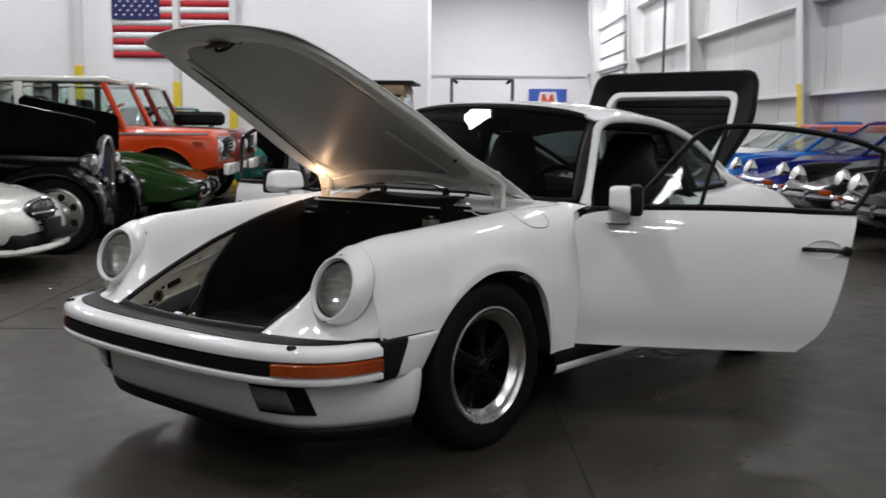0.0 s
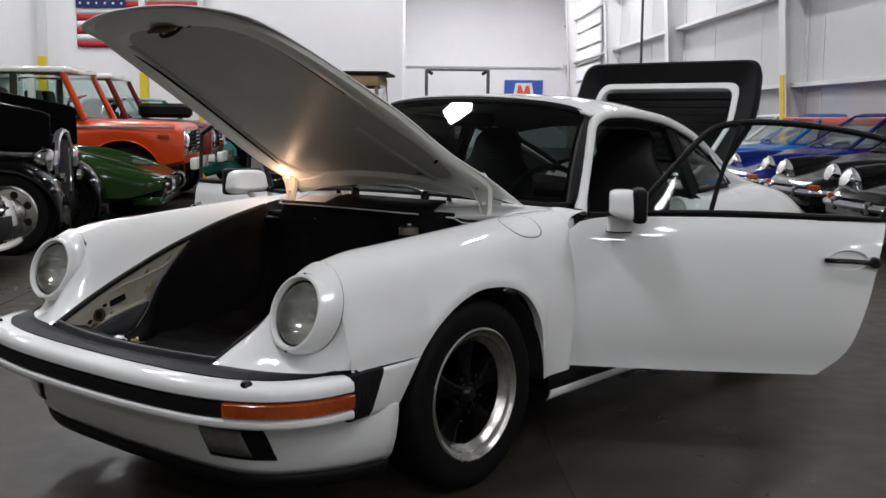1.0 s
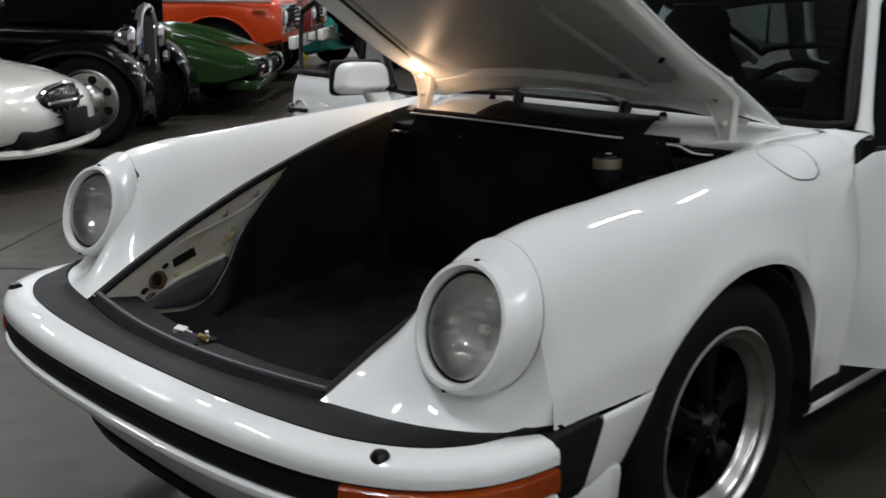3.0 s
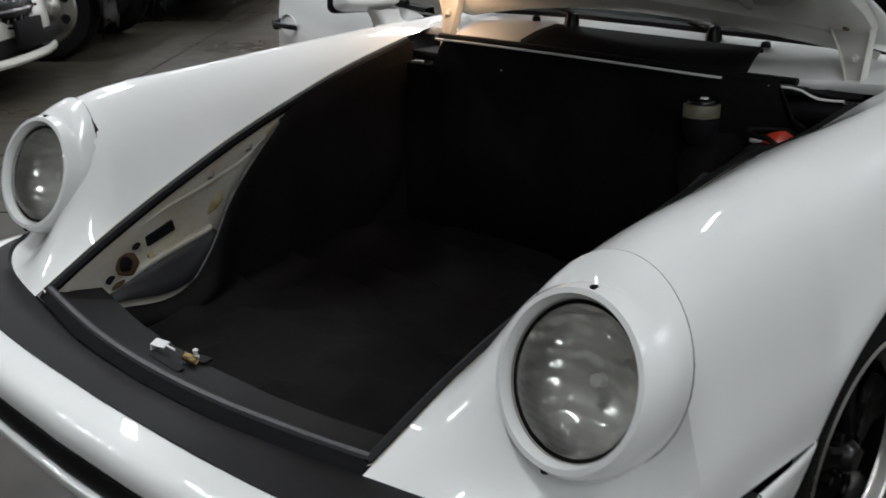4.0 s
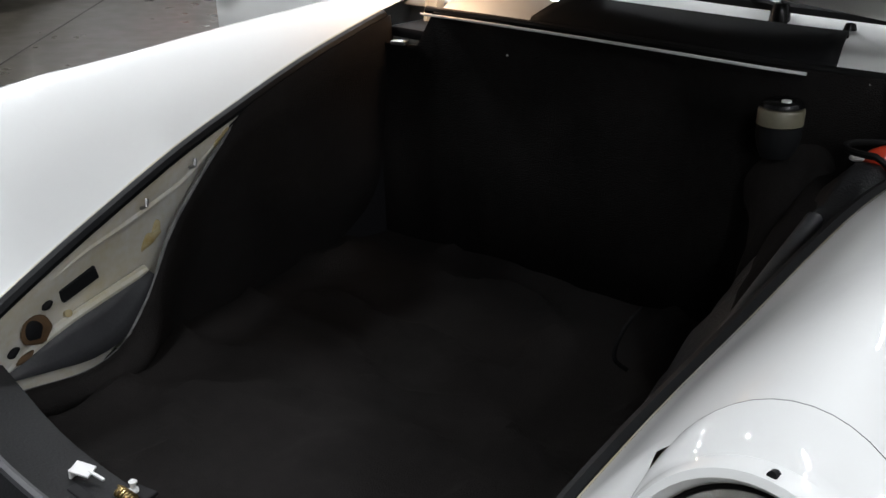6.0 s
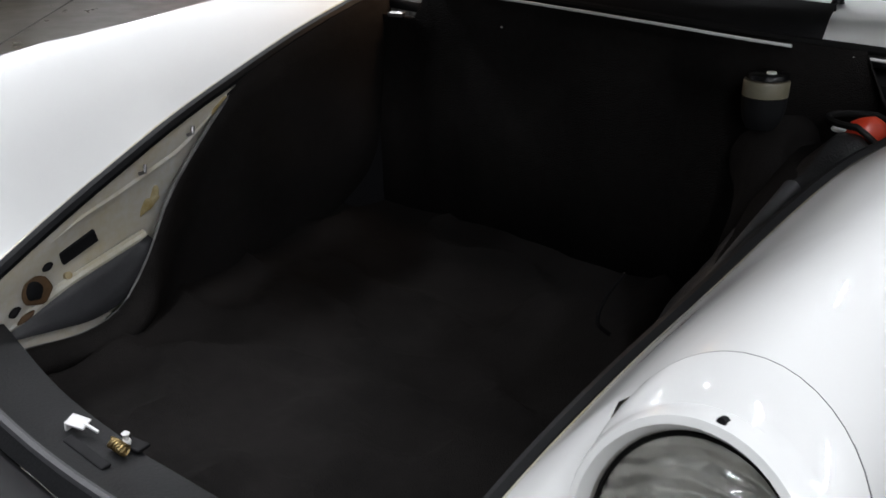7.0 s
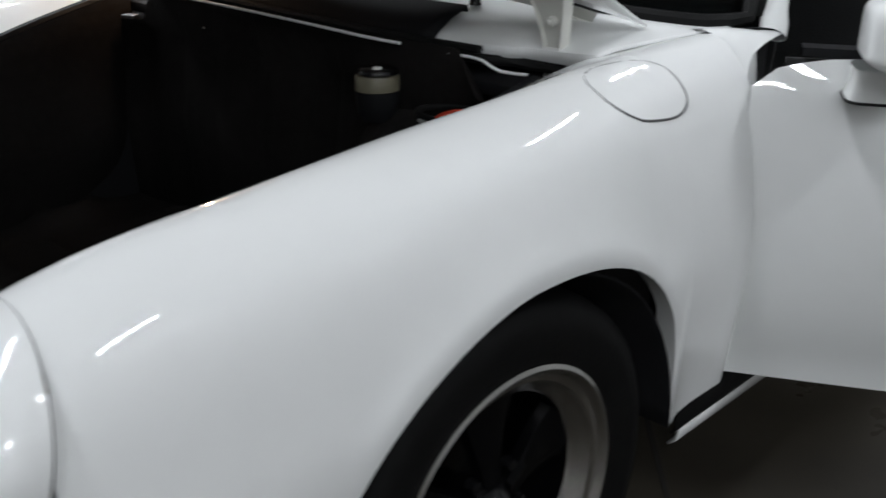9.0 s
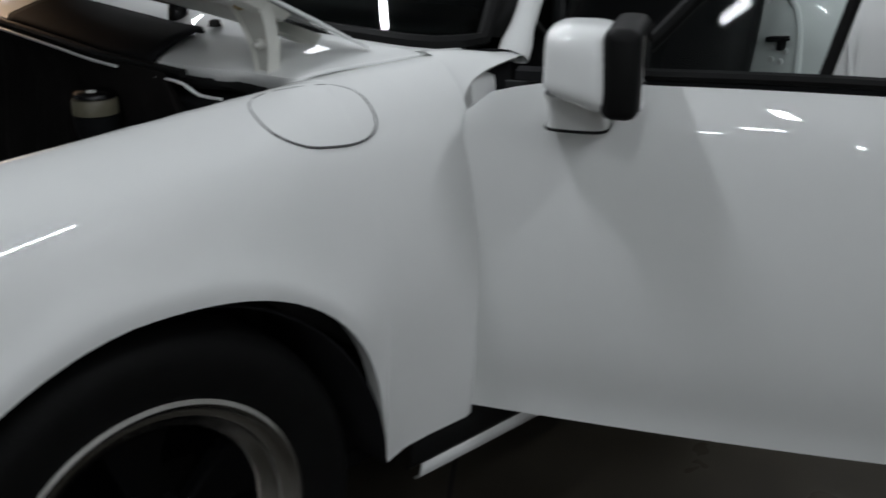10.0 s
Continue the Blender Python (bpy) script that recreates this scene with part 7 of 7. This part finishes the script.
# green sports car with long pointed wings
g = thing("green_sports_car", "dark green low sports car with a pointed nose", "car", place(-2.70, 12.35, 95))
car_body(g, GREEN, 4.6, 1.78, [0, 0.04, 0.30, 0.9, 1.6, 2.6, 3.4, 4.2, 4.6], [0.565, 0.585, 0.65, 0.755, 0.83, 0.86, 0.86, 0.84, 0.70], [0.54, 0.555, 0.63, 0.80, 0.83, 0.78, 0.84, 0.84, 0.70], [0.86, 0.90, 0.95, 1.0, 0.96, 0.92, 0.98, 0.98, 0.86], z_low=0.30, wheel_ys=(1.05, 3.5), wr=0.36, wz=0.33)
cabin(g, GREEN, (1.75, 2.3, 2.9, 3.8), 0.82, 1.2, 0.66, 0.5)
bm = bmesh.new()
box(bm, (1.50, 0.10, 0.17), pose(0, 0.035, 0.435, 12), 0.02)
finish("nose_recess", bm, BLACK, g, "dark recess under the nose")
bm = bmesh.new()
box(bm, (1.56, 0.30, 0.10), pose(0, 0.16, 0.30), 0.03)
finish("valance", bm, GREEN, g, "green lower valance")
bar(g, "nose_trim", [(-0.76, 0.05, 0.545), (-0.6, 0.0, 0.555), (0, -0.02, 0.56), (0.6, 0.0, 0.555), (0.76, 0.05, 0.545)], 0.009, CHROME, label="thin chrome strip on the nose")
for s in (1, -1):
    bm = bmesh.new()
    n = 20
    tube(bm, [(s * 0.66, 0.12, 0.585), (s * 0.70, 0.55, 0.70), (s * 0.72, 1.05, 0.785), (s * 0.68, 1.9, 0.79)], 0.06, 14, n, [0.012 + 0.05 * math.sin(math.pi * i / (n - 1)) for i in range(n)])
    finish("wing_top", bm, GREEN, g)
    bar(g, "bumperette", [(s * 0.46, 0.02, 0.54), (s * 0.47, -0.06, 0.52), (s * 0.48, -0.07, 0.42), (s * 0.50, 0.0, 0.37)], 0.026, CHROME, label="chrome bumperette")
    bar(g, "bumper_blade", [(s * 0.50, -0.04, 0.47), (s * 0.68, 0.0, 0.475), (s * 0.82, 0.16, 0.48)], 0.02, CHROME)
    bm = bmesh.new()
    box(bm, (0.13, 0.03, 0.05), pose(s * 0.66, 0.0, 0.405, 10, 0, s * 12), 0.008)
    finish("side_marker", bm, AMBER, g)
    for y in (1.05, 3.5):
        simple_wheel(g, Matrix.Translation((s * 0.76, y, 0.33)) @ Matrix.Rotation(math.pi if s > 0 else 0, 4, "Z"), 0.33, 0.2)

# white grand tourer with an oval grille
w = thing("white_grand_tourer", "pearl white modern sports car with an oval grille", "car", place(-3.12, 8.25, 89) @ Matrix.Diagonal((1, 1, 0.9, 1)))
car_body(w, PEARL, 4.7, 1.84, [0, 0.05, 0.2, 0.6, 1.3, 2.2, 3.4, 4.3, 4.7], [0.50, 0.60, 0.68, 0.78, 0.88, 0.92, 0.92, 0.88, 0.7], [0.46, 0.54, 0.62, 0.72, 0.84, 0.86, 0.86, 0.84, 0.66], [0.50, 0.66, 0.82, 0.94, 1.0, 1.0, 1.0, 0.95, 0.8], z_low=0.24, wheel_ys=(1.0, 3.6), wr=0.37, wz=0.34)
cabin(w, PEARL, (1.5, 2.2, 2.9, 4.1), 0.88, 1.3, 0.7, 0.52)
bm = bmesh.new()
bmesh.ops.create_uvsphere(bm, u_segments=28, v_segments=14, radius=1, matrix=Matrix.Translation((0, 0.045, 0.545)) @ Matrix.Diagonal((0.29, 0.085, 0.115, 1)))
og = finish("grille", bm, GLOSS_BLACK, w, "dark oval grille")
bm = bmesh.new()
tube(bm, [(0.295 * math.cos(k * math.pi / 16), 0.005 + 0.06 * abs(math.cos(k * math.pi / 16)) ** 3, 0.545 + 0.12 * math.sin(k * math.pi / 16)) for k in range(32)], 0.012, 6, closed=True)
finish("grille_ring", bm, CHROME, og)
bar(og, "grille_bar", [(-0.25, -0.01, 0.545), (0, -0.042, 0.545), (0.25, -0.01, 0.545)], 0.012, CHROME, 8)
bm = bmesh.new()
box(bm, (1.16, 0.14, 0.13), pose(0, 0.06, 0.325), 0.04)
finish("lower_intake", bm, BLACK, w)
bar(w, "front_lip", [(-0.78, 0.30, 0.27), (-0.70, 0.14, 0.25), (-0.48, 0.0, 0.24), (0, -0.06, 0.24), (0.48, 0.0, 0.24), (0.70, 0.14, 0.25), (0.78, 0.30, 0.27)], 0.03, PEARL)
bm = bmesh.new()
box(bm, (0.34, 0.03, 0.16), pose(0.05, -0.045, 0.40, -4), 0.008)
finish("front_plate", bm, BLACK, w, "plain black front plate")
for k in range(7):
    bar(og, "grille_slat", [(-0.21 + 0.07 * k, -0.03 + 0.012 * abs(k - 3) ** 1.3 * 0.6, 0.545 - 0.1 + 0.012 * abs(k - 3)), (-0.21 + 0.07 * k, -0.03 + 0.012 * abs(k - 3) ** 1.3 * 0.6, 0.545 + 0.1 - 0.012 * abs(k - 3))], 0.006, STEEL, 3, 6)
for s in (1, -1):
    bm = bmesh.new()
    bmesh.ops.create_uvsphere(bm, u_segments=20, v_segments=12, radius=1, matrix=Matrix.Translation((s * 0.62, 0.36, 0.62)) @ Euler((0.5, 0, s * 0.5)).to_matrix().to_4x4() @ Matrix.Diagonal((0.14, 0.22, 0.07, 1)))
    finish("headlight", bm, REFLECTOR, w, "clear teardrop headlight")
    for y in (1.0, 3.6):
        simple_wheel(w, Matrix.Translation((s * 0.80, y, 0.33)) @ Matrix.Rotation(math.pi if s > 0 else 0, 4, "Z"), 0.33, 0.23)

# black pre-war car with raised hood sides, chrome lamps and radiator
v = thing("vintage_car", "black pre-war car with chrome lamps and open bonnet", "car", place(-3.0, 10.15, 92))
bm = bmesh.new()
rows = []
for i in range(12):
    y = 0.25 + 1.2 * i / 11
    wv, zt = sm(y, [0.25, 1.45], [0.20, 0.42]), sm(y, [0.25, 1.45], [1.02, 1.14])
    rows.append([Vector((wv * sx, y, z)) for sx, z in ((-1, 0.45), (-1, zt - 0.16), (-0.75, zt - 0.03), (0, zt), (0.75, zt - 0.03), (1, zt - 0.16), (1, 0.45))])
grid(bm, rows)
finish("bonnet", bm, JET_BLACK, v, thick=0.01)
for s, tip in ((-1, 0.0), (1, 0.06)):
    bm = prism([(0.18, 0.92), (0.18, 1.20 + tip), (0.24, 1.23 + tip), (1.10, 1.40 + tip), (1.16, 1.37 + tip), (1.16, 0.92)], 0.03, Matrix.Translation((s * 0.42, 0, 0)) @ Matrix.Rotation(math.pi / 2, 4, "Z"))
    finish("bonnet_side", bm, SPOKE_BLACK, v, "raised black bonnet side", smooth=False, bevel=0.01)
bm = bmesh.new()
tube(bm, [(-0.2, 0.2, 0.46), (-0.22, 0.2, 0.75), (-0.17, 0.2, 0.98), (0, 0.2, 1.05), (0.17, 0.2, 0.98), (0.22, 0.2, 0.75), (0.2, 0.2, 0.46)], 0.035, 8, 30)
shell = finish("radiator_shell", bm, CHROME, v, "chrome radiator shell")
bm = bmesh.new()
box_between(bm, (-0.19, 0.19, 0.46), (0.19, 0.25, 0.98), 0.03)
finish("radiator_core", bm, BLACK, shell)
bm = bmesh.new()
box_between(bm, (-0.62, 1.45, 0.5), (0.62, 3.2, 1.12), 0.1)
finish("body", bm, JET_BLACK, v)
bm = bmesh.new()
box_between(bm, (-0.55, 1.7, 1.12), (0.55, 3.0, 1.5), 0.12)
finish("soft_top", bm, TYRE, v, "black folding top")
for s in (1, -1):
    bm = bmesh.new()
    lathe(bm, [(0.0, -0.03), (0.08, -0.025), (0.105, 0.0), (0.10, 0.06), (0.06, 0.14), (0.0, 0.17)], 24, pose(s * 0.40, 0.20, 0.80), "y")
    finish("headlight", bm, CHROME, v, "chrome bowl headlight")
    bm = bmesh.new()
    lathe(bm, [(0.0, -0.02), (0.045, -0.015), (0.05, 0.02), (0.0, 0.08)], 16, pose(s * 0.27, 0.12, 0.64), "y")
    finish("horn", bm, CHROME, v)
    bm = bmesh.new()
    rows = []
    for k in range(17):
        a = math.pi * (-0.08 + 0.95 * k / 16)
        cy, cz, r = 0.45, 0.36, 0.44
        rows.append([Vector((s * x, cy - r * math.cos(a) * (1 if a < math.pi / 2 else 1.5), cz + r * math.sin(a) - dz)) for x, dz in ((0.46, 0.05), (0.52, 0.0), (0.68, -0.01), (0.80, 0.01), (0.84, 0.08))])
    grid(bm, rows)
    finish("mudguard", bm, JET_BLACK, v, "sweeping black mudguard", thick=0.01)
    for y in (0.45, 2.9):
        simple_wheel(v, Matrix.Translation((s * 0.68, y, 0.36)) @ Matrix.Rotation(math.pi if s > 0 else 0, 4, "Z"), 0.36, 0.24, POLISHED, 0.16)
bm = bmesh.new()
box_between(bm, (-0.5, 0.2, 0.3), (0.5, 3.1, 0.5), 0.03)
finish("chassis", bm, BLACK, v)

# teal roadster far down the left row
t = thing("teal_roadster", "teal vintage car with a chrome grille", "car", place(-2.75, 18.4, 66))
car_body(t, TEAL, 4.3, 1.66, [0, 0.1, 0.4, 1.2, 2.2, 3.4, 4.3], [0.66, 0.78, 0.90, 0.98, 1.0, 0.98, 0.7], [0.60, 0.7, 0.8, 0.86, 0.88, 0.88, 0.66], [0.7, 0.82, 0.94, 1.0, 1.0, 1.0, 0.8], wheel_ys=(0.8, 3.3), wr=0.38, wz=0.35)
cabin(t, TEAL, (1.5, 2.0, 3.0, 3.7), 0.96, 1.5, 0.62, 0.5)
for s in (1, -1):
    round_lamp(t, s * 0.58, 0.12, 0.78, 0.1, 5)
    for y in (0.8, 3.3):
        simple_wheel(t, Matrix.Translation((s * 0.72, y, 0.34)) @ Matrix.Rotation(math.pi if s > 0 else 0, 4, "Z"), 0.34, 0.2)
bar(t, "bumper", [(-0.8, 0.1, 0.5), (-0.4, -0.04, 0.5), (0.4, -0.04, 0.5), (0.8, 0.1, 0.5)], 0.05, CHROME)

# tall vintage wagon at the corner of the wall
tw = thing("vintage_wagon", "tall black vintage car with a tan roof band", "car", place(0.98, 18.6, 86))
car_body(tw, JET_BLACK, 4.0, 1.6, [0, 0.2, 1.3, 1.5, 4.0], [1.15, 1.2, 1.25, 1.28, 1.25], [1.05, 1.1, 1.15, 1.2, 1.15], [0.5, 0.6, 0.75, 1.0, 0.96], z_low=0.35, wheel_ys=(0.6, 3.2), wr=0.4, wz=0.38)
cabin(tw, TAN, (1.4, 1.46, 3.7, 3.9), 1.24, 1.94, 0.74, 0.70)
bm = bmesh.new()
box_between(bm, (-0.76, 1.44, 1.70), (0.76, 3.75, 1.89), 0.05)
finish("roof_band", bm, TAN, tw, "tan canvas roof band")
bm = bmesh.new()
box_between(bm, (-0.80, 1.30, 1.90), (0.80, 3.8, 1.95), 0.024)
finish("roof_cap", bm, GREY_PLASTIC, tw, "dark roof with a front peak")
for s in (1, -1):
    round_lamp(tw, s * 0.45, 0.1, 0.95, 0.12, 0)
    for y in (0.6, 3.2):
        simple_wheel(tw, Matrix.Translation((s * 0.66, y, 0.38)) @ Matrix.Rotation(math.pi if s > 0 else 0, 4, "Z"), 0.38, 0.26)
